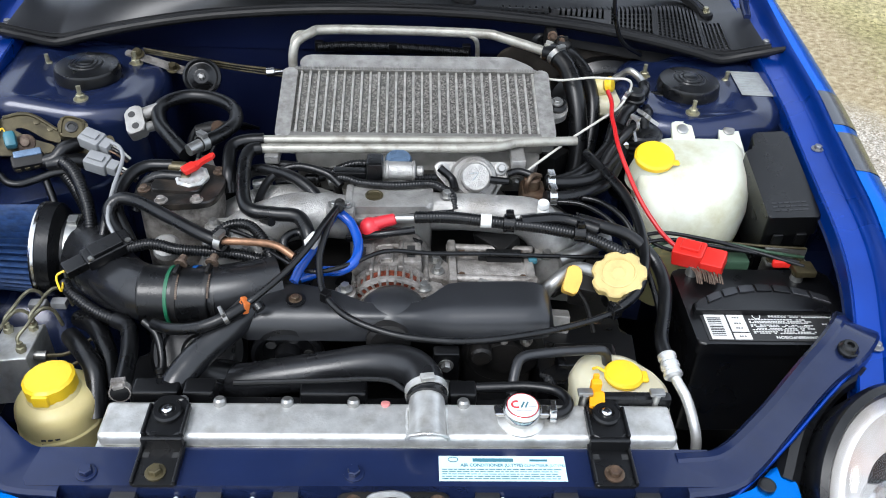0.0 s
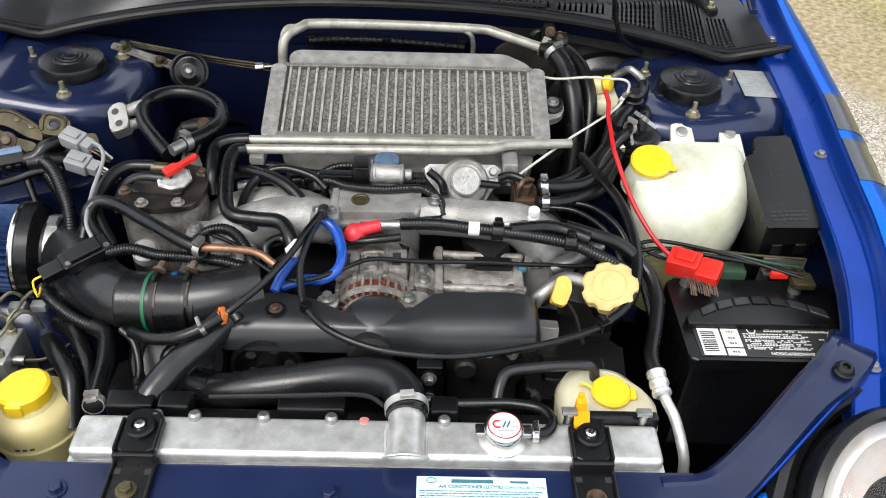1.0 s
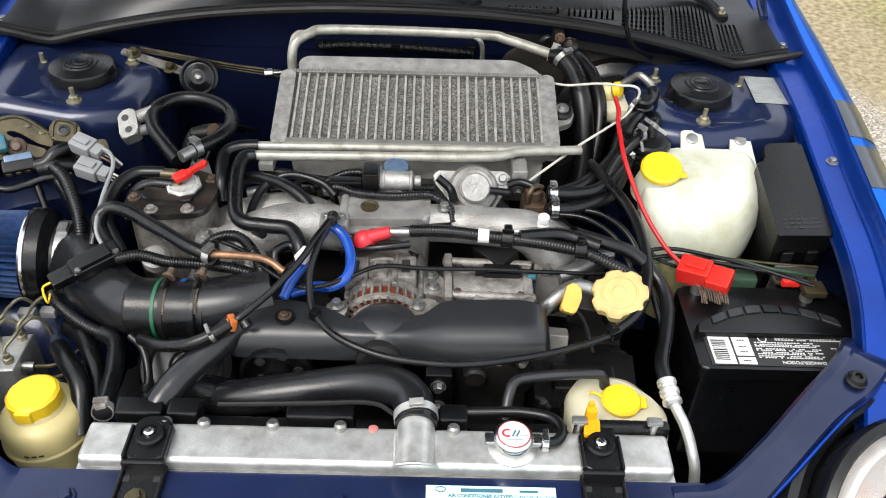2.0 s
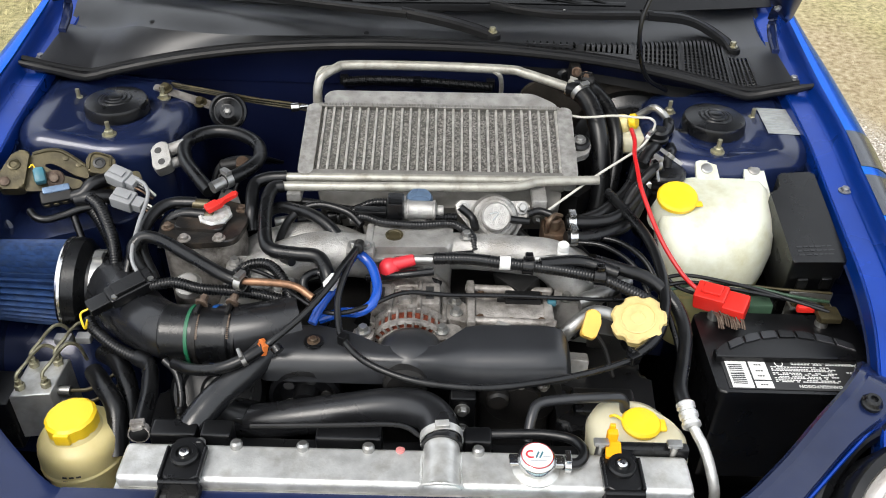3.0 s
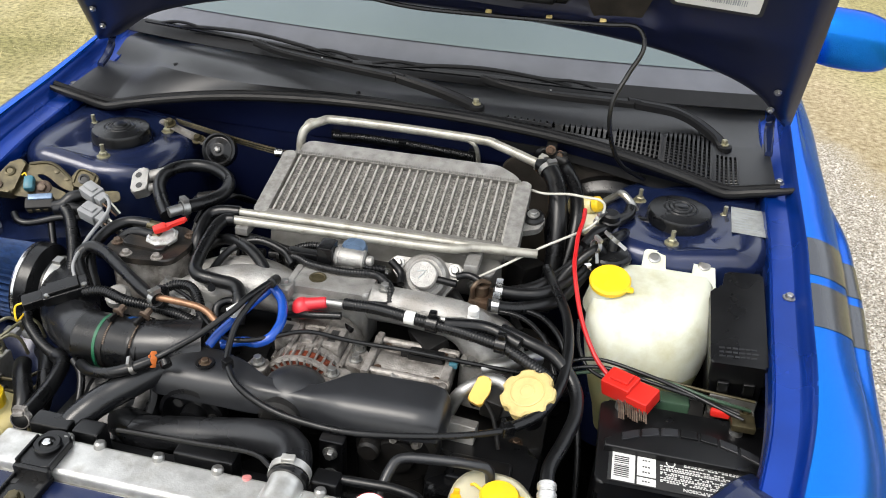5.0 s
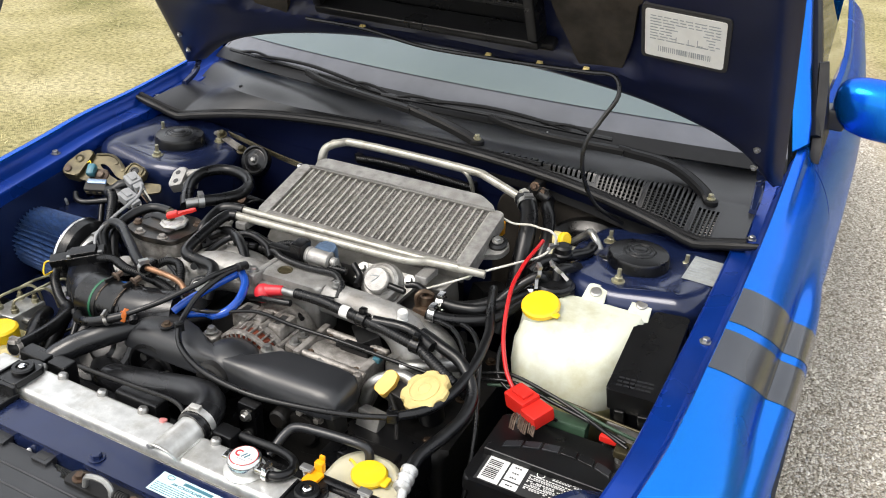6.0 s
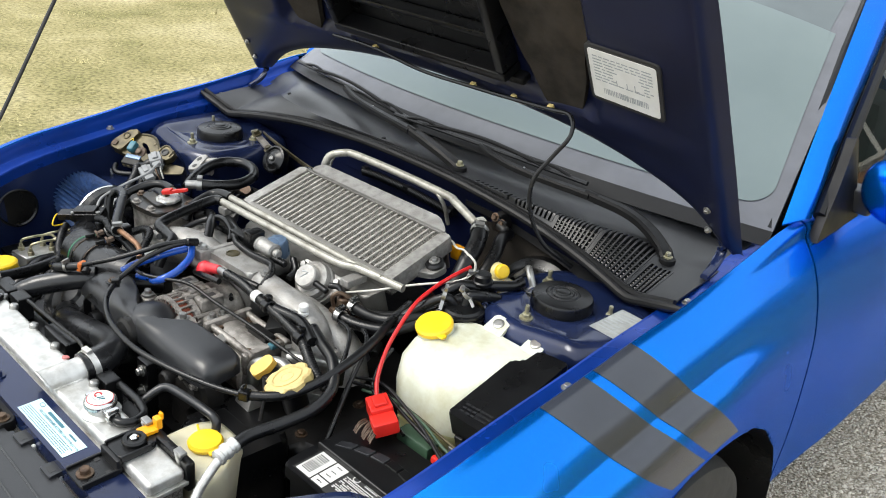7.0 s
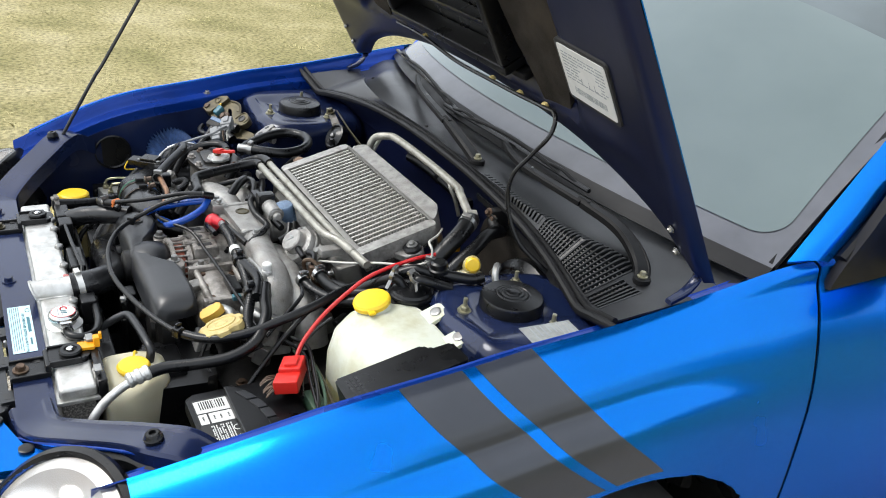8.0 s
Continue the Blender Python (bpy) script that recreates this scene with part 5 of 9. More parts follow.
# timing covers and pulleys behind the radiator
bm = B()
prism(bm, rounded([(-0.33, 0.13), (0.36, 0.13), (0.36, 0.235), (-0.33, 0.235)], 0.02), 0.40, 0.66, 0.015)
part("timing_cover", bm, BLACKPL, eng)
bm = B()
lathe(bm, [(0.050, 0), (0.052, 0.003), (0.048, 0.006), (0.052, 0.010), (0.052, 0.018), (0.046, 0.020), (0.037, 0.009), (0.019, 0.009), (0.017, 0.026), (0.008, 0.028)], (-0.136, 0.160, 0.740), (0, -1, 0), 40)
pul = part("pulley", bm, BLACKPL, eng, "black spoked belt pulley")
for k in range(5):
    a = 2 * math.pi * k / 5
    lathe(b2 := B(), [(0.0075, 0), (0.0075, 0.002)], (-0.136 + 0.029 * math.cos(a), 0.150, 0.740 + 0.029 * math.sin(a)), (0, -1, 0), 14)
    part("pulley_hole", b2, INK, pul)
for x, z, r in ((0.006, 0.783, 0.031), (0.136, 0.757, 0.016)):
    bm = B()
    lathe(bm, [(r, 0), (r, 0.02), (r * 0.8, 0.024), (r * 0.3, 0.024)], (x, 0.150, z), (0, -1, 0), 32)
    part("idler", bm, DARK, eng)
bm = B()
box(bm, (0.068, 0.115, 0.60), (0.105, 0.135, 0.775), 0.004)
br = part("belt_bracket", bm, BLACKPL, eng)
for z in (0.755, 0.715):
    bolt(b2 := B(), (0.086, 0.115, z), (0, -1, 0), 0.007, 0.007)
    part("bolt", b2, STEEL, br)
bm = B()
prism(bm, rounded([(0.22, 0.10), (0.36, 0.10), (0.37, 0.22), (0.22, 0.23)], 0.02), 0.55, 0.735, 0.015)
box(bm, (0.245, 0.125, 0.73), (0.335, 0.175, 0.745), 0.006)
cover_r = part("belt_cover", bm, BLACKPL, eng)
bm = B()
prism(bm, rounded([(-0.36, 0.10), (-0.20, 0.10), (-0.21, 0.20), (-0.36, 0.20)], 0.02), 0.50, 0.70, 0.015)
part("belt_cover", bm, BLACKPL, eng)
bm = B()
lathe(bm, [(0.060, 0.0), (0.060, 0.03), (0.052, 0.036), (0.030, 0.037), (0.028, 0.044), (0.012, 0.045)], (0.170, 0.185, 0.742), (0, -1, 0), 36)
box(bm, (0.110, 0.150, 0.62), (0.215, 0.21, 0.735), 0.01)
pump = part("pump_housing", bm, DARK, eng)
for x, z in ((0.168, 0.775), (0.200, 0.772)):
    bolt(b2 := B(), (x, 0.149, z), (0, -1, 0), 0.006, 0.007)
    part("bolt", b2, CASTD, pump)
# small dark brackets and plugs that crowd the gaps
rnd = random.Random(11)
for k in range(46):
    x, y = rnd.uniform(-0.34, 0.36), rnd.uniform(0.22, 0.60)
    z = rnd.uniform(0.735, 0.80)
    bm = B()
    m = pose(x, y, z, rnd.uniform(-20, 20), rnd.uniform(-20, 20), rnd.uniform(0, 180))
    w = rnd.uniform(0.012, 0.035)
    if k % 3:
        box(bm, (-w, -w * 0.6, -0.03), (w, w * 0.6, w * 0.5), 0.003, m)
    else:
        cyl(bm, m @ Vector((-w, 0, 0)), m @ Vector((w, 0, 0)), w * 0.5, n=14, ch=0.002)
    part("bracket", bm, [DARK, BLACKPL, CAST, DARK, STEEL][k % 5], eng)

# ---- radiator ----
rad = thing("radiator", "welded bare aluminium radiator with a polished top tank", "radiator", (0.014, 0, 0.33))
bm = B()
box(bm, (-0.346, -0.031, 0.755), (0.374, 0.027, 0.7775), 0.007, None, 3)
tank = part("top_tank", bm, ALU, rad, "stained bare aluminium tank")
bm = B()
box(bm, (-0.350, -0.036, 0.749), (0.378, 0.030, 0.7565), 0.002)
part("header_plate", bm, ALU, rad)
bm = B()
box(bm, (-0.345, -0.028, 0.33), (0.373, 0.022, 0.749), 0.002)
part("core", bm, FIN, rad)
bm = B()
rnd = random.Random(3)
for k in range(120):
    x = -0.345 + 0.72 * k / 120
    box(bm, (x, -0.0385, 0.7505 + rnd.uniform(-.001, .001)), (x + 0.005, -0.0345, 0.7555 + rnd.uniform(0, .0015)), 0.0012, None, 1)
part("weld_bead", bm, ALU, rad)
# outlet neck with its welded saddle
bm = B()
grid_sheet(bm, 14, 8, lambda u, v: (0.058 + 0.0235 * math.cos(math.pi * u), -0.032 + 0.058 * v - (0.010 * math.sin(math.pi * u) if v == 0 else 0), 0.7765 + 0.026 * math.sin(math.pi * u)))
thicken(bm, 0.002)
neck = part("outlet_neck", bm, ALU, rad)
bm = B()
rnd = random.Random(7)
tube(bm, [(0.058 + 0.026 * math.cos(math.pi * k / 16), -0.034 - 0.010 * math.sin(math.pi * k / 16), 0.7775 + 0.024 * math.sin(math.pi * k / 16) + rnd.uniform(-.001, .001)) for k in range(17)], 0.0024, 8, 2, 0.0004, 0.003)
for sx in (-1, 1):
    tube(bm, [(0.058 + sx * 0.0245 + rnd.uniform(-.0008, .0008), -0.034 + 0.05 * k / 10, 0.778) for k in range(11)], 0.0022, 8, 2, 0.0004, 0.003)
part("weld_bead", bm, ALU, neck)
cyl(bm := B(), (0.058, 0.006, 0.779), (0.058, 0.040, 0.782), 0.0225, n=32)
part("spigot", bm, ALU, neck)
clamp(bm := B(), (0.0575, 0.040, 0.7825), (-0.12, 1, 0.08), 0.0268, 0.011)
part("hose_clamp", bm, ALU, neck, "bright steel hose clamp")
# filler neck and pressure cap
bm = B()
lathe(bm, [(0.030, 0), (0.030, 0.002), (0.026, 0.004), (0.021, 0.006), (0.020, 0.018)], (0.177, 0.0, 0.777), n=36)
filler = part("filler_neck", bm, ALU, rad)
bm = B()
lathe(bm, [(0.020, 0.0), (0.0243, 0.001), (0.0248, 0.006), (0.0235, 0.009), (0.0205, 0.0115)], (0.177, 0.0, 0.791), n=40)
for sx in (-1, 1):
    box(bm, (0.177 + sx * 0.026 - 0.009, -0.009, 0.790), (0.177 + sx * 0.026 + 0.009, 0.009, 0.7955), 0.004)
cap = part("pressure_cap", bm, CHROME, filler, "chromed pressure cap with a round printed top")
for r, mm, h in ((0.0200, REDINK, 0.8026), (0.0190, LABELW, 0.8029)):
    lathe(bm := B(), [(r, 0), (r, 0.0004)], (0.177, 0, h), n=36)
    o = part("cap_print", bm, mm, filler)
    o.parent = cap
# plain shapes in the colours of the maker's mark
bm = B()
tube(bm, [(0.169 + 0.0055 * math.cos(a), 0.001 + 0.005 * math.sin(a), 0.8034) for a in [radians(60 + 24 * k) for k in range(11)]], 0.0013, 6, 2)
o = part("mark", bm, REDINK, filler)
o.parent = cap
bm = B()
for a, c in (((0.175, -0.004), (0.179, 0.005)), ((0.180, -0.004), (0.184, 0.005))):
    tube(bm, [(a[0], a[1], 0.8034), (c[0], c[1], 0.8034)], 0.0011, 6, 2)
o = part("mark", bm, TEALINK, filler)
o.parent = cap
box(bm := B(), (0.184, -0.0025, 0.8033), (0.194, -0.0015, 0.8036), 0)
box(bm, (0.168, -0.009, 0.8033), (0.188, -0.0078, 0.8036), 0)
o = part("mark", bm, GREYINK, filler)
o.parent = cap
cyl(bm := B(), (0.198, 0.0, 0.787), (0.222, 0.002, 0.787), 0.0062, n=16)
part("overflow_spigot", bm, ALU, filler)
clamp(bm := B(), (0.216, 0.0, 0.787), (1, 0, 0), 0.0092, 0.008)
part("overflow_clamp", bm, CHROME, filler)
# plugs and fasteners on the tank's back edge
for x, mm in ((-0.205, STEEL), (-0.120, STEEL), (-0.036, STEEL), (0.105, STEEL), (-0.252, STEEL), (0.005, PINKPL)):
    bm = B()
    lathe(bm, [(0.008, 0), (0.008, 0.008), (0.006, 0.011), (0.004, 0.0115)] if mm is STEEL else [(0.006, 0), (0.006, 0.005), (0.003, 0.006)], (x, 0.022, 0.774), (0, 0.3, 1), 20)
    part("plug", bm, mm, rad)
for x, w in ((-0.235, 0.020), (-0.08, 0.026), (-0.040, 0.02), (0.105, 0.018), (-0.29, 0.03)):
    bm = B()
    box(bm, (x - w, 0.034, 0.735), (x + w, 0.062, 0.783), 0.004)
    part("shroud_clip", bm, BLACKPL, rad)
bm = B()
tube(bm, [(-0.19, 0.044, 0.792), (-0.08, 0.048, 0.793), (0.0, 0.052, 0.792), (0.03, 0.045, 0.780)], 0.0035, 8)
part("harness", bm, RUBBER, rad)
# mounting brackets
for x in (-0.263, 0.284):
    brk = thing("radiator_bracket", "black steel bracket with a round rubber mount clamping the radiator", "bracket", (x, -0.06, 0.763), "radiator brackets")
    bm = B()
    prism(bm, rounded([(x - 0.0255, -0.036), (x + 0.0255, -0.036), (x + 0.024, 0.018), (x + 0.009, 0.028), (x - 0.009, 0.028), (x - 0.024, 0.018)], 0.012), 0.778, 0.786, 0.004)
    for sx in (-1, 1):
        box(bm, (x + sx * 0.0245 - 0.0022, -0.094, 0.764), (x + sx * 0.0245 + 0.0022, -0.034, 0.7725), 0.0015)
        box(bm, (x + sx * 0.0235 - 0.0022, -0.036, 0.780), (x + sx * 0.0235 + 0.0022, 0.012, 0.7895), 0.0015)
    box(bm, (x - 0.0255, -0.043, 0.763), (x + 0.0255, -0.034, 0.7855), 0.003)
    prism(bm, rounded([(x - 0.0265, -0.095), (x + 0.0265, -0.095), (x + 0.0265, -0.036), (x - 0.0265, -0.036)], 0.006), 0.7635, 0.768, 0.002)
    part("plate", bm, BLACKPL, brk)
    bm = B()
    lathe(bm, [(0.0175, 0), (0.018, 0.005), (0.016, 0.008), (0.0105, 0.008), (0.009, 0.005)], (x, -0.002, 0.786), n=32)
    part("rubber_mount", bm, RUBBER, brk)
    bm = B()
    lathe(bm, [(0.0065, 0), (0.0065, 0.004), (0.004, 0.006)], (x, -0.002, 0.791), n=18)
    part("pin", bm, CHROME, brk)
    bolt(bm := B(), (x, -0.078, 0.768), r=0.008, h=0.008)
    part("bolt", bm, OLIVE if x < 0 else RUST, brk)
    for sx in (-1, 1):
        part("slot", box(B(), (x + sx * 0.018 - 0.004, -0.056, 0.768), (x + sx * 0.018 + 0.004, -0.048, 0.7686), 0), INK, brk)
for x, y in ((-0.345, -0.075), (-0.03, -0.075)):
    bolt(bm := B(), (x, y, 0.763), r=0.008, h=0.008)
    part("panel_bolt", bm, NAVY, front_panel)
# information label on the front panel
m = pose(0.1495, -0.0665, 0.7634)
bm = B()
plate(bm, -0.0775, 0.0775, -0.0185, 0.0185, m, 0.0005)
lab = part("sticker", bm, LABELC, front_panel, "pale blue printed service sticker")
bm = B()
rnd = random.Random(9)
for k in range(5):
    y = -0.0022 - 0.0034 * k
    x = -0.074
    while x < 0.066:
        w = rnd.uniform(0.003, 0.010)
        plate(bm, x, min(x + w, 0.074), y, y + 0.0012, pose(0.1495, -0.0665, 0.7639), 0.0003)
        x += w + 0.0013
plate(bm, 0.034, 0.056, 0.0105, 0.0135, pose(0.1495, -0.0665, 0.7639), 0.0003)
plate(bm, -0.036, 0.014, 0.0098, 0.0148, pose(0.1495, -0.0665, 0.7639), 0.0003)
tube(bm, [(0.0895 + 0.006 * math.cos(a), -0.0535 + 0.0035 * math.sin(a), 0.764) for a in [2 * math.pi * k / 12 for k in range(13)]], 0.0006, 4, 1)
part("printing", bm, TEALINK, lab)
text("AIR CONDITIONER (U.TYPE)", 0.0060, pose(0.0985, -0.0638, 0.7639), TEALINK, lab, "lettering", 0.00015)
text("CLIMATISEUR (U.TYPE)", 0.0050, pose(0.176, -0.0638, 0.7639), TEALINK, lab, "lettering")

# ---- intercooler ----
ic = thing("intercooler", "dull aluminium top-mounted intercooler with dusty fins", "intercooler", (0.04, 0.59, 0.80))
ICM = frame_m((0.041, 0.514, 0.885), (1, 0, 0.012), (0, 0.961, 0.275))
L = 0.163


def icb(lo, hi, bev=0.003):
    return box(B(), lo, hi, bev, ICM)


part("core_back", icb((-0.215, 0.008, -0.055), (0.215, L - 0.004, -0.010), 0.002), FIN, ic, "dark finned core")
NB = 28
for k in range(NB):
    x = -0.200 + 0.408 * k / (NB - 1)
    part("tube_bar", icb((x - 0.0021, 0.009, -0.012), (x + 0.0021, L - 0.006, 0.0), 0.0007), BAR, ic)
bm = B()
for k in range(NB - 1):
    x0 = -0.200 + 0.408 * k / (NB - 1) + 0.0028
    x1 = x0 + 0.408 / (NB - 1) - 0.0056
    nz = 46
    ya = [0.010 + (L - 0.018) * j / nz for j in range(nz + 1)]
    vs = [(bm.verts.new(ICM @ Vector((x0, y, -0.0015 if j % 2 else -0.009))), bm.verts.new(ICM @ Vector((x1, y, -0.0015 if j % 2 else -0.009)))) for j, y in enumerate(ya)]
    for a, b in zip(vs, vs[1:]):
        bm.faces.new((a[0], a[1], b[1], b[0]))
tagged(part("fin_pack", bm, FIN, ic), kind="stuff")
for sx in (-1, 1):
    bm = B()
    m2 = ICM
    x0, x1 = (-0.233, -0.207) if sx < 0 else (0.210, 0.2365)
    prism(bm, rounded([(x0, -0.004), (x1, -0.004), (x1, L), (x0, L)], 0.009), -0.030, 0.0026, 0.003, m2)
    part("side_plate", bm, PITTED, ic, "pitted pale aluminium side plate")
part("rear_bar", icb((-0.213, L - 0.006, -0.035), (0.216, L + 0.002, 0.0035), 0.002), ICALU, ic)
bm = B()
for k in range(90):
    x = -0.21 + 0.424 * k / 90
    box(bm, (x, L - 0.007, 0.0025), (x + 0.0032, L + 0.001, 0.0048), 0.001, ICM, 1)
part("weld_bead", bm, ICALU, ic)
part("front_bar", icb((-0.213, -0.004, -0.035), (0.216, 0.008, 0.002), 0.002), ICALU, ic)
bm = B()
prism(bm, rounded([(-0.205, L), (0.216, L), (0.205, L + 0.014), (0.170, L + 0.036), (-0.190, L + 0.036), (-0.205, L + 0.028)], 0.012), -0.09, 0.001, 0.012, ICM, 4)
part("rear_tank", bm, CAST, ic, "cast aluminium end tank")
bm = B()
prism(bm, rounded([(-0.19, -0.045), (0.20, -0.045), (0.215, 0.0), (-0.205, 0.0)], 0.012), -0.085, -0.032, 0.008, ICM, 4)
ft = part("front_tank", bm, ICALU, ic)
for x in (-0.10, 0.02, 0.12, 0.17):
    bolt(bm := B(), ICM @ Vector((x, -0.046, -0.055)), ICM.to_3x3() @ Vector((0, -1, 0)), 0.006, 0.007)
    part("bolt", bm, STEEL, ft)
bm = B()
prism(bm, rounded([(0.216, 0.055), (0.265, 0.075), (0.272, 0.105), (0.255, 0.120), (0.216, 0.118)], 0.012), -0.035, -0.022, 0.003, ICM)
ear = part("mount_ear", bm, CAST, ic)
bm = B()
lathe(bm, [(0.018, 0), (0.019, 0.006), (0.015, 0.010), (0.009, 0.010)], ICM @ Vector((0.249, 0.098, -0.022)), (0, -0.27, 0.96), 24)
part("rubber_mount", bm, RUBBER, ear)
bolt(bm := B(), ICM @ Vector((0.249, 0.098, -0.012)), (0, -0.27, 0.96), 0.007, 0.006)
part("bolt", bm, STEEL, ear)
for pts, r in (([(-0.211, 0.468, 0.884), (-0.028, 0.472, 0.886), (0.150, 0.477, 0.888), (0.193, 0.487, 0.889), (0.213, 0.495, 0.889), (0.311, 0.510, 0.886)], 0.0078),
               ([(-0.209, 0.489, 0.888), (-0.029, 0.492, 0.890), (0.160, 0.496, 0.890), (0.262, 0.502, 0.889)], 0.0075)):
    tube(bm := B(), pts, r, 14)
    part("cross_pipe", bm, WHITEPIPE, ic, "pale grime-flecked metal pipe")
for x in (-0.19, 0.21):
    bm = B()
    box(bm, (x - 0.012, 0.455, 0.862), (x + 0.012, 0.505, 0.878), 0.003)
    part("pipe_clip", bm, CAST, ic)

# the pale pipe behind the intercooler
wp = thing("coolant_pipe", "pale bent metal pipe arching behind the intercooler", "pipe", (0.02, 0.77, 0.88))
tube(bm := B(), [(-0.183, 0.722, 0.885), (-0.183, 0.730, 0.925), (-0.176, 0.740, 0.946), (-0.152, 0.758, 0.956), (-0.124, 0.770, 0.958), (0.020, 0.775, 0.958), (0.165, 0.770, 0.958), (0.200, 0.762, 0.955), (0.285, 0.741, 0.938)], 0.0088, 14)
part("pipe", bm, WHITEPIPE, wp)
tube(bm := B(), [(0.159, 0.790, 0.885), (0.158, 0.776, 0.925), (0.152, 0.766, 0.948), (0.140, 0.768, 0.955)], 0.0045, 10)
part("strut", bm, WHITEPIPE, wp)
tube(bm := B(), [(-0.183, 0.735, 0.900), (-0.186, 0.755, 0.935), (-0.178, 0.765, 0.950), (-0.160, 0.768, 0.952)], 0.005, 10)
part("strut", bm, WHITEPIPE, wp)
cyl(bm := B(), (-0.222, 0.715, 0.897), (-0.190, 0.722, 0.897), 0.0035, n=12)
lathe(bm, [(0.009, 0), (0.009, 0.014), (0.007, 0.016)], (-0.232, 0.713, 0.897), (1, 0.2, 0), 16)
part("bolt", bm, CHROME, wp)
clamp(bm := B(), (0.283, 0.742, 0.938), (0.9, -0.25, -0.2), 0.0125, 0.016)
part("clamp", bm, WHITEPIPE, wp)

# ---- belt cover over the alternator ----
bc = thing("belt_guard", "satin black plastic belt guard with a dome over the pulley", "engine cover", (0.02, 0.16, 0.76))
REAR = [(-0.202, 0.165), (-0.196, 0.188), (-0.180, 0.208), (-0.160, 0.216), (-0.120, 0.219), (-0.074, 0.204), (-0.052, 0.190), (-0.030, 0.175), (0.010, 0.168), (0.048, 0.175), (0.068, 0.194), (0.088, 0.216), (0.110, 0.221), (0.225, 0.221), (0.234, 0.214), (0.239, 0.196)]
FRONT = [(-0.202, 0.158), (-0.199, 0.147), (-0.190, 0.142), (-0.050, 0.137), (0.100, 0.135), (0.200, 0.136), (0.230, 0.141), (0.239, 0.160)]


def guard_at(u, v):
    """A moulded hood: steep behind, rolling over softly to the front lip, rounded at both ends."""
    x = 0.0185 - 0.2205 * math.cos(math.pi * u)
    yb, yf = np.interp(x, *zip(*REAR)), np.interp(x, *zip(*FRONT))
    w = 0.5 - 0.5 * math.cos(math.pi * v)
    rise = (1 - max(0.0, 1 - w / 0.12) ** 2.4) ** 0.5 if w < 0.12 else (1 - ((w - 0.12) / 0.88) ** 6.0) ** 0.62
    end = (1 - abs((x - 0.0185) / 0.2205) ** 16) ** 0.5 if 0 < u < 1 else 0.0
    top = 0.829 - 0.030 * (0.238 - x)
    return x, yb + (yf - yb) * w, top - 0.040 + 0.040 * rise * end - 0.003 * w


bm = B()
grid_sheet(bm, 96, 30, guard_at)
thicken(bm, 0.002)
guard = part("shell", bm, SATIN, bc, sharp=80)
bm = B()
bmesh.ops.create_uvsphere(bm, u_segments=32, v_segments=16, radius=1)
for v in bm.verts:
    v.co = Vector((0.012 + v.co.x * 0.046, 0.178 + v.co.y * 0.042, 0.802 + max(v.co.z, -0.3) * 0.0255))
part("dome", bm, SATIN, bc)
bm = B()
lathe(bm, [(0.0135, 0), (0.014, 0.0015), (0.011, 0.002)], (-0.124, 0.176, 0.8182), n=24)
part("grommet", bm, RUBBER, bc)
bolt(bm := B(), (-0.124, 0.176, 0.8195), r=0.006, h=0.005)
part("bolt", bm, RUST, bc)

# ---- alternator ----
alt = thing("alternator", "weathered aluminium alternator with copper windings showing", "alternator", (0.01, 0.26, 0.70))
AC, AX = Vector((0.008, 0.222, 0.762)), Vector((0, 1, 0))
bm = B()
lathe(bm, [(0.036, 0.012), (0.050, 0.016), (0.063, 0.02), (0.064, 0.030), (0.059, 0.034), (0.059, 0.075), (0.062, 0.078), (0.062, 0.118), (0.052, 0.128), (0.03, 0.130)], AC, AX, 40)
part("housing", bm, CASTD, alt)
bm = B()
lathe(bm, [(0.050, -0.004), (0.060, -0.002), (0.061, 0.020), (0.050, 0.020)], AC + Vector((0, -0.004, 0)), AX, 40, cap=False)
part("winding", bm, WINDING, alt, "reddish copper windings")
for k in range(16):
    a = radians(8 + 164 * k / 15)
    bm = B()
    d = Vector((math.cos(a), 0, math.sin(a)))
    m = frame_m(AC + d * 0.050 + Vector((0, -0.010, 0)), d, (0, 1, 0))
    box(bm, (0, 0, -0.0018), (0.015, 0.034, 0.0018), 0.0008, m)
    part("cage_bar", bm, CASTD, alt)
bm = B()
lathe(bm, [(0.061, 0), (0.066, 0.002), (0.066, 0.008), (0.061, 0.010)], AC + Vector((0, -0.010, 0)), AX, 40, cap=False)
lathe(bm, [(0.020, 0), (0.051, 0.0), (0.0525, 0.002), (0.0525, 0.008), (0.048, 0.010)], AC + Vector((0, -0.012, 0)), AX, 40, cap=False)
part("cage_ring", bm, CASTD, alt)
for x0, x1, y0, y1 in ((-0.052, -0.022, 0.255, 0.300), (-0.012, 0.010, 0.262, 0.295), (0.020, 0.052, 0.255, 0.305)):
    bm = B()
    box(bm, (x0, y0, 0.795), (x1, y1, 0.826), 0.005)
    q = part("lug", bm, CASTD, alt)
    box(b2 := B(), ((x0 + x1) / 2 - 0.006, y0 + 0.010, 0.8262), ((x0 + x1) / 2 + 0.006, y1 - 0.012, 0.8266), 0)
    part("slot", b2, INK, q)
bm = B()
prism(bm, rounded([(0.045, 0.195), (0.085, 0.205), (0.088, 0.225), (0.060, 0.235), (0.04, 0.225)], 0.008), 0.78, 0.808, 0.004)
part("mounting_foot", bm, CASTD, alt)
bm = B()
prism(bm, rounded([(-0.075, 0.200), (-0.045, 0.195), (-0.04, 0.222), (-0.07, 0.225)], 0.008), 0.78, 0.806, 0.004)
part("mounting_foot", bm, CASTD, alt)
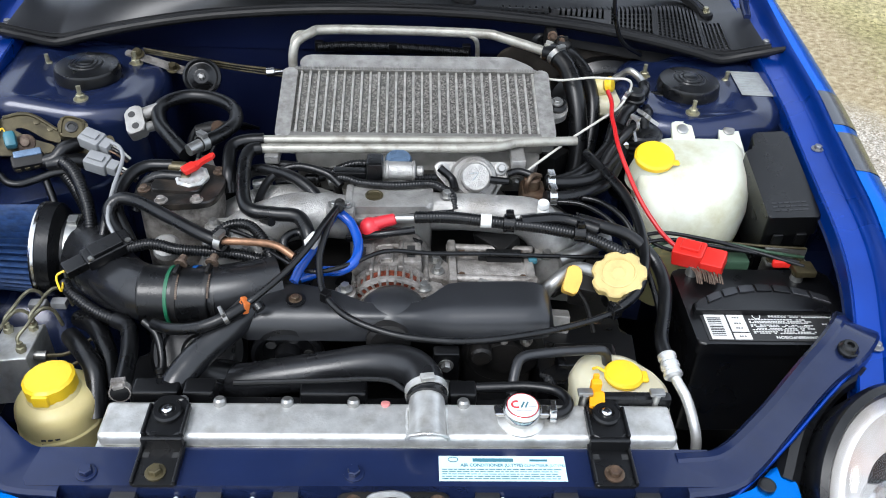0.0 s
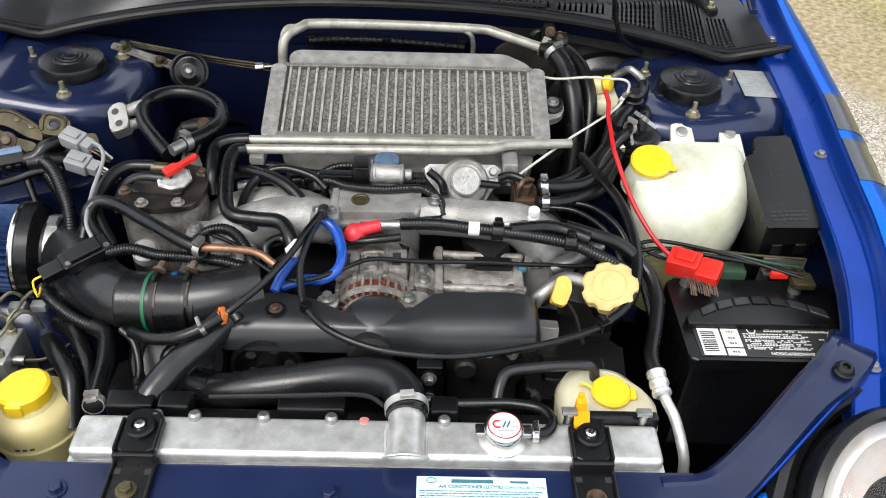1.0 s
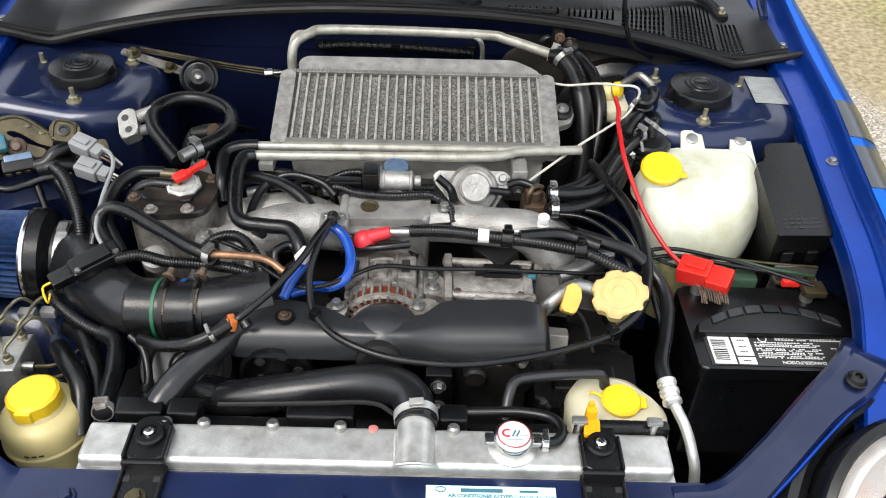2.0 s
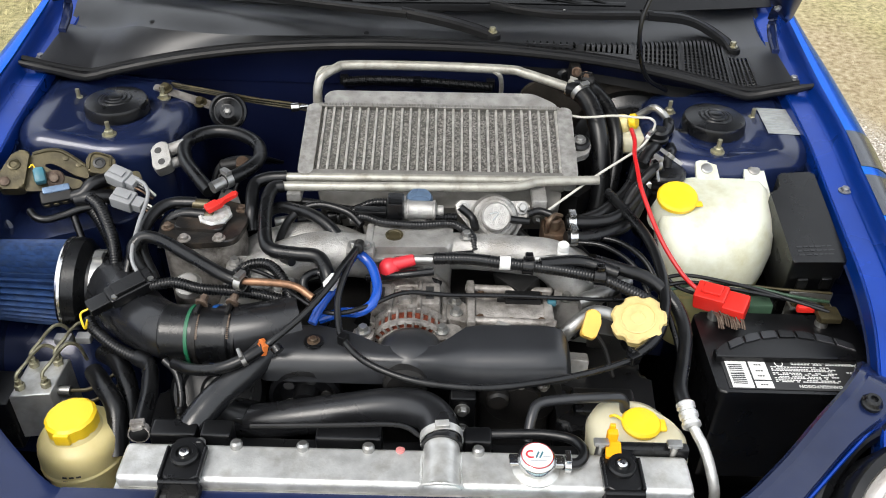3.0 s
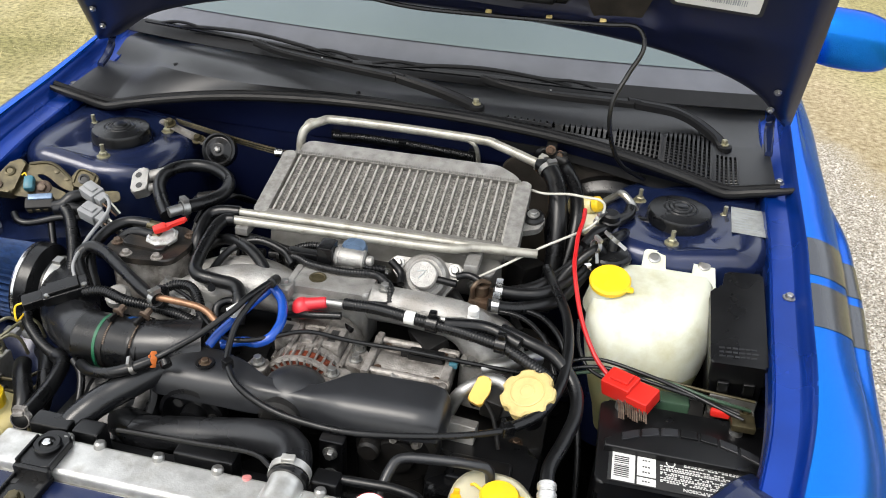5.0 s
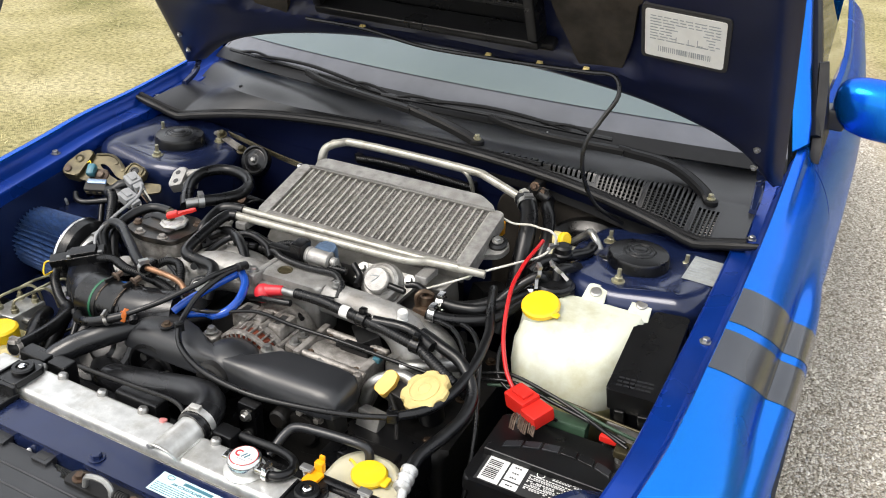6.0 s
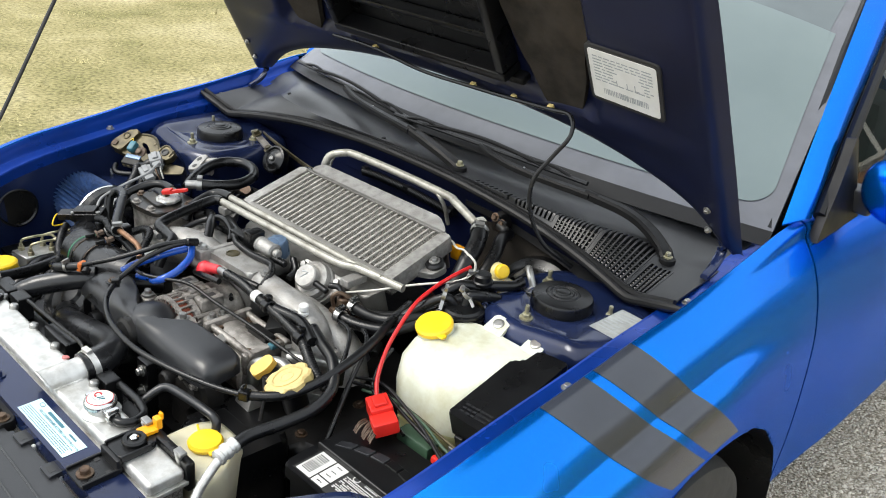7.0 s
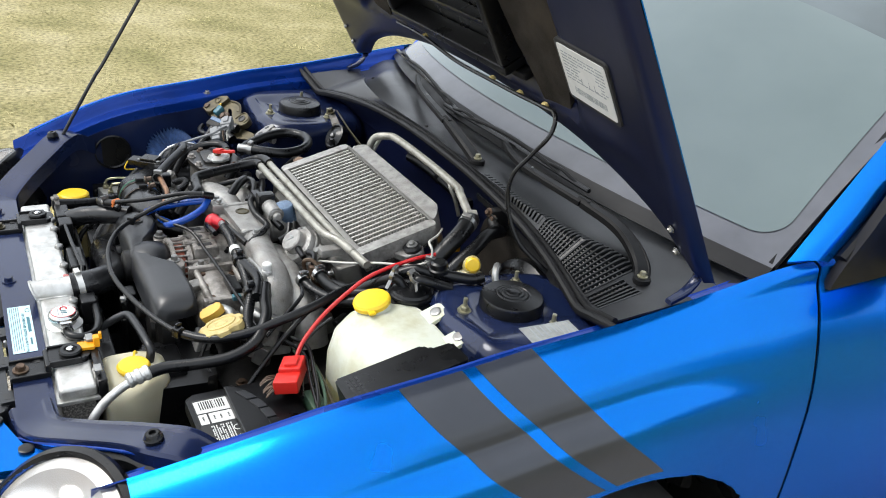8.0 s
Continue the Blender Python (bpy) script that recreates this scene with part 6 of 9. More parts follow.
for x, y in ((0.055, 0.215), (-0.058, 0.210)):
    bolt(bm := B(), (x, y, 0.808), r=0.007, h=0.009)
    part("bolt", bm, STEEL, alt)

for k in range(9):
    a = radians(20 + 140 * k / 8)
    d = Vector((math.cos(a), 0, math.sin(a)))
    box(bm := B(), (0, 0.036, -0.0016), (0.0055, 0.073, 0.0016), 0.0008, frame_m(AC + d * 0.0575, d, (0, 1, 0)), 1)
    part("rib", bm, CASTD, alt)
for a in (38, 78, 118, 150):
    d = Vector((math.cos(radians(a)), 0, math.sin(radians(a))))
    cyl(bm := B(), AC + d * 0.064 + Vector((0, 0.018, 0)), AC + d * 0.064 + Vector((0, 0.082, 0)), 0.0042, n=10, ch=0.001)
    part("through_bolt", bm, CASTD, alt)
tube(bm := B(), [(-0.022, 0.318, 0.838), (-0.018, 0.328, 0.822), (0.002, 0.336, 0.815), (0.030, 0.330, 0.812), (0.052, 0.318, 0.812)], 0.0045, 8)
part("lead", bm, RUBBER, alt)

# ---- air conditioning compressor ----
comp = thing("compressor", "dirty cast aluminium air-conditioning compressor with a plate bracket", "compressor", (0.16, 0.28, 0.68))
bm = B()
cyl(bm, (0.100, 0.275, 0.752), (0.215, 0.275, 0.752), 0.052, n=36, ch=0.006)
part("body", bm, CASTD, comp)
bm = B()
box(bm, (0.092, 0.232, 0.770), (0.104, 0.330, 0.812), 0.003)
part("end_plate", bm, CASTD, comp)
part("end_plate", box(B(), (0.207, 0.232, 0.765), (0.222, 0.315, 0.806), 0.004), CASTD, comp)
bm = B()
prism(bm, rounded([(0.100, 0.245), (0.212, 0.240), (0.215, 0.320), (0.104, 0.326)], 0.008), 0.780, 0.796, 0.004)
part("bracket", bm, CASTD, comp)
for y in (0.246, 0.320):
    bm = B()
    cyl(bm, (0.09, y, 0.803), (0.225, y, 0.800), 0.0065, n=14, ch=0.002)
    part("through_bolt", bm, CASTD, comp)
for x, y in ((0.112, 0.256), (0.203, 0.252), (0.206, 0.312), (0.114, 0.316), (0.158, 0.250)):
    bolt(bm := B(), (x, y, 0.796), r=0.006, h=0.006)
    part("bolt", bm, RUST, comp)
prism(bm := B(), rounded([(0.060, 0.250), (0.098, 0.240), (0.100, 0.268), (0.084, 0.292), (0.062, 0.300)], 0.008), 0.778, 0.802, 0.004)
part("bracket_arm", bm, CASTD, comp)
for x, y in ((0.076, 0.262), (0.074, 0.286)):
    bolt(bm := B(), (x, y, 0.802), r=0.0065, h=0.008)
    part("bolt", bm, STEEL, comp)
cyl(bm := B(), (0.118, 0.232, 0.775), (0.118, 0.218, 0.775), 0.020, n=24, ch=0.004)
cyl(bm, (0.160, 0.232, 0.770), (0.160, 0.221, 0.770), 0.016, n=24, ch=0.004)
part("port", bm, DARK, comp)
box(bm := B(), (0.150, 0.285, 0.796), (0.205, 0.308, 0.812), 0.003)
box(bm, (0.138, 0.290, 0.798), (0.152, 0.303, 0.809), 0.002)
part("connector", bm, BLACKPL, comp)
box(bm := B(), (0.214, 0.283, 0.800), (0.228, 0.300, 0.810), 0.003)
part("connector_tip", bm, TEAL, comp)

# ---- intake manifold ----
man = thing("intake_manifold", "sand-cast aluminium intake manifold with stained runners", "manifold", (0, 0.38, 0.72))
bm = B()
prism(bm, rounded([(-0.060, 0.340), (0.068, 0.345), (0.070, 0.405), (-0.060, 0.402)], 0.010), 0.76, 0.862, 0.007, None, 4)
box(bm, (-0.066, 0.330, 0.838), (0.074, 0.347, 0.848), 0.004)
box(bm, (-0.066, 0.345, 0.80), (-0.054, 0.40, 0.865), 0.004)
plen = part("plenum", bm, CAST, man)
lathe(bm := B(), [(0.014, 0), (0.014, 0.0015), (0.011, 0.002), (0.010, 0.0005)], (-0.022, 0.372, 0.862), n=24)
part("core_plug", bm, OLIVE, plen)
bm = B()
tube(bm, [(0.04, 0.380, 0.830), (0.10, 0.370, 0.836), (0.17, 0.362, 0.838), (0.225, 0.358, 0.830), (0.258, 0.350, 0.795), (0.27, 0.34, 0.735)], [0.029, 0.029, 0.030, 0.034, 0.037, 0.042], 20)
part("runner", bm, CAST, man)
bm = B()
tube(bm, [(0.07, 0.410, 0.80), (0.15, 0.405, 0.808), (0.215, 0.40, 0.805), (0.27, 0.41, 0.775), (0.285, 0.41, 0.72)], [0.026, 0.028, 0.03, 0.034, 0.04], 18)
part("runner", bm, CAST, man)
bm = B()
tube(bm, [(-0.05, 0.365, 0.822), (-0.11, 0.360, 0.832), (-0.165, 0.348, 0.830), (-0.225, 0.330, 0.805), (-0.26, 0.315, 0.74)], [0.034, 0.036, 0.037, 0.038, 0.042], 22)
part("runner", bm, CAST, man)
bm = B()
tube(bm, [(-0.06, 0.405, 0.79), (-0.13, 0.415, 0.812), (-0.20, 0.41, 0.808), (-0.26, 0.41, 0.77), (-0.28, 0.40, 0.71)], [0.03, 0.032, 0.034, 0.036, 0.04], 18)
part("runner", bm, CAST, man)
bm = B()
prism(bm, rounded([(-0.27, 0.265), (-0.19, 0.255), (-0.165, 0.30), (-0.20, 0.36), (-0.28, 0.35)], 0.015), 0.74, 0.828, 0.012)
part("flange", bm, CAST, man)
bm = B()
prism(bm, rounded([(0.225, 0.30), (0.30, 0.29), (0.31, 0.37), (0.24, 0.385)], 0.012), 0.72, 0.80, 0.01)
part("flange", bm, CAST, man)
for x, y, z in ((-0.255, 0.28, 0.828), (-0.205, 0.27, 0.828), (-0.265, 0.335, 0.828), (0.245, 0.305, 0.80), (0.295, 0.305, 0.80), (0.09, 0.37, 0.864)):
    bolt(bm := B(), (x, y, z), r=0.007, h=0.008)
    part("bolt", bm, STEEL, man)
# breather cap and pipe
bm = B()
cyl(bm, (0.237, 0.343, 0.845), (0.237, 0.343, 0.862), 0.006, n=14)
lathe(bm, [(0.009, 0), (0.009, 0.004), (0.0065, 0.006), (0.0088, 0.008), (0.0088, 0.017), (0.0068, 0.019)], (0.237, 0.343, 0.858), n=20)
part("service_cap", bm, LABELW, man, "small white plastic valve cap")
tube(bm := B(), [(0.16, 0.335, 0.842), (0.215, 0.338, 0.850), (0.262, 0.330, 0.848), (0.300, 0.325, 0.845)], 0.0085, 12)
part("steel_pipe", bm, STEEL, man)

# throttle body and its linkage
tb = thing("throttle_unit", "aluminium throttle body with a black plastic sensor", "throttle", (0.0, 0.43, 0.80))
bm = B()
cyl(bm, (0.0, 0.415, 0.835), (0.0, 0.47, 0.838), 0.038, n=32, ch=0.004)
part("body", bm, CAST, tb)
bm = B()
cyl(bm, (-0.012, 0.425, 0.874), (0.042, 0.425, 0.874), 0.0150, n=24, ch=0.003)
cyl(bm, (0.042, 0.425, 0.874), (0.054, 0.425, 0.874), 0.009, n=16, ch=0.002)
for x in (-0.006, 0.036):
    lathe(bm, [(0.0150, 0), (0.0165, 0.001), (0.0165, 0.004), (0.0150, 0.005)], (x, 0.425, 0.874), (1, 0, 0), 24, cap=False)
part("idle_valve", bm, CAST, tb, "ribbed aluminium idle valve")
bm = B()
box(bm, (-0.036, 0.404, 0.852), (-0.010, 0.440, 0.898), 0.004)
box(bm, (-0.088, 0.408, 0.866), (-0.036, 0.426, 0.880), 0.003)
part("sensor", bm, BLACKPL, tb)
lathe(bm := B(), [(0.022, -0.02), (0.022, 0.012), (0.019, 0.017), (0.008, 0.018)], (0.014, 0.452, 0.868), (0, -0.2, 1), 24)
part("idle_motor", bm, BLUEGREY, tb, "blue-grey idle motor cap")
# ---- bypass valve ----
bv = thing("bypass_valve", "round aluminium bypass valve on a three-bolt flange", "valve", (0.135, 0.45, 0.83))
AXV = Vector((0.05, -0.75, 0.66))
c = Vector((0.136, 0.458, 0.836))
bm = B()
a, b_, d_ = axes(AXV)
mm = frame_m(c, (1, 0, 0), AXV.cross(Vector((1, 0, 0))))
prism(bm, rounded([(-0.062, 0.030), (0.058, 0.032), (0.062, 0.016), (0.030, -0.038), (-0.014, -0.044), (-0.064, 0.014)], 0.014), -0.006, 0.006, 0.003, mm)
part("flange", bm, CAST, bv)
bm = B()
lathe(bm, [(0.040, 0.004), (0.0405, 0.014), (0.038, 0.017), (0.038, 0.021), (0.0355, 0.028), (0.029, 0.032), (0.0235, 0.031), (0.0235, 0.046), (0.021, 0.0485)], c, AXV, 40)
part("housing", bm, CAST, bv)
for x, y in ((-0.050, 0.018), (0.047, 0.020), (0.004, -0.034)):
    bolt(bm := B(), mm @ Vector((x, y, 0.006)), AXV, 0.007, 0.008)
    part("bolt", bm, STEEL, bv)
cyl(bm := B(), c + Vector((0.018, -0.028, 0.022)), c + Vector((0.058, -0.028, 0.018)), 0.0062, n=14, ch=0.002)
part("nipple_hose", bm, RUBBER, bv)
tube(bm := B(), [mm @ Vector((-0.008, 0.004, 0.0488)), mm @ Vector((0.006, 0.007, 0.0488)), mm @ Vector((-0.004, -0.007, 0.0488))], 0.0012, 6, 2)
part("mark", bm, GREYINK, bv)
# ---- power steering pump, left of the engine ----
psp = thing("power_steering_pump", "grimy pump under a black plate with rusty bolts", "pump", (-0.32, 0.40, 0.70))
bm = B()
prism(bm, rounded([(-0.385, 0.355), (-0.335, 0.335), (-0.265, 0.345), (-0.255, 0.40), (-0.275, 0.445), (-0.36, 0.44)], 0.02), 0.72, 0.855, 0.008)
part("body", bm, CASTD, psp)
bm = B()
prism(bm, rounded([(-0.390, 0.352), (-0.335, 0.330), (-0.262, 0.342), (-0.252, 0.40), (-0.272, 0.450), (-0.365, 0.445)], 0.02), 0.855, 0.865, 0.004)
prism(bm, rounded([(-0.365, 0.365), (-0.285, 0.360), (-0.285, 0.425), (-0.355, 0.42)], 0.015), 0.865, 0.871, 0.003)
part("plate", bm, PLATEM, psp)
for x, y in ((-0.372, 0.372), (-0.340, 0.343), (-0.288, 0.347), (-0.268, 0.425), (-0.355, 0.428)):
    bolt(bm := B(), (x, y, 0.865), r=0.0065, h=0.006)
    part("bolt", bm, RUSTY if y > 0.36 else CASTD, psp)
bm = B()
lathe(bm, [(0.025, 0), (0.027, 0.003), (0.027, 0.007), (0.023, 0.010), (0.020, 0.0085), (0.014, 0.009)], (-0.304, 0.398, 0.868), (0, -0.1, 1), 8)
cap = part("fill_cap", bm, CAPGREY, psp, "clouded greyish octagonal cap with a red tab")
bm = B()
m = frame_m((-0.305, 0.399, 0.884), (0.72, 0.55, 0.22), (-0.5, 0.8, 0))
prism(bm, rounded([(-0.010, -0.008), (0.012, -0.010), (0.022, -0.004), (0.046, -0.005), (0.054, 0.002), (0.050, 0.008), (0.022, 0.006), (0.010, 0.011), (-0.010, 0.009)], 0.004), 0, 0.007, 0.003, m @ Matrix.Scale(0.85, 4))
box(bm, (-0.012, -0.009, 0.0), (0.010, 0.009, 0.010), 0.003, m)
part("tab", bm, RED, cap)
for p0, p1 in (((-0.345, 0.426, 0.872), (-0.318, 0.424, 0.872)), ((-0.322, 0.398, 0.870), (-0.305, 0.398, 0.87))):
    cyl(bm := B(), p0, p1, 0.010, n=16, ch=0.002)
    part("hose_union", bm, OLIVE, psp)

# ---- air filter and intake pipe ----
af = thing("air_filter", "blue pleated cone air filter with a chrome ring", "air filter", (-0.58, 0.33, 0.70))
F0, F1 = Vector((-0.545, 0.366, 0.752)), Vector((-0.682, 0.357, 0.764))
ax = (F1 - F0).normalized()
bm = B()
a, b_, d_ = axes(ax)
NP = 40
rings = []
for h, r in ((0.0, 0.071), (0.137, 0.063)):
    rings.append([bm.verts.new(F0 + ax * h + (a * math.cos(math.pi * i / NP) + b_ * math.sin(math.pi * i / NP)) * (r if i % 2 else r - 0.014)) for i in range(2 * NP)])
for i in range(2 * NP):
    j = (i + 1) % (2 * NP)
    bm.faces.new((rings[0][i], rings[0][j], rings[1][j], rings[1][i]))
part("pleats", bm, FILTER, af, sharp=15)
lathe(bm := B(), [(0.062, -0.004), (0.065, -0.002), (0.065, 0.004), (0.060, 0.007), (0.02, 0.008)], F1, ax, 40)
part("end_cap", bm, STEEL, af)
lathe(bm := B(), [(0.073, -0.004), (0.0755, -0.003), (0.0765, 0.001), (0.0755, 0.004), (0.073, 0.005)], F0 - ax * 0.001, ax, 48, cap=False)
part("chrome_ring", bm, CHROME, af, "bright chrome ring")
lathe(bm := B(), [(0.070, 0.002), (0.0755, -0.006), (0.0745, -0.024), (0.066, -0.032), (0.057, -0.036), (0.056, -0.062), (0.05, -0.064)], F0, ax, 48)
part("flange", bm, RUBBER, af)
clamp(bm := B(), F0 - ax * 0.049, ax, 0.0565, 0.016)
part("hose_clamp", bm, STEEL, af, "bare steel hose clamp")
ip = thing("intake_pipe", "black plastic intake pipe with rusty clamps and coloured bands", "pipe", (-0.35, 0.22, 0.70))
bm = B()
IPTS = [(-0.488, 0.368, 0.748), (-0.455, 0.338, 0.758), (-0.415, 0.280, 0.772), (-0.368, 0.236, 0.783), (-0.32, 0.215, 0.789), (-0.275, 0.212, 0.792), (-0.235, 0.215, 0.795), (-0.195, 0.222, 0.797), (-0.155, 0.236, 0.798)]
tube(bm, IPTS, [0.052, 0.050, 0.046, 0.042, 0.040, 0.040, 0.041, 0.042, 0.042], 28)
part("pipe", bm, HOSEM, ip, sharp=60)
rnd = random.Random(23)
for x, y, z in ((-0.290, 0.2145, 0.790), (-0.246, 0.2140, 0.793)):
    axis = Vector((1, -0.08, 0.05)).normalized()
    clamp(bm := B(), (x, y, z), axis, 0.0440, 0.006)
    cl = part("hose_clamp", bm, DARK, ip, "stained worm-drive hose clamp")
    for k in range(14):
        a = radians(100 + 45 * k / 13)
        c = Vector((x, y, z)) + (Vector((0, 1, 0)) * math.cos(a) + Vector((0, 0, 1)) * math.sin(a)) * 0.0449
        box(b2 := B(), (-0.0020, -0.0009, -0.0004), (0.0020, 0.0009, 0.0006), 0, frame_m(c, (1, -0.08, 0.05), (0, -math.sin(a), math.cos(a))))
        part("slot", b2, RUSTY, cl)
    bolt(b2 := B(), (x, y + 0.012, z + 0.047), (0.2, 1, 0.3), 0.006, 0.012)
    part("screw", b2, RUSTY, cl, "rusty clamp screw")
for x, mm, w in ((-0.302, GREENBAND, 0.0034), (-0.270, BLUEBAND, 0.0050), (-0.236, BLACKPL, 0.003)):
    lathe(bm := B(), [(0.0425, -w), (0.0444, -w * 0.7), (0.0444, w * 0.7), (0.0425, w)], (x, 0.2145, 0.7895), (1, -0.06, 0.05), 32, cap=False)
    part("band", bm, mm, ip)
lathe(bm := B(), [(0.041, -0.052), (0.0435, -0.050), (0.0442, -0.046), (0.0430, -0.042), (0.0430, 0.038), (0.0442, 0.042), (0.0435, 0.047), (0.041, 0.049)], (-0.292, 0.2135, 0.7905), (1, -0.06, 0.05), 36, cap=False)
part("coupler", bm, RUBBER, ip)
# air mass sensor on the pipe
m = pose(-0.402, 0.264, 0.834, 12, -8, 38)
bm = B()
box(bm, (-0.036, -0.016, -0.012), (0.036, 0.016, 0.008), 0.004, m)
box(bm, (-0.026, -0.012, 0.008), (0.022, 0.012, 0.014), 0.002, m)
sen = part("air_mass_sensor", bm, BLACKPL, ip)
box(bm := B(), (-0.066, -0.012, -0.010), (-0.034, 0.012, 0.006), 0.003, m)
part("plug", bm, BLACKPL, sen)
tube(bm := B(), [m @ Vector((-0.064, 0, 0)), m @ Vector((-0.078, 0.002, -0.006)), m @ Vector((-0.082, -0.012, -0.022)), (-0.468, 0.243, 0.792)], 0.0017, 6)
part("wire", bm, YELLOW, sen)
for x in (-0.028, 0.028):
    lathe(b2 := B(), [(0.0045, 0), (0.0045, 0.003)], m @ Vector((x, -0.010, 0.008)), n=12)
    part("screw", b2, STEEL, sen)

# ---- anti-lock brake unit ----
abs_ = thing("brake_modulator", "bare aluminium brake modulator block with steel pipes", "brake unit", (-0.545, 0.20, 0.60))
bm = B()
prism(bm, [(-0.573, 0.158), (-0.516, 0.166), (-0.514, 0.240), (-0.572, 0.230)], 0.62, 0.708, 0.003)
part("block", bm, ALU, abs_)
for x, y in ((-0.563, 0.176), (-0.527, 0.182), (-0.560, 0.222), (-0.526, 0.228)):
    lathe(bm := B(), [(0.0075, 0), (0.0075, 0.008), (0.005, 0.009), (0.0045, 0.016)], (x, y, 0.708), n=6)
    part("union", bm, ZINC, abs_)
    tube(bm := B(), [(x, y, 0.715), (x - 0.002, y + 0.004, 0.730), (x + 0.006, y + 0.024, 0.736), (x + 0.008, y + 0.046, 0.735), (x + 0.016, y + 0.062, 0.735), (x + 0.026, y + 0.070, 0.722), (x + 0.03, y + 0.074, 0.69)], 0.0028, 8)
    part("brake_pipe", bm, ZINC, abs_)
for z in (0.690, 0.665):
    cyl(bm := B(), (-0.516, 0.19, z), (-0.498, 0.19, z), 0.0075, n=12)
    part("side_union", bm, STEEL, abs_)
    tube(bm := B(), [(-0.50, 0.19, z), (-0.47, 0.195, z), (-0.44, 0.215, z + 0.01), (-0.42, 0.24, z + 0.02)], 0.003, 8)
    part("brake_pipe", bm, OLIVE, abs_)
box(bm := B(), (-0.548, 0.268, 0.706), (-0.522, 0.284, 0.720), 0.003)
box(bm, (-0.516, 0.272, 0.706), (-0.492, 0.288, 0.720), 0.003)
part("pipe_clip", bm, GREYPL, abs_)
box(bm := B(), (-0.62, 0.15, 0.60), (-0.575, 0.22, 0.700), 0.005)
part("pump_motor", bm, BLACKPL, abs_)

# ---- power steering reservoir ----
pr = thing("fluid_reservoir", "aged cream plastic fluid reservoir with a yellow cap", "reservoir", (-0.445, 0.09, 0.60))
bm = B()
lathe(bm, [(0.035, -0.14), (0.050, -0.13), (0.057, -0.062), (0.0595, -0.058), (0.0595, -0.052), (0.0575, -0.049), (0.0572, -0.032), (0.0545, -0.021), (0.048, -0.013), (0.036, -0.008), (0.030, 0.002)], (-0.446, 0.088, 0.735), (-0.05, 0.02, 1), 44)
body = part("bottle", bm, CREAM, pr)
bm = B()
lathe(bm, [(0.031, -0.003), (0.0338, -0.001), (0.0338, 0.017), (0.030, 0.0205), (0.012, 0.0215)], (-0.447, 0.089, 0.733), (-0.05, 0.02, 1), 48, 12, 0.012)
box(bm, (-0.460, 0.052, 0.731), (-0.438, 0.062, 0.750), 0.003)
part("cap", bm, YELLOW, pr, "bright yellow screw cap")
bm = B()
rnd = random.Random(2)
for k in range(3):
    for j in range(4):
        ang = radians(-92 + 9 * j)
        r = 0.0578
        p = Vector((-0.446 + r * math.cos(ang), 0.088 + r * math.sin(ang), 0.693 - 0.008 * k))
        box(bm, (-0.003, -0.001, -0.0016), (0.003, 0.0012, 0.0016), 0, Matrix.Translation(p) @ Matrix.Rotation(ang + math.pi / 2, 4, "Z"))
part("printing", bm, INK, pr)

# ---- relay bracket, connectors on the far apron ----
rb = thing("relay_bracket", "yellow-zinc stamped bracket with relays and dirty plugs", "bracket", (-0.60, 0.49, 0.80))
bm = B()
m = frame_m((-0.655, 0.468, 0.872), (1, 0.42, 0.02), (-0.25, 0.75, 0.55))
prism(bm, rounded([(0.020, -0.018), (0.030, 0.016), (0.043, 0.047), (0.072, 0.048), (0.094, 0.038), (0.124, 0.006), (0.120, -0.018), (0.100, -0.007), (0.080, 0.014), (0.066, 0.024), (0.056, 0.021), (0.078, 0.000), (0.110, -0.019), (0.111, -0.030), (0.081, -0.032)], 0.004), 0, 0.004, 0.001, m)
part("plate", bm, OLIVE, rb)
bm = B()
prism(bm, rounded([(-0.017, -0.010), (-0.012, 0.014), (0.018, 0.052), (0.042, 0.048), (0.032, 0.016), (0.021, -0.018)], 0.008), -0.012, 0.014, 0.004, m)
box1 = part("left_cup", bm, OLIVE, rb)
lathe(b2 := B(), [(0.009, 0), (0.010, 0.002), (0.007, 0.003), (0.005, 0.001)], m @ Vector((0.014, 0.027, 0.014)), m.to_3x3() @ Vector((0, 0, 1)), 20)
part("boss", b2, OLIVE, box1)
lathe(b2 := B(), [(0.008, 0), (0.008, 0.003), (0.004, 0.005)], m @ Vector((-0.004, 0.000, 0.014)), m.to_3x3() @ Vector((0, 0, 1)), 16)
part("boss", b2, RUSTY, box1)
bm = B()
prism(bm, rounded([(0.120, -0.010), (0.123, 0.017), (0.138, 0.025), (0.168, 0.008), (0.166, -0.012), (0.150, -0.022)], 0.006), 0.0, 0.016, 0.004, m)
box2 = part("right_cup", bm, OLIVE, rb)
lathe(b2 := B(), [(0.010, 0), (0.010, 0.002), (0.006, 0.003), (0.005, 0.001)], m @ Vector((0.142, 0.001, 0.016)), m.to_3x3() @ Vector((0, 0, 1)), 20)
part("boss", b2, INK, box2)
tube(b2 := B(), [m @ Vector((0.124, -0.006, 0.017)), m @ Vector((0.130, 0.014, 0.017)), m @ Vector((0.140, 0.020, 0.017)), m @ Vector((0.160, 0.008, 0.017)), m @ Vector((0.158, -0.008, 0.017))], 0.002, 6)
part("rolled_edge", b2, OLIVE, box2)
part("plate", prism(B(), rounded([(0.132, -0.040), (0.150, -0.016), (0.200, -0.017), (0.203, -0.037), (0.158, -0.048)], 0.005), -0.006, -0.002, 0.001, m), OLIVE, rb)
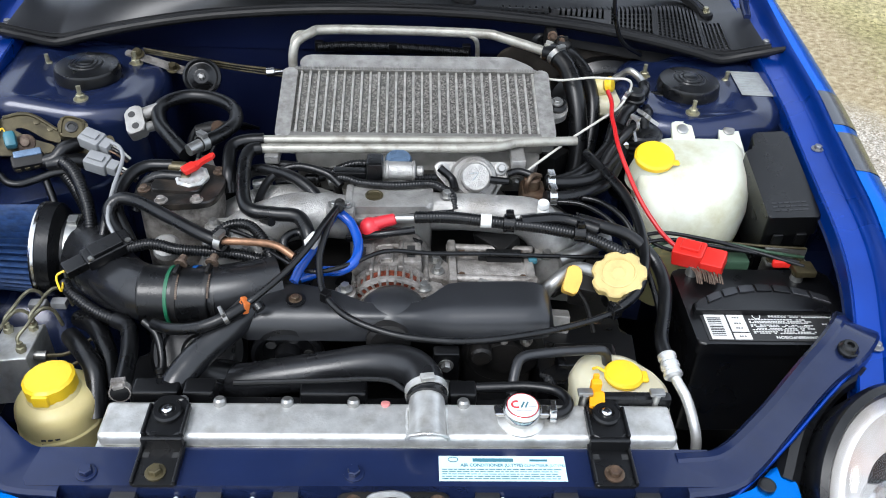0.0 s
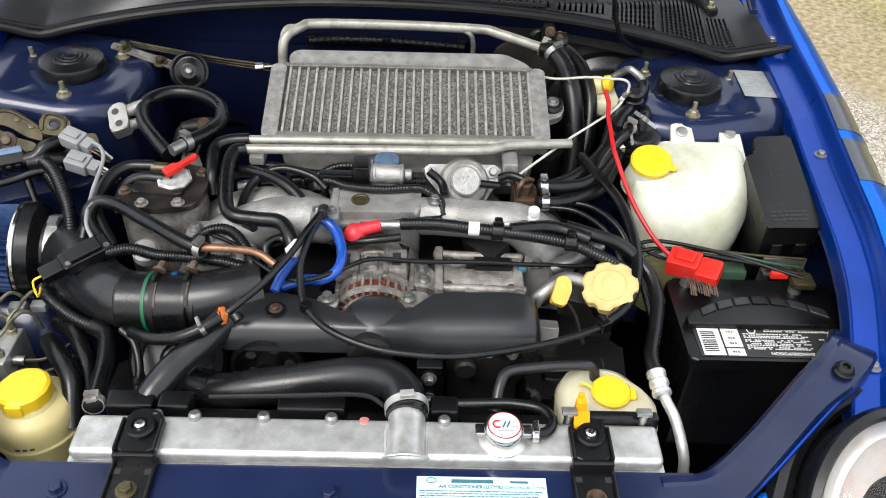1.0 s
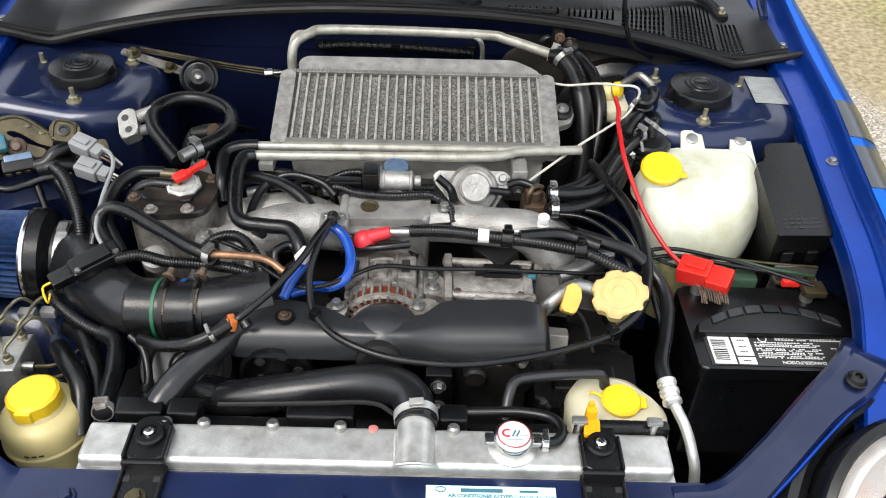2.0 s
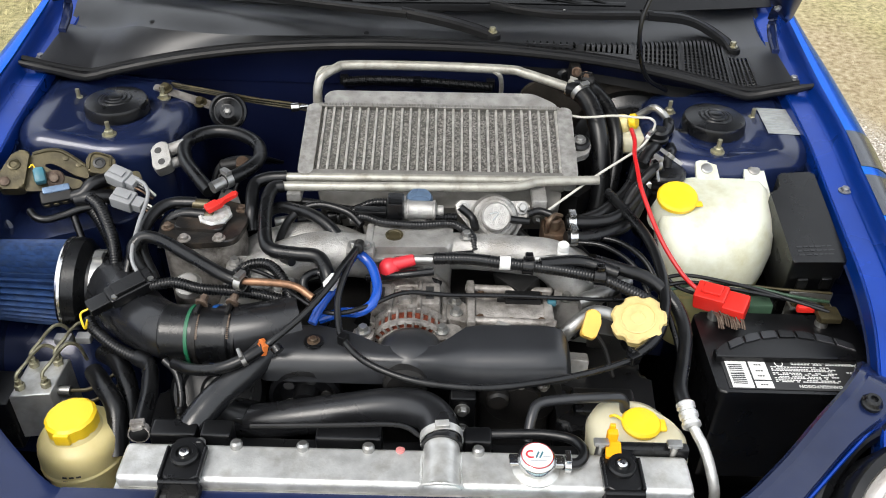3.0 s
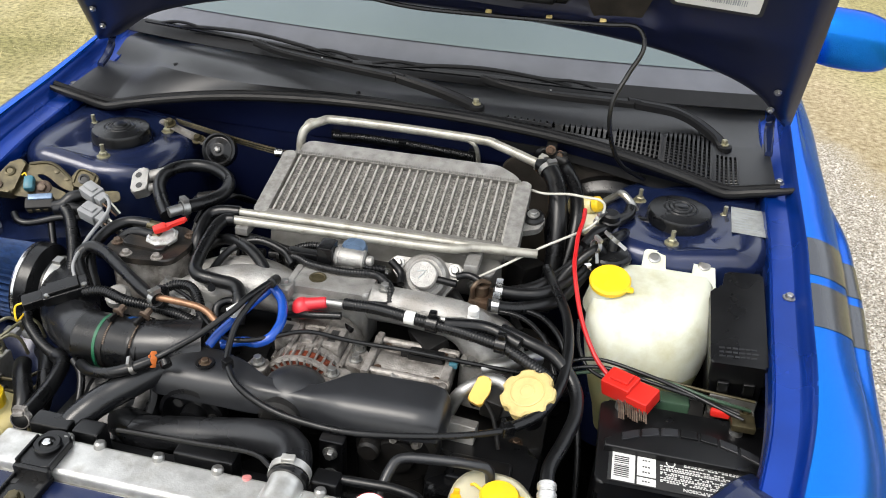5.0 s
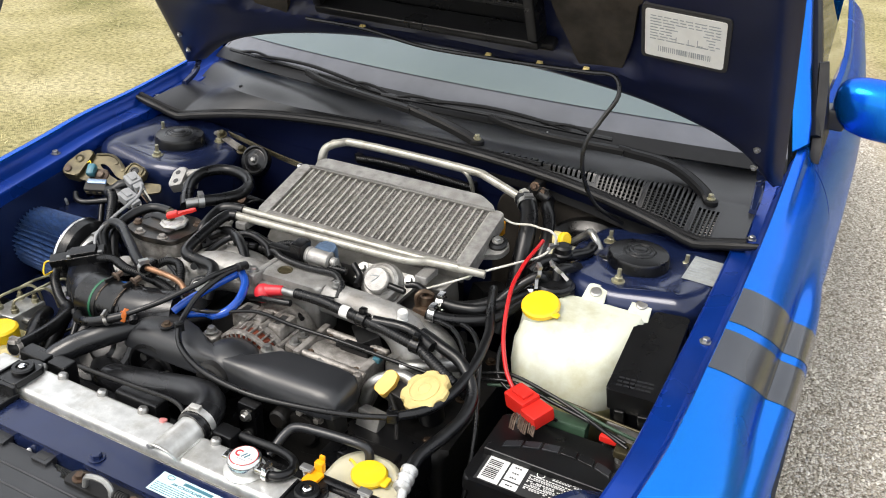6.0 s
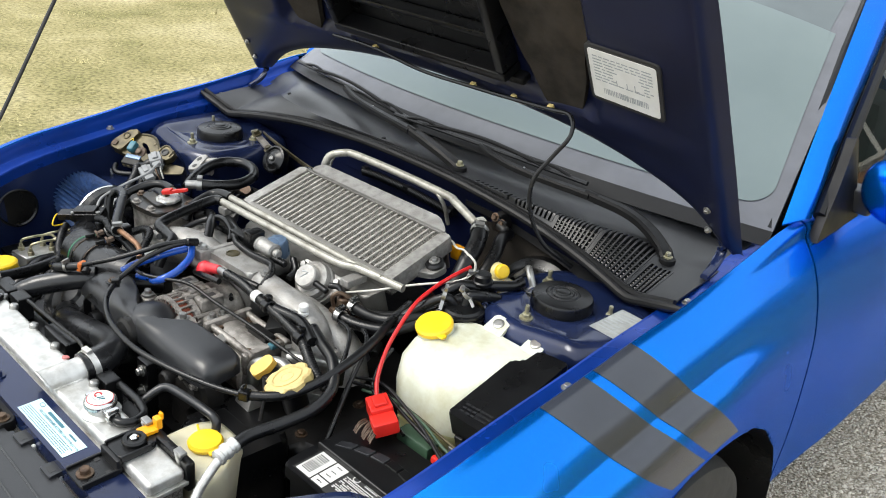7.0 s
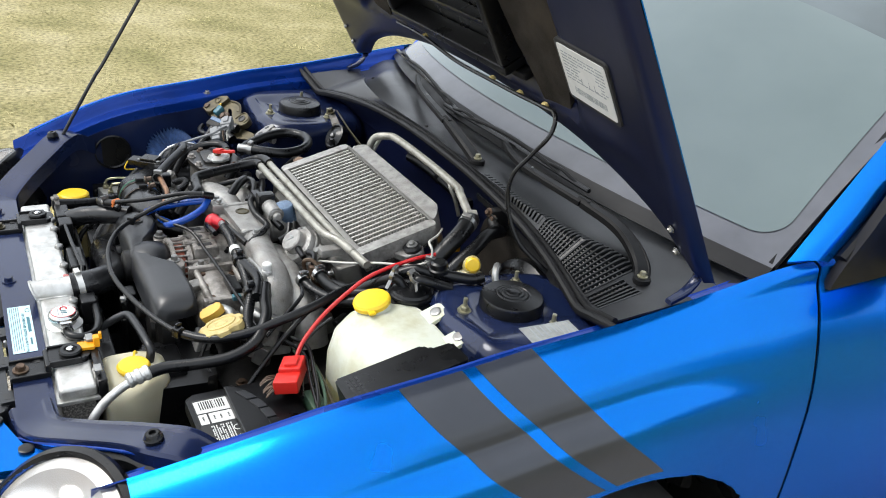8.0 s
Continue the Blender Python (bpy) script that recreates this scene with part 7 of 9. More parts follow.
tube(bm := B(), [m @ Vector((0.044, 0.045, 0.004)), m @ Vector((0.072, 0.046, 0.005)), m @ Vector((0.093, 0.036, 0.005)), m @ Vector((0.120, 0.006, 0.004))], 0.0032, 8)
part("rolled_edge", bm, OLIVE, rb)
for x, y in ((0.092, 0.027), (0.110, 0.011)):
    lathe(bm := B(), [(0.005, 0), (0.005, 0.0015), (0.003, 0.002)], m @ Vector((x, y, 0.004)), m.to_3x3() @ Vector((0, 0, 1)), 14)
    part("rivet", bm, OLIVE, rb)
lathe(bm := B(), [(0.016, 0), (0.014, 0.004), (0.008, 0.006), (0.007, 0.012), (0.003, 0.013)], m @ Vector((0.069, -0.007, 0.003)), m.to_3x3() @ Vector((0, -0.2, 1)), 24)
part("stud", bm, RUSTY, rb, "rusty domed stud")
box(bm := B(), (0.040, -0.016, 0.006), (0.058, 0.012, 0.024), 0.005, m)
part("plug", bm, TEAL, rb, "teal plastic plug")
tube(bm := B(), [m @ Vector((0.045, 0.010, 0.018)), m @ Vector((0.042, 0.018, 0.020)), m @ Vector((0.036, 0.014, 0.018))], 0.0012, 6)
part("wire", bm, YELLOW, rb)
part("relay", box(B(), (0.042, -0.052, -0.006), (0.092, -0.028, 0.016), 0.005, m), DARK, rb)
part("relay_top", box(B(), (0.048, -0.036, 0.014), (0.090, -0.024, 0.0185), 0.003, m), BLUEGREY, rb, "faded blue relay lid")
for k in range(3):
    part("latch", box(B(), (0.046 + 0.014 * k, -0.0535, 0.0), (0.054 + 0.014 * k, -0.0515, 0.010), 0.001, m), OLIVE, rb)
for pts, r in (([(0.090, -0.045, 0.004), (0.108, -0.046, 0.010), (0.124, -0.034, 0.014), (0.150, -0.028, 0.010)], 0.012), ([(0.096, -0.052, 0.004), (0.118, -0.056, 0.012), (0.140, -0.058, 0.010), (0.160, -0.062, 0.006)], 0.013),
               ([(0.022, -0.052, 0.0), (0.030, -0.068, 0.004), (0.046, -0.076, 0.006), (0.070, -0.074, 0.006), (0.100, -0.070, 0.008), (0.140, -0.072, 0.008)], 0.0062), ([(0.085, -0.072, 0.0), (0.087, -0.092, -0.004), (0.090, -0.12, -0.01)], 0.006)):
    tube(b2 := B(), [m @ Vector(p) for p in pts], r, 12)
    part("taped_wire", b2, BLACKPL, rb, "wires wrapped in glossy black tape")
tube(b2 := B(), [m @ Vector((0.112, -0.066, 0.0)), m @ Vector((0.122, -0.090, 0.002)), m @ Vector((0.130, -0.121, 0.0)), m @ Vector((0.136, -0.155, -0.006))], 0.0105, 12, 8, 0.0012)
part("conduit", b2, RUBBER, rb, "black corrugated conduit")
for cx, cy, cz, rz in ((-0.462, 0.460, 0.894, -22), (-0.449, 0.430, 0.872, -14)):
    cn = thing("connector", "grey plastic wiring plug, dusty", "plug", (cx, cy, cz - 0.012), "wiring plugs")
    m = pose(cx, cy, cz, 15, 10, rz)
    bm = B()
    box(bm, (-0.026, -0.014, -0.012), (0.010, 0.014, 0.012), 0.003, m)
    box(bm, (-0.022, -0.006, 0.012), (0.004, 0.006, 0.016), 0.0015, m)
    part("housing", bm, GREYPL, cn)
    box(bm := B(), (0.010, -0.010, -0.009), (0.026, 0.010, 0.009), 0.002, m)
    part("boot", bm, GREYPL, cn)
    for k in range(3):
        tube(b2 := B(), [m @ Vector((0.025, -0.006 + 0.006 * k, 0)), m @ Vector((0.040, -0.006 + 0.005 * k, -0.002)), m @ Vector((0.055, -0.004 + 0.004 * k, -0.014))], 0.0018, 6)
        part("wire", b2, [RUST, RUBBER, GREYWIRE][k], cn)

# ---- expansion valve block, vacuum pump, brake line bracket by the left tower ----
ev = thing("pipe_flange", "small cast aluminium pipe flange block", "pipe fitting", (-0.425, 0.555, 0.85))
m = pose(-0.425, 0.553, 0.878, 25, -15, 20)
bm = B()
prism(bm, rounded([(-0.022, -0.026), (0.010, -0.026), (0.016, 0.026), (-0.014, 0.026)], 0.01), -0.010, 0.012, 0.004, m)
cyl(bm, m @ Vector((0.0, 0.012, 0)), m @ Vector((0.04, 0.014, -0.004)), 0.011, n=18)
cyl(bm, m @ Vector((0.0, -0.014, 0)), m @ Vector((0.035, -0.012, -0.01)), 0.009, n=18)
blk = part("block", bm, CAST, ev)
for y in (-0.013, 0.011):
    lathe(bm := B(), [(0.006, 0), (0.006, 0.0006)], m @ Vector((-0.004, y, 0.012)), m.to_3x3() @ Vector((0, 0, 1)), 16)
    part("port", bm, INK, blk)
hn = thing("purge_valve", "round black plastic valve on the firewall side", "valve", (-0.348, 0.715, 0.85))
bm = B()
lathe(bm, [(0.020, -0.02), (0.033, -0.010), (0.034, 0.010), (0.030, 0.012), (0.026, 0.008), (0.024, 0.008), (0.014, 0.014), (0.012, 0.014)], (-0.348, 0.712, 0.885), (0.05, -0.85, 0.5), 36)
part("body", bm, BLACKPL, hn)
lathe(bm := B(), [(0.007, 0), (0.007, 0.004), (0.004, 0.006)], (-0.347, 0.700, 0.892), (0.05, -0.85, 0.5), 6)
part("nut", bm, STEEL, hn)
bl = thing("brake_line_bracket", "galvanised steel strap carrying thin brake pipes", "bracket", (-0.43, 0.74, 0.87))
bm = B()
m = frame_m((-0.49, 0.745, 0.915), (1, -0.10, -0.28), (0, 1, 0.1))
prism(bm, rounded([(0, -0.008), (0.11, -0.012), (0.115, 0.010), (0, 0.008)], 0.004), -0.002, 0.002, 0.001, m)
part("strap", bm, CASTD, bl)
for k in range(3):
    tube(bm := B(), [(-0.46, 0.755 + .004 * k, 0.918 - .006 * k), (-0.38, 0.748 + .004 * k, 0.908 - .006 * k), (-0.30, 0.745 + .004 * k, 0.896 - .007 * k), (-0.19, 0.742 + .004 * k, 0.885 - .008 * k), (-0.12, 0.75, 0.87 - .008 * k)], 0.0022, 8)
    part("brake_pipe", bm, OLIVE, bl)
for x, y, z in ((-0.468, 0.742, 0.912), (-0.405, 0.733, 0.890)):
    bolt(bm := B(), (x, y, z), (0, -0.4, 1), 0.008, 0.009)
    part("bolt", bm, OLIVE, bl)

# ---- battery ----
bat = thing("battery", "black car battery with a white printed label and red terminal cover", "battery", (0.575, 0.215, 0.575))
bm = B()
box(bm, (0.452, 0.150, 0.575), (0.690, 0.305, 0.760), 0.008)
part("case", bm, BLACKPL, bat)
bm = B()
prism(bm, rounded([(0.446, 0.143), (0.694, 0.143), (0.694, 0.312), (0.446, 0.312)], 0.012), 0.752, 0.774, 0.005)
lid = part("lid", bm, BLACKPL, bat)
bm = B()
arc = [(0.455 + 0.235 * k / 16, 0.206 + 0.052 * math.sin(math.pi * (0.05 + 0.9 * k / 16)) ** 0.8) for k in range(17)]
prism(bm, arc + [(0.690, 0.203), (0.455, 0.203)], 0.772, 0.786, 0.003)
part("raised_lid", bm, BLACKPL, lid)
for k in range(7):
    t0, t1 = 0.08 + 0.12 * k, 0.08 + 0.12 * k + 0.105
    pts = [(0.460 + 0.225 * t, 0.208 + 0.052 * math.sin(math.pi * (0.05 + 0.9 * t)) ** 0.8) for t in (t0, (t0 + t1) / 2, t1)]
    bm = B()
    prism(bm, [(x, y - 0.015) for x, y in pts] + pts[::-1], 0.785, 0.7885, 0.0012)
    part("handle_link", bm, SATIN if k not in (3, 4) else RUBBER, lid)
m = pose(0.575, 0.1775, 0.7745)
bm = B()
plate(bm, -0.112, 0.113, -0.028, 0.030, m, 0.0005)
lab = part("label", bm, INK, lid, "white and black printed battery label")
m1 = pose(0.575, 0.1775, 0.7751)
bm = B()
plate(bm, -0.107, -0.076, -0.026, 0.029, m1)
plate(bm, -0.073, -0.048, -0.010, 0.029, m1)
plate(bm, -0.073, -0.048, -0.026, -0.013, m1)
for y, x0, x1, n in ((0.026, -0.010, 0.100, 22), (0.0225, -0.010, 0.100, 24), (0.0165, -0.042, 0.044, 18), (0.008, 0.066, 0.098, 7), (0.003, 0.070, 0.098, 6), (-0.011, 0.066, 0.108, 9), (-0.017, 0.062, 0.108, 8), (0.0125, -0.042, 0.052, 26), (0.0095, -0.042, 0.050, 24), (0.0045, -0.042, 0.052, 20), (0.0015, -0.042, 0.046, 27), (-0.0025, -0.042, 0.052, 25), (-0.0055, -0.042, 0.040, 18), (-0.0095, -0.042, 0.052, 23), (-0.0125, -0.042, 0.048, 21)):
    w = (x1 - x0) / n
    for k in range(n):
        if random.Random(k * 7 + int(y * 9000)).random() < 0.86:
            plate(bm, x0 + w * k, x0 + w * (k + 0.75), y - 0.0009, y + 0.0009, m1)
lathe(bm, [(0.0065, 0), (0.0065, 0.0003), (0.005, 0.0003)], m1 @ Vector((-0.028, 0.024, 0)), n=16, cap=False)
tagged(part("print_white", bm, LABELW, lab), kind="stuff")
text("DANGER/POISON", 0.0078, m1 @ pose(0.050, -0.0185, 0.0004, 0, 0, 180), LABELW, lab, "warning_words", 0.0001)
rnd = random.Random(5)
m2 = pose(0.575, 0.1775, 0.7759)
bm = B()
for y in range(11):
    plate(bm, -0.104, -0.084, -0.019 + 0.0036 * y, -0.019 + 0.0036 * y + rnd.uniform(0.0006, 0.0022), m2, 0.0003)
for y in (0.018, 0.006, -0.004, -0.021):
    for x in (-0.066, -0.0625, -0.0585):
        plate(bm, x, x + 0.0025, y, y + 0.0022, m2, 0.0003)
tagged(part("print_black", bm, INK, lab), kind="stuff")
# terminals
bm = B()
m = pose(0.480, 0.308, 0.801, 10, -6, -30) @ Matrix.Scale(0.88, 4)
box(bm, (-0.040, -0.020, -0.014), (0.014, 0.022, 0.020), 0.004, m)
box(bm, (0.010, -0.024, -0.014), (0.050, 0.022, 0.012), 0.004, m)
box(bm, (-0.028, -0.010, 0.018), (0.006, 0.014, 0.026), 0.003, m)
part("terminal_cover", bm, RED, bat, "bright red plastic terminal cover")
bm = B()
rnd = random.Random(8)
for k in range(13):
    x, y = 0.468 + 0.004 * k * 0.8, 0.274 + rnd.uniform(-.006, .006)
    tube(bm, [(x, y + 0.016, 0.796), (x + .002, y, 0.795 + rnd.uniform(0, .004)), (x + .004, y - 0.012, 0.789)], 0.0014, 6, 3)
part("frayed_strands", bm, RUSTY, bat, "frayed corroded cable strands")
bm = B()
lathe(bm, [(0.010, 0), (0.009, 0.016)], (0.640, 0.290, 0.784), n=20)
box(bm, (0.628, 0.275, 0.788), (0.662, 0.305, 0.800), 0.003)
part("terminal_clamp", bm, OLIVE, bat, "corroded brass terminal clamp")
for x, y in ((0.476, 0.300), (0.640, 0.290)):
    cyl(bm := B(), (x, y, 0.773), (x, y, 0.792), 0.010, 0.009, n=20)
    part("terminal_post", bm, STEEL, bat)
bm = B()
box(bm, (0.600, 0.296, 0.790), (0.628, 0.306, 0.802), 0.003, None)
part("cable_sleeve", bm, RED, bat)

# ---- washer bottle ----
wb = thing("washer_tank", "translucent white plastic washer tank with a yellow cap", "washer tank", (0.50, 0.46, 0.60))
bm = B()
secs = [(0.60, 0.445, 0.560, 0.415, 0.520), (0.66, 0.436, 0.575, 0.395, 0.530), (0.71, 0.424, 0.592, 0.380, 0.540), (0.76, 0.412, 0.602, 0.380, 0.548), (0.80, 0.404, 0.608, 0.384, 0.551), (0.835, 0.402, 0.608, 0.395, 0.552),
        (0.858, 0.408, 0.604, 0.412, 0.550), (0.872, 0.420, 0.598, 0.438, 0.546), (0.878, 0.440, 0.588, 0.465, 0.540)]
rows = []
for z, x0, x1, y0, y1 in secs:
    pl = rounded([(x0, y0 + 0.03), (x0 + 0.03, y0), (x1 - 0.05, y0 + 0.004), (x1, y0 + 0.055), (x1, y1), (x0 + 0.02, y1)], 0.035, 6)
    rows.append([bm.verts.new((x, y, z)) for x, y in pl])
n = len(rows[0])
for r, q in zip(rows, rows[1:]):
    for i in range(n):
        bm.faces.new((r[i], r[(i + 1) % n], q[(i + 1) % n], q[i]))
bm.faces.new(rows[0][::-1])
bm.faces.new(rows[-1])
low = bm.copy()
bmesh.ops.delete(bm, geom=[f for f in bm.faces if f.calc_center_median().z < 0.735], context="FACES")
bmesh.ops.delete(low, geom=[f for f in low.faces if f.calc_center_median().z >= 0.735], context="FACES")
body = part("bottle", bm, TANK, wb, sharp=70)
part("fluid_base", low, FLUID, wb, "yellowed base of the tank")
for x0, x1 in ((0.484, 0.520), (0.566, 0.600)):
    bm = B()
    m = frame_m(((x0 + x1) / 2, 0.53, 0.872), (1, 0, 0), (0, 0.9, 0.42))
    w = (x1 - x0) / 2
    prism(bm, rounded([(-w * 1.25, -0.03), (w * 1.25, -0.03), (w * 0.95, 0.045), (-w * 0.95, 0.045)], 0.006), -0.003, 0.004, 0.002, m)
    ear = part("ear", bm, TANK, wb)
    lathe(b2 := B(), [(0.010, 0), (0.010, 0.002), (0.0075, 0.003), (0.006, 0.003)], m @ Vector((0, 0.028, 0.004)), m.to_3x3() @ Vector((0, 0, 1)), 20)
    part("screw", b2, STEEL, ear)
bm = B()
lathe(bm, [(0.040, -0.05), (0.033, -0.02), (0.030, 0.0)], (0.434, 0.468, 0.880), (-0.05, -0.25, 1), 32)
part("neck", bm, TANK, wb)
bm = B()
lathe(bm, [(0.029, 0), (0.0325, 0.002), (0.033, 0.009), (0.030, 0.013), (0.012, 0.0145)], (0.434, 0.467, 0.879), (-0.05, -0.25, 1), 40)
box(bm, (0.452, 0.445, 0.880), (0.472, 0.458, 0.886), 0.003)
part("cap", bm, YELLOW, wb, "bright yellow snap cap")
bm = B()
for k, (x, w) in enumerate(((0.452, 0.012), (0.474, 0.010), (0.446, 0.022))):
    box(bm, (x, 0.3815 - 0.0008, 0.752 - 0.010 * (k // 2)), (x + w, 0.3825, 0.757 - 0.010 * (k // 2)), 0)
part("moulded_mark", bm, CREAM, wb)

# ---- fuse box ----
fb = thing("fuse_box", "matt black plastic fuse box with a stepped lid", "fuse box", (0.63, 0.43, 0.72))
m = frame_m((0.590, 0.338, 0.852), (1, -0.02, 0.10), (0.02, 1, 0.22))
bm = B()
prism(bm, rounded([(0.0, 0.0), (0.080, -0.004), (0.080, 0.192), (0.022, 0.192), (0.018, 0.155), (0.0, 0.150)], 0.005), -0.035, 0.006, 0.004, m)
lid = part("lid", bm, BLACKPL, fb)
bm = B()
prism(bm, rounded([(0.003, 0.004), (0.077, 0.0), (0.077, 0.188), (0.003, 0.188)], 0.005), -0.13, -0.034, 0.002, m)
part("base", bm, BLACKPL, fb)
for x in (0.022, 0.058):
    box(bm := B(), (x - 0.008, -0.008, -0.055), (x + 0.008, -0.002, -0.030), 0.002, m)
    part("latch", bm, BLACKPL, fb)
bm = B()
rnd = random.Random(6)
for k in range(3):
    x = 0.012
    while x < 0.062:
        w = rnd.uniform(0.004, 0.010)
        plate(bm, x, x + w, 0.012 + 0.008 * k, 0.0155 + 0.008 * k, m @ pose(0, 0, 0.006), 0.0005)
        x += w + 0.002
part("moulded_mark", bm, COWLM, lid)
# bracket and wires between battery and fuse box
bk = thing("ground_bracket", "small bare steel bracket with wire lugs", "bracket", (0.62, 0.33, 0.78))
box(bm := B(), (0.600, 0.318, 0.776), (0.668, 0.338, 0.782), 0.002)
box(bm, (0.600, 0.334, 0.740), (0.668, 0.339, 0.800), 0.002)
part("plate", bm, STEEL, bk)
for x in (0.612, 0.655):
    bolt(bm := B(), (x, 0.328, 0.782), r=0.006)
    part("bolt", bm, OLIVE, bk)
m = pose(0.612, 0.318, 0.765)
box(bm := B(), (0.505, 0.318, 0.72), (0.575, 0.345, 0.785), 0.005)
solo("relay_box", bm, GREENPL, "dull green plastic relay box beside the battery", "relay")

# strut tower sticker
m = pose(0.659, 0.684, 0.9129, 0, 0, -3)
bm = B()
plate(bm, -0.030, 0.032, -0.048, 0.048, m, 0.0005)
tower_label = solo("paint_sticker", bm, STICKER, "worn grey data sticker on the strut tower", "sticker")
bm = B()
rnd = random.Random(12)
for k in range(8):
    plate(bm, -0.026, -0.026 + rnd.uniform(0.02, 0.05), 0.038 - 0.010 * k, 0.041 - 0.010 * k, pose(0.659, 0.684, 0.9135, 0, 0, -3), 0.0003)
o = part("printing", bm, GREYINK, tower_label)

# ---- coolant overflow tank ----
ct = thing("overflow_tank", "yellowed white coolant overflow tank with a stained yellow cap", "reservoir", (0.33, 0.09, 0.55))
bm = B()
secs = [(0.52, 0.27, 0.375, 0.045, 0.125), (0.60, 0.265, 0.385, 0.040, 0.135), (0.68, 0.262, 0.392, 0.036, 0.142), (0.735, 0.258, 0.396, 0.036, 0.146), (0.752, 0.262, 0.392, 0.042, 0.142), (0.760, 0.275, 0.38, 0.055, 0.130)]
rows = []
for z, x0, x1, y0, y1 in secs:
    pl = rounded([(x0, y0), (x1 - 0.01, y0), (x1, y0 + 0.04), (x1 - 0.045, y1), (x0 + 0.02, y1), (x0, y1 - 0.03)], 0.025, 6)
    rows.append([bm.verts.new((x, y, z)) for x, y in pl])
n = len(rows[0])
for r, q in zip(rows, rows[1:]):
    for i in range(n):
        bm.faces.new((r[i], r[(i + 1) % n], q[(i + 1) % n], q[i]))
bm.faces.new(rows[0][::-1])
bm.faces.new(rows[-1])
part("bottle", bm, OFFWHITE, ct, sharp=70)
bm = B()
lathe(bm, [(0.022, -0.012), (0.022, 0), (0.026, 0.001), (0.027, 0.006), (0.024, 0.010), (0.010, 0.011)], (0.328, 0.088, 0.762), n=32)
box(bm, (0.345, 0.076, 0.763), (0.362, 0.096, 0.769), 0.003)
part("cap", bm, YELLOW, ct, "stained yellow cap")
tube(bm := B(), [(0.303, 0.093, 0.768), (0.293, 0.096, 0.772), (0.288, 0.100, 0.766)], 0.0022, 6)
part("tether", bm, YELLOW, ct)
bm = B()
box(bm, (0.258, 0.026, 0.735), (0.378, 0.042, 0.786), 0.005)
part("fan_clip", bm, BLACKPL, ct)
for x in (0.262, 0.356):
    cyl(bm := B(), (x, 0.030, 0.772), (x, 0.026, 0.796), 0.005, n=12)
    box(bm, (x - 0.010, 0.024, 0.792), (x + 0.010, 0.036, 0.798), 0.002)
    part("screw", bm, STEEL, ct)
bm = B()
prism(bm, rounded([(0.265, 0.010), (0.285, 0.008), (0.288, 0.035), (0.269, 0.037)], 0.003), 0.787, 0.792, 0.001)
box(bm, (0.270, 0.034, 0.787), (0.284, 0.044, 0.806), 0.002)
box(bm, (0.273, 0.043, 0.800), (0.281, 0.048, 0.812), 0.0015)
solo("plastic_clip", bm, AMBERPL, "orange-yellow plastic clip beside the radiator mount", "clip")

# ---- oil filler and dipstick ----
of = thing("oil_filler", "faded yellow scalloped oil filler cap on its tube", "oil cap", (0.34, 0.23, 0.75))
tube(bm := B(), [(0.225, 0.245, 0.75), (0.245, 0.238, 0.80), (0.285, 0.262, 0.812), (0.335, 0.25, 0.80)], 0.0105, 14)
part("tube", bm, STEEL, of)
cyl(bm := B(), (0.346, 0.248, 0.765), (0.342, 0.236, 0.815), 0.021, n=24)
part("neck", bm, BLACKPL, of)
bm = B()
lathe(bm, [(0.033, -0.002), (0.0375, 0.001), (0.0380, 0.014), (0.0345, 0.017)], (0.343, 0.236, 0.814), (-0.30, -0.30, 1), 112, 7, 0.06)
lathe(bm, [(0.026, 0.015), (0.026, 0.0185), (0.024, 0.019), (0.0225, 0.0165), (0.005, 0.0165)], (0.343, 0.236, 0.814), (-0.30, -0.30, 1), 40)
lathe(bm, [(0.012, 0.016), (0.012, 0.0175), (0.010, 0.0178), (0.009, 0.0168)], (0.343, 0.236, 0.814), (-0.30, -0.30, 1), 32)
part("cap", bm, PALEYEL, of)
ds = thing("dipstick", "yellow plastic dipstick handle", "dipstick", (0.27, 0.235, 0.75))
m = pose(0.272, 0.234, 0.812, 35, 10, -10)
bm = B()
prism(bm, rounded([(-0.012, -0.020), (0.010, -0.022), (0.014, 0.004), (0.008, 0.022), (-0.010, 0.020)], 0.005), -0.006, 0.008, 0.003, m)
part("handle", bm, DIPYEL, ds)
tube(bm := B(), [(0.275, 0.23, 0.805), (0.295, 0.22, 0.78), (0.31, 0.20, 0.74)], 0.0035, 8)
part("rod", bm, DARK, ds)

# ---- fuel regulator and clutch cylinder, hoses' fittings ----
fr = thing("fuel_regulator", "dull brown steel regulator bracket with clamps", "regulator", (0.24, 0.44, 0.80))
bm = B()
box(bm, (0.215, 0.415, 0.80), (0.255, 0.465, 0.838), 0.006)
cyl(bm, (0.232, 0.44, 0.83), (0.232, 0.44, 0.858), 0.014, n=20, ch=0.003)
part("body", bm, RUST, fr)
tube(bm := B(), [(0.222, 0.425, 0.835), (0.222, 0.420, 0.860), (0.232, 0.43, 0.868), (0.245, 0.44, 0.86)], 0.004, 8)
part("loop", bm, RUST, fr)
for x, y, z in ((0.262, 0.437, 0.850), (0.262, 0.406, 0.843), (0.395, 0.525, 0.872)):
    clamp(bm := B(), (x, y, z), (1, 0.05, 0), 0.0125, 0.012)
    part("hose_clamp", bm, CHROME, fr)
mc = thing("brake_reservoir", "yellowed fluid reservoir with a yellow cap by the firewall", "reservoir", (0.40, 0.70, 0.82))
lathe(bm := B(), [(0.012, -0.028), (0.018, -0.025), (0.0190, 0.0), (0.017, 0.014), (0.013, 0.020)], (0.374, 0.697, 0.890), (0.8, -0.4, 0.36), 28)
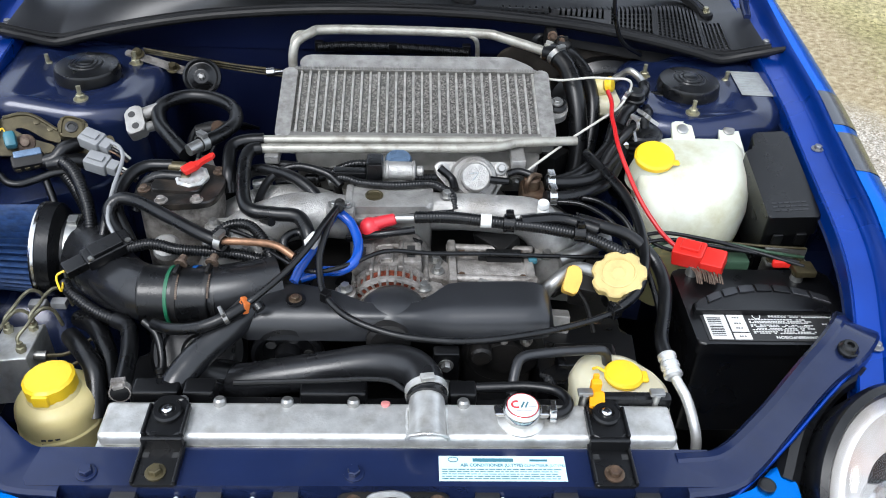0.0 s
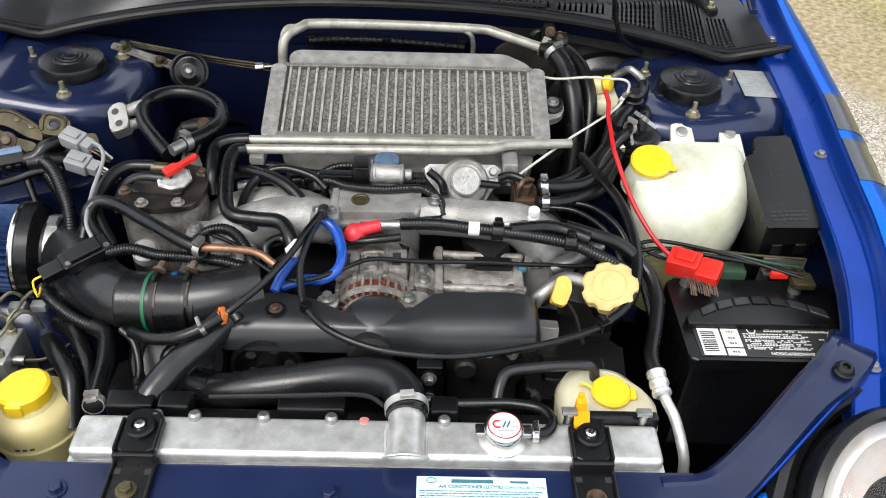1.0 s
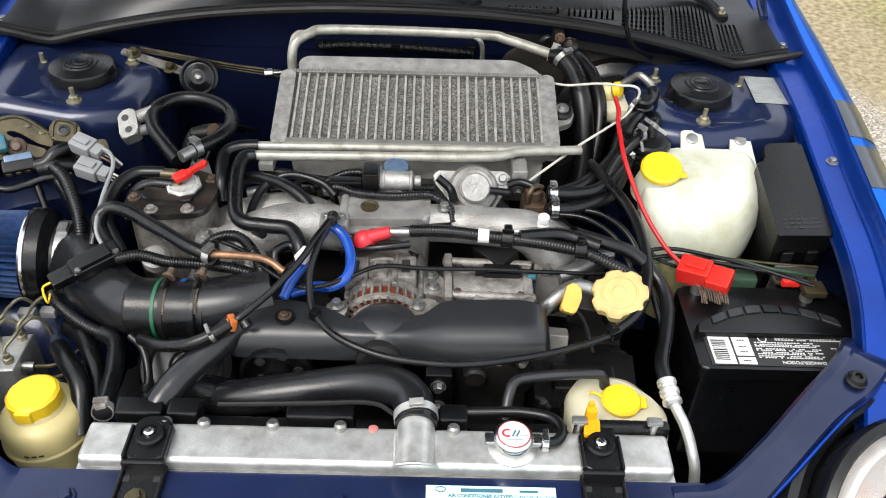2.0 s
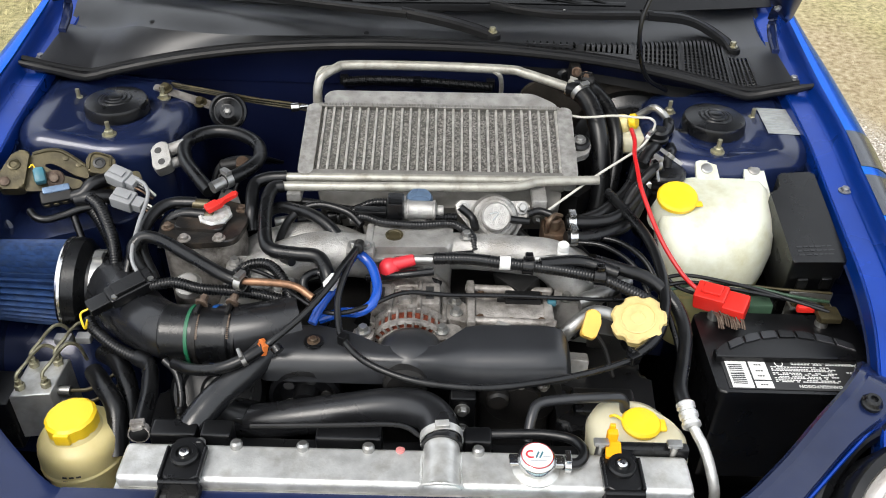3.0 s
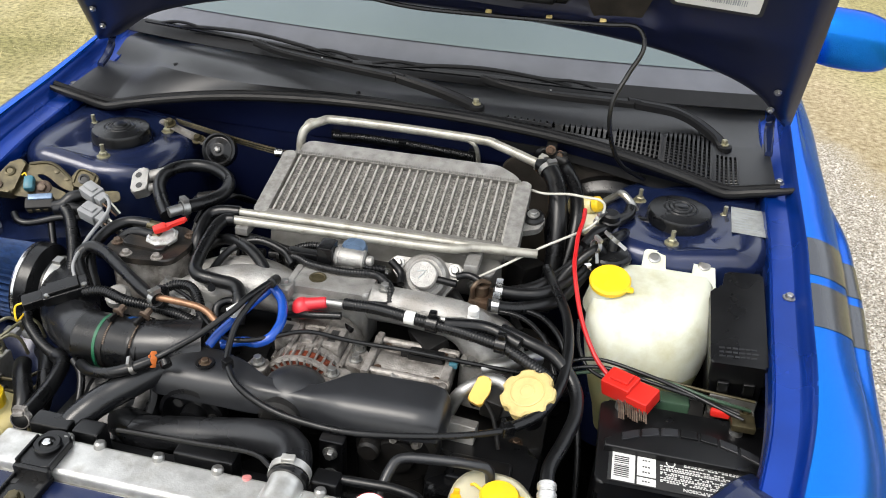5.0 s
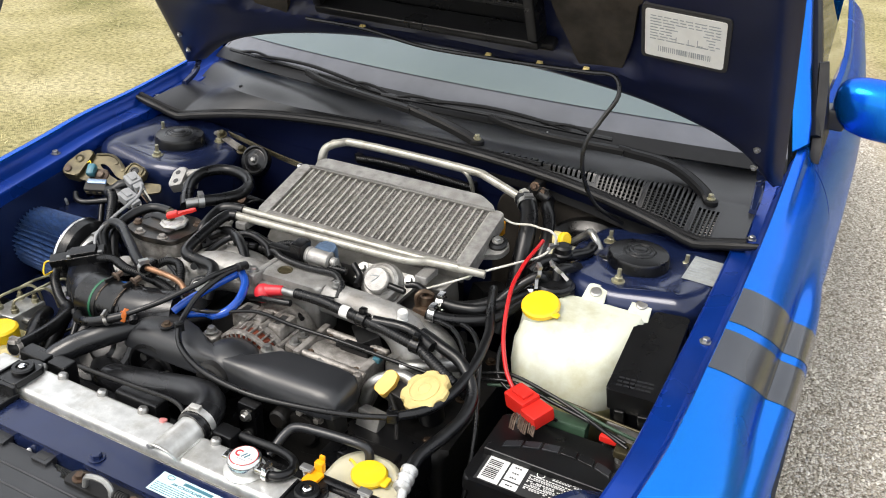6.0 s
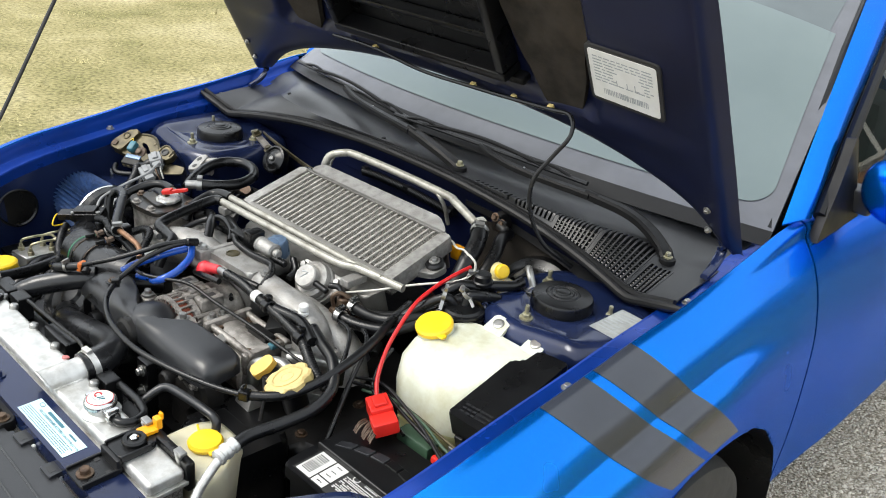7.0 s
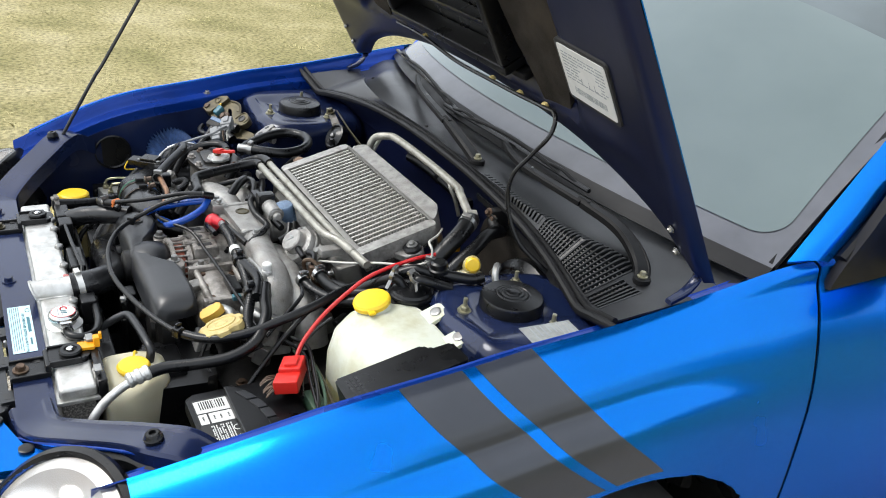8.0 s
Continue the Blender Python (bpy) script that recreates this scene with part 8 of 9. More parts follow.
part("bottle", bm, CREAM, mc)
part("base", box(B(), (0.360, 0.652, 0.848), (0.450, 0.716, 0.884), 0.014, None, 4), OFFWHITE, mc, "dusty off-white reservoir base")
lathe(bm := B(), [(0.011, 0), (0.0142, 0.002), (0.0142, 0.010), (0.011, 0.013)], (0.391, 0.688, 0.901), (0.8, -0.4, 0.36), 28)
part("cap", bm, YELLOW, mc)
box(bm := B(), (0.226, 0.728, 0.850), (0.254, 0.746, 0.880), 0.004)
solo("connector_cover", bm, AMBERPL, "orange-yellow plastic connector cover on the firewall", "connector")
bm = B()
lathe(bm, [(0.115, 0), (0.12, 0.02), (0.118, 0.045), (0.105, 0.058), (0.098, 0.060), (0.090, 0.072), (0.05, 0.085), (0.03, 0.10)], (0.42, 0.836, 0.775), (0, -1, 0.1), 48)
part("booster", bm, BLACKPL, mc)
can = thing("charcoal_canister", "round black canister with clamped hose unions", "canister", (0.425, 0.545, 0.75))
bm = B()
lathe(bm, [(0.034, -0.13), (0.036, -0.12), (0.036, -0.004), (0.033, 0.0), (0.022, 0.004), (0.012, 0.004)], (0.425, 0.545, 0.892), n=40)
part("body", bm, RUBBER, can)
for z, r in ((0.862, 0.041), (0.873, 0.0405), (0.884, 0.0395)):
    lathe(bm := B(), [(r - 0.005, -0.004), (r, -0.002), (r + 0.0005, 0), (r, 0.002), (r - 0.005, 0.004)], (0.425, 0.545, z), n=40, cap=False)
    part("ring", bm, BLACKPL, can)
for c, d in (((0.404, 0.518, 0.914), (-0.7, -0.5, 0.15)), ((0.430, 0.548, 0.916), (0.5, 0.3, 0.7)), ((0.404, 0.590, 0.924), (-0.6, 0.6, 0.2))):
    d = Vector(d).normalized()
    clamp(bm := B(), c, d, 0.0098, 0.007)
    box(bm, (-0.003, 0.009, -0.0008), (0.003, 0.028, 0.0008), 0, frame_m(c, d, Vector((0.3, -0.4, -0.8))))
    part("spring_clamp", bm, STEEL, can, "bare steel spring clamp")
bm = B()
lathe(bm, [(0.010, 0), (0.011, 0.010), (0.0185, 0.012), (0.0185, 0.018), (0.0155, 0.020), (0.0155, 0.030), (0.011, 0.033)], (0.421, 0.600, 0.905), (0, -0.1, 1), n=28)
part("valve", bm, BLACKPL, can, "round black plastic check valve")
for pts, r in (([(0.421, 0.598, 0.912), (0.440, 0.628, 0.910), (0.452, 0.652, 0.908), (0.456, 0.672, 0.912)], 0.0100), ([(0.418, 0.590, 0.908), (0.408, 0.570, 0.916), (0.398, 0.556, 0.914), (0.385, 0.535, 0.902)], 0.0098),
               ([(0.430, 0.545, 0.894), (0.432, 0.553, 0.912), (0.442, 0.575, 0.908), (0.450, 0.610, 0.895)], 0.0090), ([(0.418, 0.535, 0.890), (0.404, 0.520, 0.906), (0.366, 0.490, 0.876), (0.345, 0.455, 0.850)], 0.0085)):
    tube(bm := B(), pts, r, 12)
    part("hose", bm, RUBBER, can)
tube(bm := B(), [(0.40, 0.73, 0.88), (0.425, 0.722, 0.905), (0.437, 0.712, 0.918), (0.452, 0.700, 0.912), (0.466, 0.695, 0.895)], 0.007, 10)
solo("vacuum_elbow", bm, STEEL, "short bent bare metal vacuum pipe", "pipe")

# pipe bracket on the firewall, where the big hoses start
hb = thing("hose_bracket", "dark steel hose bracket bolted to the firewall", "bracket", (0.29, 0.80, 0.92))
box(bm := B(), (0.286, 0.776, 0.925), (0.306, 0.836, 0.962), 0.004)
box(bm, (0.300, 0.772, 0.930), (0.326, 0.776, 0.956), 0.001)
cyl(bm, (0.306, 0.775, 0.943), (0.330, 0.770, 0.936), 0.011, n=18, ch=0.003)
part("bracket", bm, DARK, hb)
for x, z in ((0.296, 0.956), (0.314, 0.948)):
    bolt(bm := B(), (x, 0.774, z), (0, -1, 0.3), 0.006)
    part("bolt", bm, RUST, hb)


# ---- hoses, cables and looms ----
def hose(name, label, category, runs, group=""):
    """runs: (part name, points, radius, material, ribs)"""
    at = Vector(runs[0][1][0])
    h = thing(name, label, category, at, group)
    for pn, pts, r, mm, ribs in runs:
        part(pn, tube(B(), pts, r, 12, 8, ribs), mm, h)
    return h


hose("throttle_cable", "thin black cable looping over the belt guard", "cable", [
    ("cable", [(-0.070, 0.311, 0.885), (-0.082, 0.272, 0.880), (-0.092, 0.225, 0.865), (-0.090, 0.190, 0.850), (-0.080, 0.160, 0.840), (-0.048, 0.126, 0.833), (0.007, 0.102, 0.827),
               (0.068, 0.094, 0.823), (0.129, 0.096, 0.821), (0.208, 0.115, 0.818), (0.273, 0.139, 0.815), (0.324, 0.163, 0.815)], 0.0048, RUBBER, 0)])
hose("vacuum_hose", "black rubber hose curving past the oil cap", "hose", [
    ("hose", [(0.316, 0.162, 0.812), (0.361, 0.203, 0.818), (0.383, 0.258, 0.830), (0.386, 0.322, 0.846), (0.376, 0.385, 0.858), (0.354, 0.442, 0.864), (0.330, 0.510, 0.862)], 0.0080, RUBBER, 0)])
tc = thing("cable_clip", "black plastic clip on a cable", "clip", (0.322, 0.165, 0.80))
box(bm := B(), (-0.009, -0.008, -0.009), (0.009, 0.008, 0.009), 0.003, pose(0.322, 0.163, 0.816, 0, 0, 30))
box(bm, (-0.003, -0.004, 0.006), (0.003, 0.008, 0.014), 0.002, pose(0.318, 0.163, 0.816, 0, 0, 30))
part("body", bm, BLACKPL, tc)
tc = thing("cable_clip", "black plastic clip on a cable", "clip", (-0.08, 0.16, 0.83))
box(bm := B(), (-0.007, -0.006, -0.008), (0.007, 0.006, 0.008), 0.002, pose(-0.080, 0.160, 0.840, 0, 0, 60))
part("body", bm, BLACKPL, tc)
hose("cruise_cable", "thin black cable joined by an orange clip to a hose", "cable", [
    ("cable", [(-0.070, 0.311, 0.888), (-0.091, 0.261, 0.884), (-0.103, 0.234, 0.876), (-0.136, 0.189, 0.858), (-0.175, 0.152, 0.841), (-0.186, 0.148, 0.835)], 0.0048, RUBBER, 0),
    ("hose", [(-0.184, 0.149, 0.834), (-0.212, 0.130, 0.826), (-0.246, 0.122, 0.815), (-0.286, 0.134, 0.800), (-0.319, 0.159, 0.785)], 0.0082, RUBBER, 0)])
oc = thing("orange_clip", "orange plastic cable clip", "clip", (-0.188, 0.147, 0.82))
box(bm := B(), (-0.0045, -0.009, -0.009), (0.0045, 0.009, 0.009), 0.002, pose(-0.188, 0.147, 0.833, 0, 15, 30))
box(bm, (-0.007, -0.004, -0.004), (0.006, 0.004, 0.004), 0.0015, pose(-0.188, 0.147, 0.835, 0, 15, 30))
part("body", bm, ORANGE, oc)
cyl(bm := B(), (-0.172, 0.150, 0.832), (-0.166, 0.144, 0.828), 0.008, n=12)
part("tail", bm, BLACKPL, oc)
clamp(bm := B(), (-0.212, 0.130, 0.826), (-0.8, -0.4, -0.25), 0.0084, 0.006)
part("band", bm, STEEL, oc)
hose("blue_hose", "glossy blue silicone vacuum hose", "hose", [
    ("hose", [(-0.074, 0.314, 0.872), (-0.053, 0.297, 0.862), (-0.041, 0.265, 0.850), (-0.045, 0.237, 0.840), (-0.065, 0.227, 0.830), (-0.091, 0.234, 0.822), (-0.123, 0.226, 0.815)], 0.0075, BLUEHOSE, 0),
    ("hose", [(-0.078, 0.314, 0.868), (-0.093, 0.274, 0.862), (-0.105, 0.244, 0.854), (-0.120, 0.216, 0.843), (-0.128, 0.197, 0.833)], 0.0070, BLUEHOSE, 0)])
box(bm := B(), (-0.013, -0.008, -0.006), (0.013, 0.008, 0.008), 0.002, pose(-0.103, 0.246, 0.868, -10, 0, 65))
solo("white_clip", bm, LABELW, "small white plastic clip on the blue hose", "clip")
hose("ignition_cable", "thin black cable strung across the engine", "cable", [
    ("cable", [(0.336, 0.297, 0.806), (0.243, 0.291, 0.812), (0.155, 0.284, 0.820), (0.068, 0.275, 0.826), (-0.000, 0.261, 0.840), (-0.049, 0.231, 0.840), (-0.088, 0.213, 0.840), (-0.122, 0.223, 0.836),
               (-0.163, 0.252, 0.840), (-0.197, 0.281, 0.845), (-0.243, 0.303, 0.848)], 0.0034, RUBBER, 0)])
hose("wiring_loom", "black corrugated wiring loom with a white tag", "loom", [
    ("conduit", [(0.041, 0.316, 0.862), (0.093, 0.315, 0.864), (0.145, 0.310, 0.862), (0.206, 0.306, 0.858), (0.241, 0.303, 0.855), (0.293, 0.296, 0.848), (0.338, 0.278, 0.838), (0.368, 0.272, 0.824), (0.392, 0.282, 0.800)], 0.0095, RUBBER, 0.0007),
    ("branch", [(0.200, 0.310, 0.862), (0.262, 0.318, 0.862), (0.316, 0.300, 0.856)], 0.010, RUBBER, 0),
    ("tail", [(0.041, 0.300, 0.850), (0.00, 0.296, 0.846), (-0.03, 0.30, 0.838), (-0.06, 0.31, 0.825)], 0.006, RUBBER, 0)])
lathe(bm := B(), [(0.0103, -0.008), (0.0106, -0.008), (0.0106, 0.008), (0.0103, 0.008)], (0.147, 0.310, 0.862), (1, -0.05, 0), 20, cap=False)
solo("loom_tag", bm, LABELW, "white paper tag wrapped round the loom", "tag")
for x, y, z in ((0.182, 0.308, 0.860), (0.288, 0.298, 0.851)):
    lathe(bm := B(), [(0.0105, -0.009), (0.0135, -0.008), (0.0135, 0.008), (0.0105, 0.009)], (x, y, z), (1, -0.1, 0), 16, cap=False)
    box(bm, (x - 0.006, y - 0.006, z + 0.010), (x + 0.006, y + 0.006, z + 0.022), 0.002)
    solo("loom_clip", bm, BLACKPL, "black plastic clip round the loom", "clip", "loom clips")
# red boot on the alternator cable
bt = thing("terminal_boot", "glossy red rubber terminal boot on the cable's end", "terminal boot", (-0.02, 0.31, 0.83))
bm = B()
bmesh.ops.create_uvsphere(bm, u_segments=24, v_segments=14, radius=1)
for v in bm.verts:
    v.co = Vector((-0.026 + v.co.x * 0.0165, 0.312 + v.co.y * 0.0165, 0.843 + v.co.z * 0.018))
cyl(bm, (-0.026, 0.312, 0.849), (0.012, 0.320, 0.856), 0.0108, 0.0090, n=20, ch=0.002)
part("boot", bm, PINK, bt)
cyl(bm := B(), (0.010, 0.320, 0.856), (0.042, 0.316, 0.860), 0.0068, n=16, ch=0.002)
part("ferrule", bm, STEEL, bt)
hose("refrigerant_hose", "thick black refrigerant hose ending in a bare metal pipe", "hose", [
    ("hose", [(0.284, 0.326, 0.858), (0.325, 0.312, 0.854), (0.368, 0.300, 0.844), (0.402, 0.270, 0.822), (0.410, 0.228, 0.808), (0.399, 0.178, 0.799), (0.385, 0.130, 0.793), (0.387, 0.097, 0.789)], 0.0100, RUBBER, 0),
    ("pipe", [(0.388, 0.092, 0.788), (0.393, 0.068, 0.781), (0.402, 0.044, 0.772), (0.409, 0.022, 0.755), (0.416, 0.004, 0.725), (0.42, -0.004, 0.66)], 0.0072, ALU, 0)])
ff = thing("hose_fitting", "ridged aluminium crimp fitting on the refrigerant hose", "fitting", (0.389, 0.085, 0.78))
lathe(bm := B(), [(0.0105, 0), (0.0128, 0.002), (0.0128, 0.008), (0.0112, 0.010), (0.0112, 0.014), (0.0130, 0.016), (0.0130, 0.022), (0.0112, 0.024), (0.0112, 0.028), (0.0128, 0.030), (0.0128, 0.035), (0.009, 0.038)],
      (0.3855, 0.104, 0.792), (0.12, -0.97, -0.24), 28)
part("sleeve", bm, ALU, ff)
hose("breather_hose", "black rubber breather hose bent down to the manifold", "hose", [
    ("hose", [(-0.207, 0.468, 0.884), (-0.224, 0.461, 0.883), (-0.228, 0.425, 0.878), (-0.217, 0.346, 0.870), (-0.201, 0.318, 0.868), (-0.166, 0.313, 0.866), (-0.131, 0.306, 0.866), (-0.114, 0.278, 0.855), (-0.112, 0.262, 0.83)], 0.0108, RUBBER, 0)])
hose("breather_hose", "black rubber hose joined to the upper cross pipe", "hose", [
    ("hose", [(-0.205, 0.489, 0.888), (-0.237, 0.486, 0.886), (-0.256, 0.472, 0.880), (-0.253, 0.423, 0.865), (-0.250, 0.405, 0.84)], 0.0112, RUBBER, 0)])
hose("coolant_hose", "thick black coolant hose beside the intercooler", "hose", [
    ("hose", [(0.284, 0.742, 0.938), (0.298, 0.728, 0.940), (0.317, 0.698, 0.926), (0.329, 0.655, 0.897), (0.335, 0.618, 0.852), (0.336, 0.592, 0.800), (0.325, 0.560, 0.740)], 0.0172, RUBBER, 0)])
clamp(bm := B(), (0.300, 0.724, 0.939), (0.5, -0.75, -0.35), 0.0176, 0.010)
solo("hose_clamp", bm, STEEL, "bare steel clamp on the coolant hose", "clamp")
hose("coolant_hose", "thick black coolant hose running into the firewall", "hose", [
    ("hose", [(0.322, 0.790, 0.925), (0.334, 0.752, 0.926), (0.354, 0.712, 0.912), (0.364, 0.664, 0.884), (0.362, 0.625, 0.840), (0.350, 0.590, 0.785)], 0.0128, RUBBER, 0)])
hose("heater_hose", "black rubber hose clamped to the canister", "hose", [
    ("hose", [(0.253, 0.437, 0.850), (0.300, 0.439, 0.850), (0.339, 0.450, 0.855), (0.378, 0.496, 0.865), (0.405, 0.555, 0.878), (0.425, 0.590, 0.882)], 0.0105, RUBBER, 0)], "heater hoses")
hose("heater_hose", "black rubber hose clamped to the regulator", "hose", [
    ("hose", [(0.250, 0.404, 0.843), (0.289, 0.413, 0.838), (0.333, 0.432, 0.840), (0.362, 0.455, 0.845), (0.397, 0.520, 0.865), (0.425, 0.560, 0.872)], 0.0105, RUBBER, 0)], "heater hoses")
hose("heater_hose", "black rubber hose under the washer tank's side", "hose", [
    ("hose", [(0.270, 0.46, 0.83), (0.32, 0.48, 0.84), (0.372, 0.53, 0.86), (0.40, 0.60, 0.88), (0.44, 0.66, 0.885), (0.50, 0.665, 0.89)], 0.0125, RUBBER, 0)], "heater hoses")
hose("looped_hose", "thick black hose coiled in a loop beside the tower", "hose", [
    ("hose", [(-0.325, 0.455, 0.878), (-0.352, 0.488, 0.884), (-0.385, 0.540, 0.887), (-0.393, 0.590, 0.890), (-0.362, 0.624, 0.891), (-0.315, 0.622, 0.891), (-0.274, 0.592, 0.890), (-0.260, 0.545, 0.889), (-0.276, 0.500, 0.890), (-0.303, 0.467, 0.891)], 0.0118, RUBBER, 0)])
clamp(bm := B(), (-0.300, 0.472, 0.890), (-0.6, -0.75, 0.05), 0.0122, 0.012)
cyl(bm, (-0.303, 0.467, 0.89), (-0.318, 0.449, 0.889), 0.0095, n=16)
solo("hose_clamp", bm, STEEL, "bare steel clamp on the looped hose", "clamp")
hose("radiator_hose", "glossy fat black hose from the radiator's neck", "hose", [
    ("hose", [(0.058, 0.028, 0.7815), (0.0565, 0.050, 0.783), (0.046, 0.078, 0.781), (0.020, 0.099, 0.774), (-0.020, 0.110, 0.762), (-0.080, 0.113, 0.746), (-0.154, 0.112, 0.731), (-0.213, 0.118, 0.715), (-0.258, 0.150, 0.700), (-0.288, 0.20, 0.68)], 0.0262, HOSEM, 0),
    ("sleeve", [(-0.206, 0.117, 0.717), (-0.235, 0.131, 0.709), (-0.258, 0.150, 0.700)], 0.0275, RUBBER, 0),
    ("bead", [(0.058, 0.0265, 0.7813), (0.058, 0.0295, 0.7816), (0.0578, 0.0325, 0.782)], 0.0272, RUBBER, 0)])
hose("bypass_hose", "smooth black hose bending beneath the belt guard", "hose", [
    ("hose", [(-0.190, 0.175, 0.80), (-0.216, 0.135, 0.795), (-0.239, 0.109, 0.787), (-0.260, 0.081, 0.777), (-0.278, 0.056, 0.757), (-0.296, 0.045, 0.70)], 0.0205, HOSEM, 0)])
hose("overflow_hose", "thin black hose curling from the radiator cap", "hose", [
    ("hose", [(0.210, 0.000, 0.787), (0.231, 0.004, 0.786), (0.240, 0.022, 0.785), (0.228, 0.043, 0.783), (0.195, 0.053, 0.780), (0.161, 0.056, 0.776), (0.100, 0.058, 0.770)], 0.0068, RUBBER, 0)])
hose("overflow_pipe", "bent black pipe reaching the overflow tank", "pipe", [
    ("pipe", [(0.172, 0.060, 0.755), (0.179, 0.088, 0.775), (0.190, 0.104, 0.783), (0.226, 0.111, 0.785), (0.285, 0.117, 0.785), (0.306, 0.120, 0.778), (0.312, 0.116, 0.758)], 0.0072, SATIN, 0)])
hose("battery_cable", "bright red cable sagging down to the battery terminal", "cable", [
    ("cable", [(0.377, 0.614, 0.926), (0.377, 0.579, 0.924), (0.373, 0.549, 0.916), (0.373, 0.515, 0.908), (0.376, 0.470, 0.892), (0.397, 0.398, 0.855), (0.424, 0.350, 0.826), (0.447, 0.328, 0.810), (0.468, 0.312, 0.803)], 0.0037, REDWIRE, 0)])
hose("sensor_wire", "pale grey wire in a wide loop", "wire", [
    ("wire", [(0.217, 0.452, 0.855), (0.262, 0.490, 0.868), (0.310, 0.522, 0.888), (0.352, 0.548, 0.903), (0.388, 0.572, 0.916), (0.405, 0.587, 0.934), (0.408, 0.588, 0.953), (0.397, 0.587, 0.963), (0.378, 0.600, 0.957), (0.345, 0.628, 0.944), (0.30, 0.660, 0.922), (0.262, 0.690, 0.912), (0.238, 0.705, 0.902)], 0.0022, GREYWIRE, 0)])
hose("firewall_loom", "thick black corrugated loom along the firewall", "loom", [
    ("conduit", [(-0.147, 0.818, 0.900), (-0.092, 0.824, 0.902), (-0.003, 0.824, 0.902), (0.065, 0.822, 0.900), (0.145, 0.816, 0.898)], 0.0098, RUBBER, 0.001)])
for x in (-0.145, -0.003, 0.14):
    box(bm := B(), (x - 0.008, 0.815, 0.893), (x + 0.008, 0.835, 0.912), 0.002)
    solo("loom_clip", bm, BLACKPL, "black plastic clip on the firewall loom", "clip", "loom clips")
hose("plenum_conduit", "black corrugated conduit lying over the plenum", "conduit", [
    ("conduit", [(-0.080, 0.412, 0.868), (-0.065, 0.406, 0.870), (-0.042, 0.396, 0.869), (0.010, 0.391, 0.869), (0.062, 0.397, 0.869), (0.082, 0.388, 0.868), (0.098, 0.372, 0.866), (0.104, 0.350, 0.852)], 0.0066, RUBBER, 0.0007)])
hose("steering_hose", "black rubber hose crossing to a copper pipe", "hose", [
    ("hose", [(-0.390, 0.300, 0.815), (-0.412, 0.318, 0.855), (-0.400, 0.334, 0.872), (-0.370, 0.328, 0.874), (-0.325, 0.299, 0.872), (-0.266, 0.260, 0.868), (-0.232, 0.244, 0.864)], 0.0098, RUBBER, 0),
    ("pipe", [(-0.236, 0.248, 0.864), (-0.190, 0.249, 0.862), (-0.157, 0.248, 0.857), (-0.131, 0.235, 0.848)], 0.0055, COPPER, 0)])
clamp(bm := B(), (-0.234, 0.245, 0.864), (0.85, -0.4, 0), 0.0104, 0.011)
solo("hose_clamp", bm, STEEL, "bare steel clamp where the hose meets copper", "clamp")
hose("steering_hose", "black hose from the pump's plated union", "hose", [
    ("hose", [(-0.386, 0.311, 0.810), (-0.409, 0.345, 0.848), (-0.406, 0.392, 0.866), (-0.383, 0.424, 0.873), (-0.340, 0.428, 0.874)], 0.0098, RUBBER, 0)])
hose("steering_hose", "short black hose feeding the pump", "hose", [
    ("hose", [(-0.392, 0.380, 0.820), (-0.380, 0.396, 0.856), (-0.354, 0.402, 0.870), (-0.318, 0.398, 0.872)], 0.0095, RUBBER, 0)])
hose("plug_wire", "thin pale grey wire hanging from the plugs", "wire", [
    ("wire", [(-0.438, 0.452, 0.900), (-0.418, 0.432, 0.902), (-0.409, 0.408, 0.894), (-0.411, 0.352, 0.878), (-0.407, 0.300, 0.862), (-0.393, 0.278, 0.845)], 0.0030, GREYPL, 0)])
hose("sensor_loom", "black corrugated loom dropping from the air sensor", "loom", [
    ("conduit", [(-0.467, 0.242, 0.790), (-0.456, 0.228, 0.782), (-0.423, 0.205, 0.772), (-0.393, 0.190, 0.768), (-0.368, 0.183, 0.766)], 0.0088, RUBBER, 0.0007),
    ("hose", [(-0.385, 0.190, 0.764), (-0.362, 0.172, 0.766), (-0.347, 0.125, 0.768), (-0.340, 0.078, 0.772), (-0.334, 0.036, 0.779)], 0.0118, RUBBER, 0)])
clamp(bm := B(), (-0.334, 0.040, 0.779), (0.15, -1, 0.15), 0.0122, 0.010)
box(bm, (-0.007, -0.006, 0.010), (0.007, 0.006, 0.017), 0.002, pose(-0.334, 0.038, 0.779, 0, 0, 20))
solo("loom_clip", bm, CASTD, "dirty metal clip at the loom's end", "clip", "loom clips")
hose("apron_loom", "black corrugated loom along the inner apron", "loom", [
    ("conduit", [(-0.515, 0.44, 0.87), (-0.496, 0.425, 0.862), (-0.477, 0.398, 0.842), (-0.466, 0.375, 0.815), (-0.46, 0.34, 0.77)], 0.0105, RUBBER, 0.0007)])
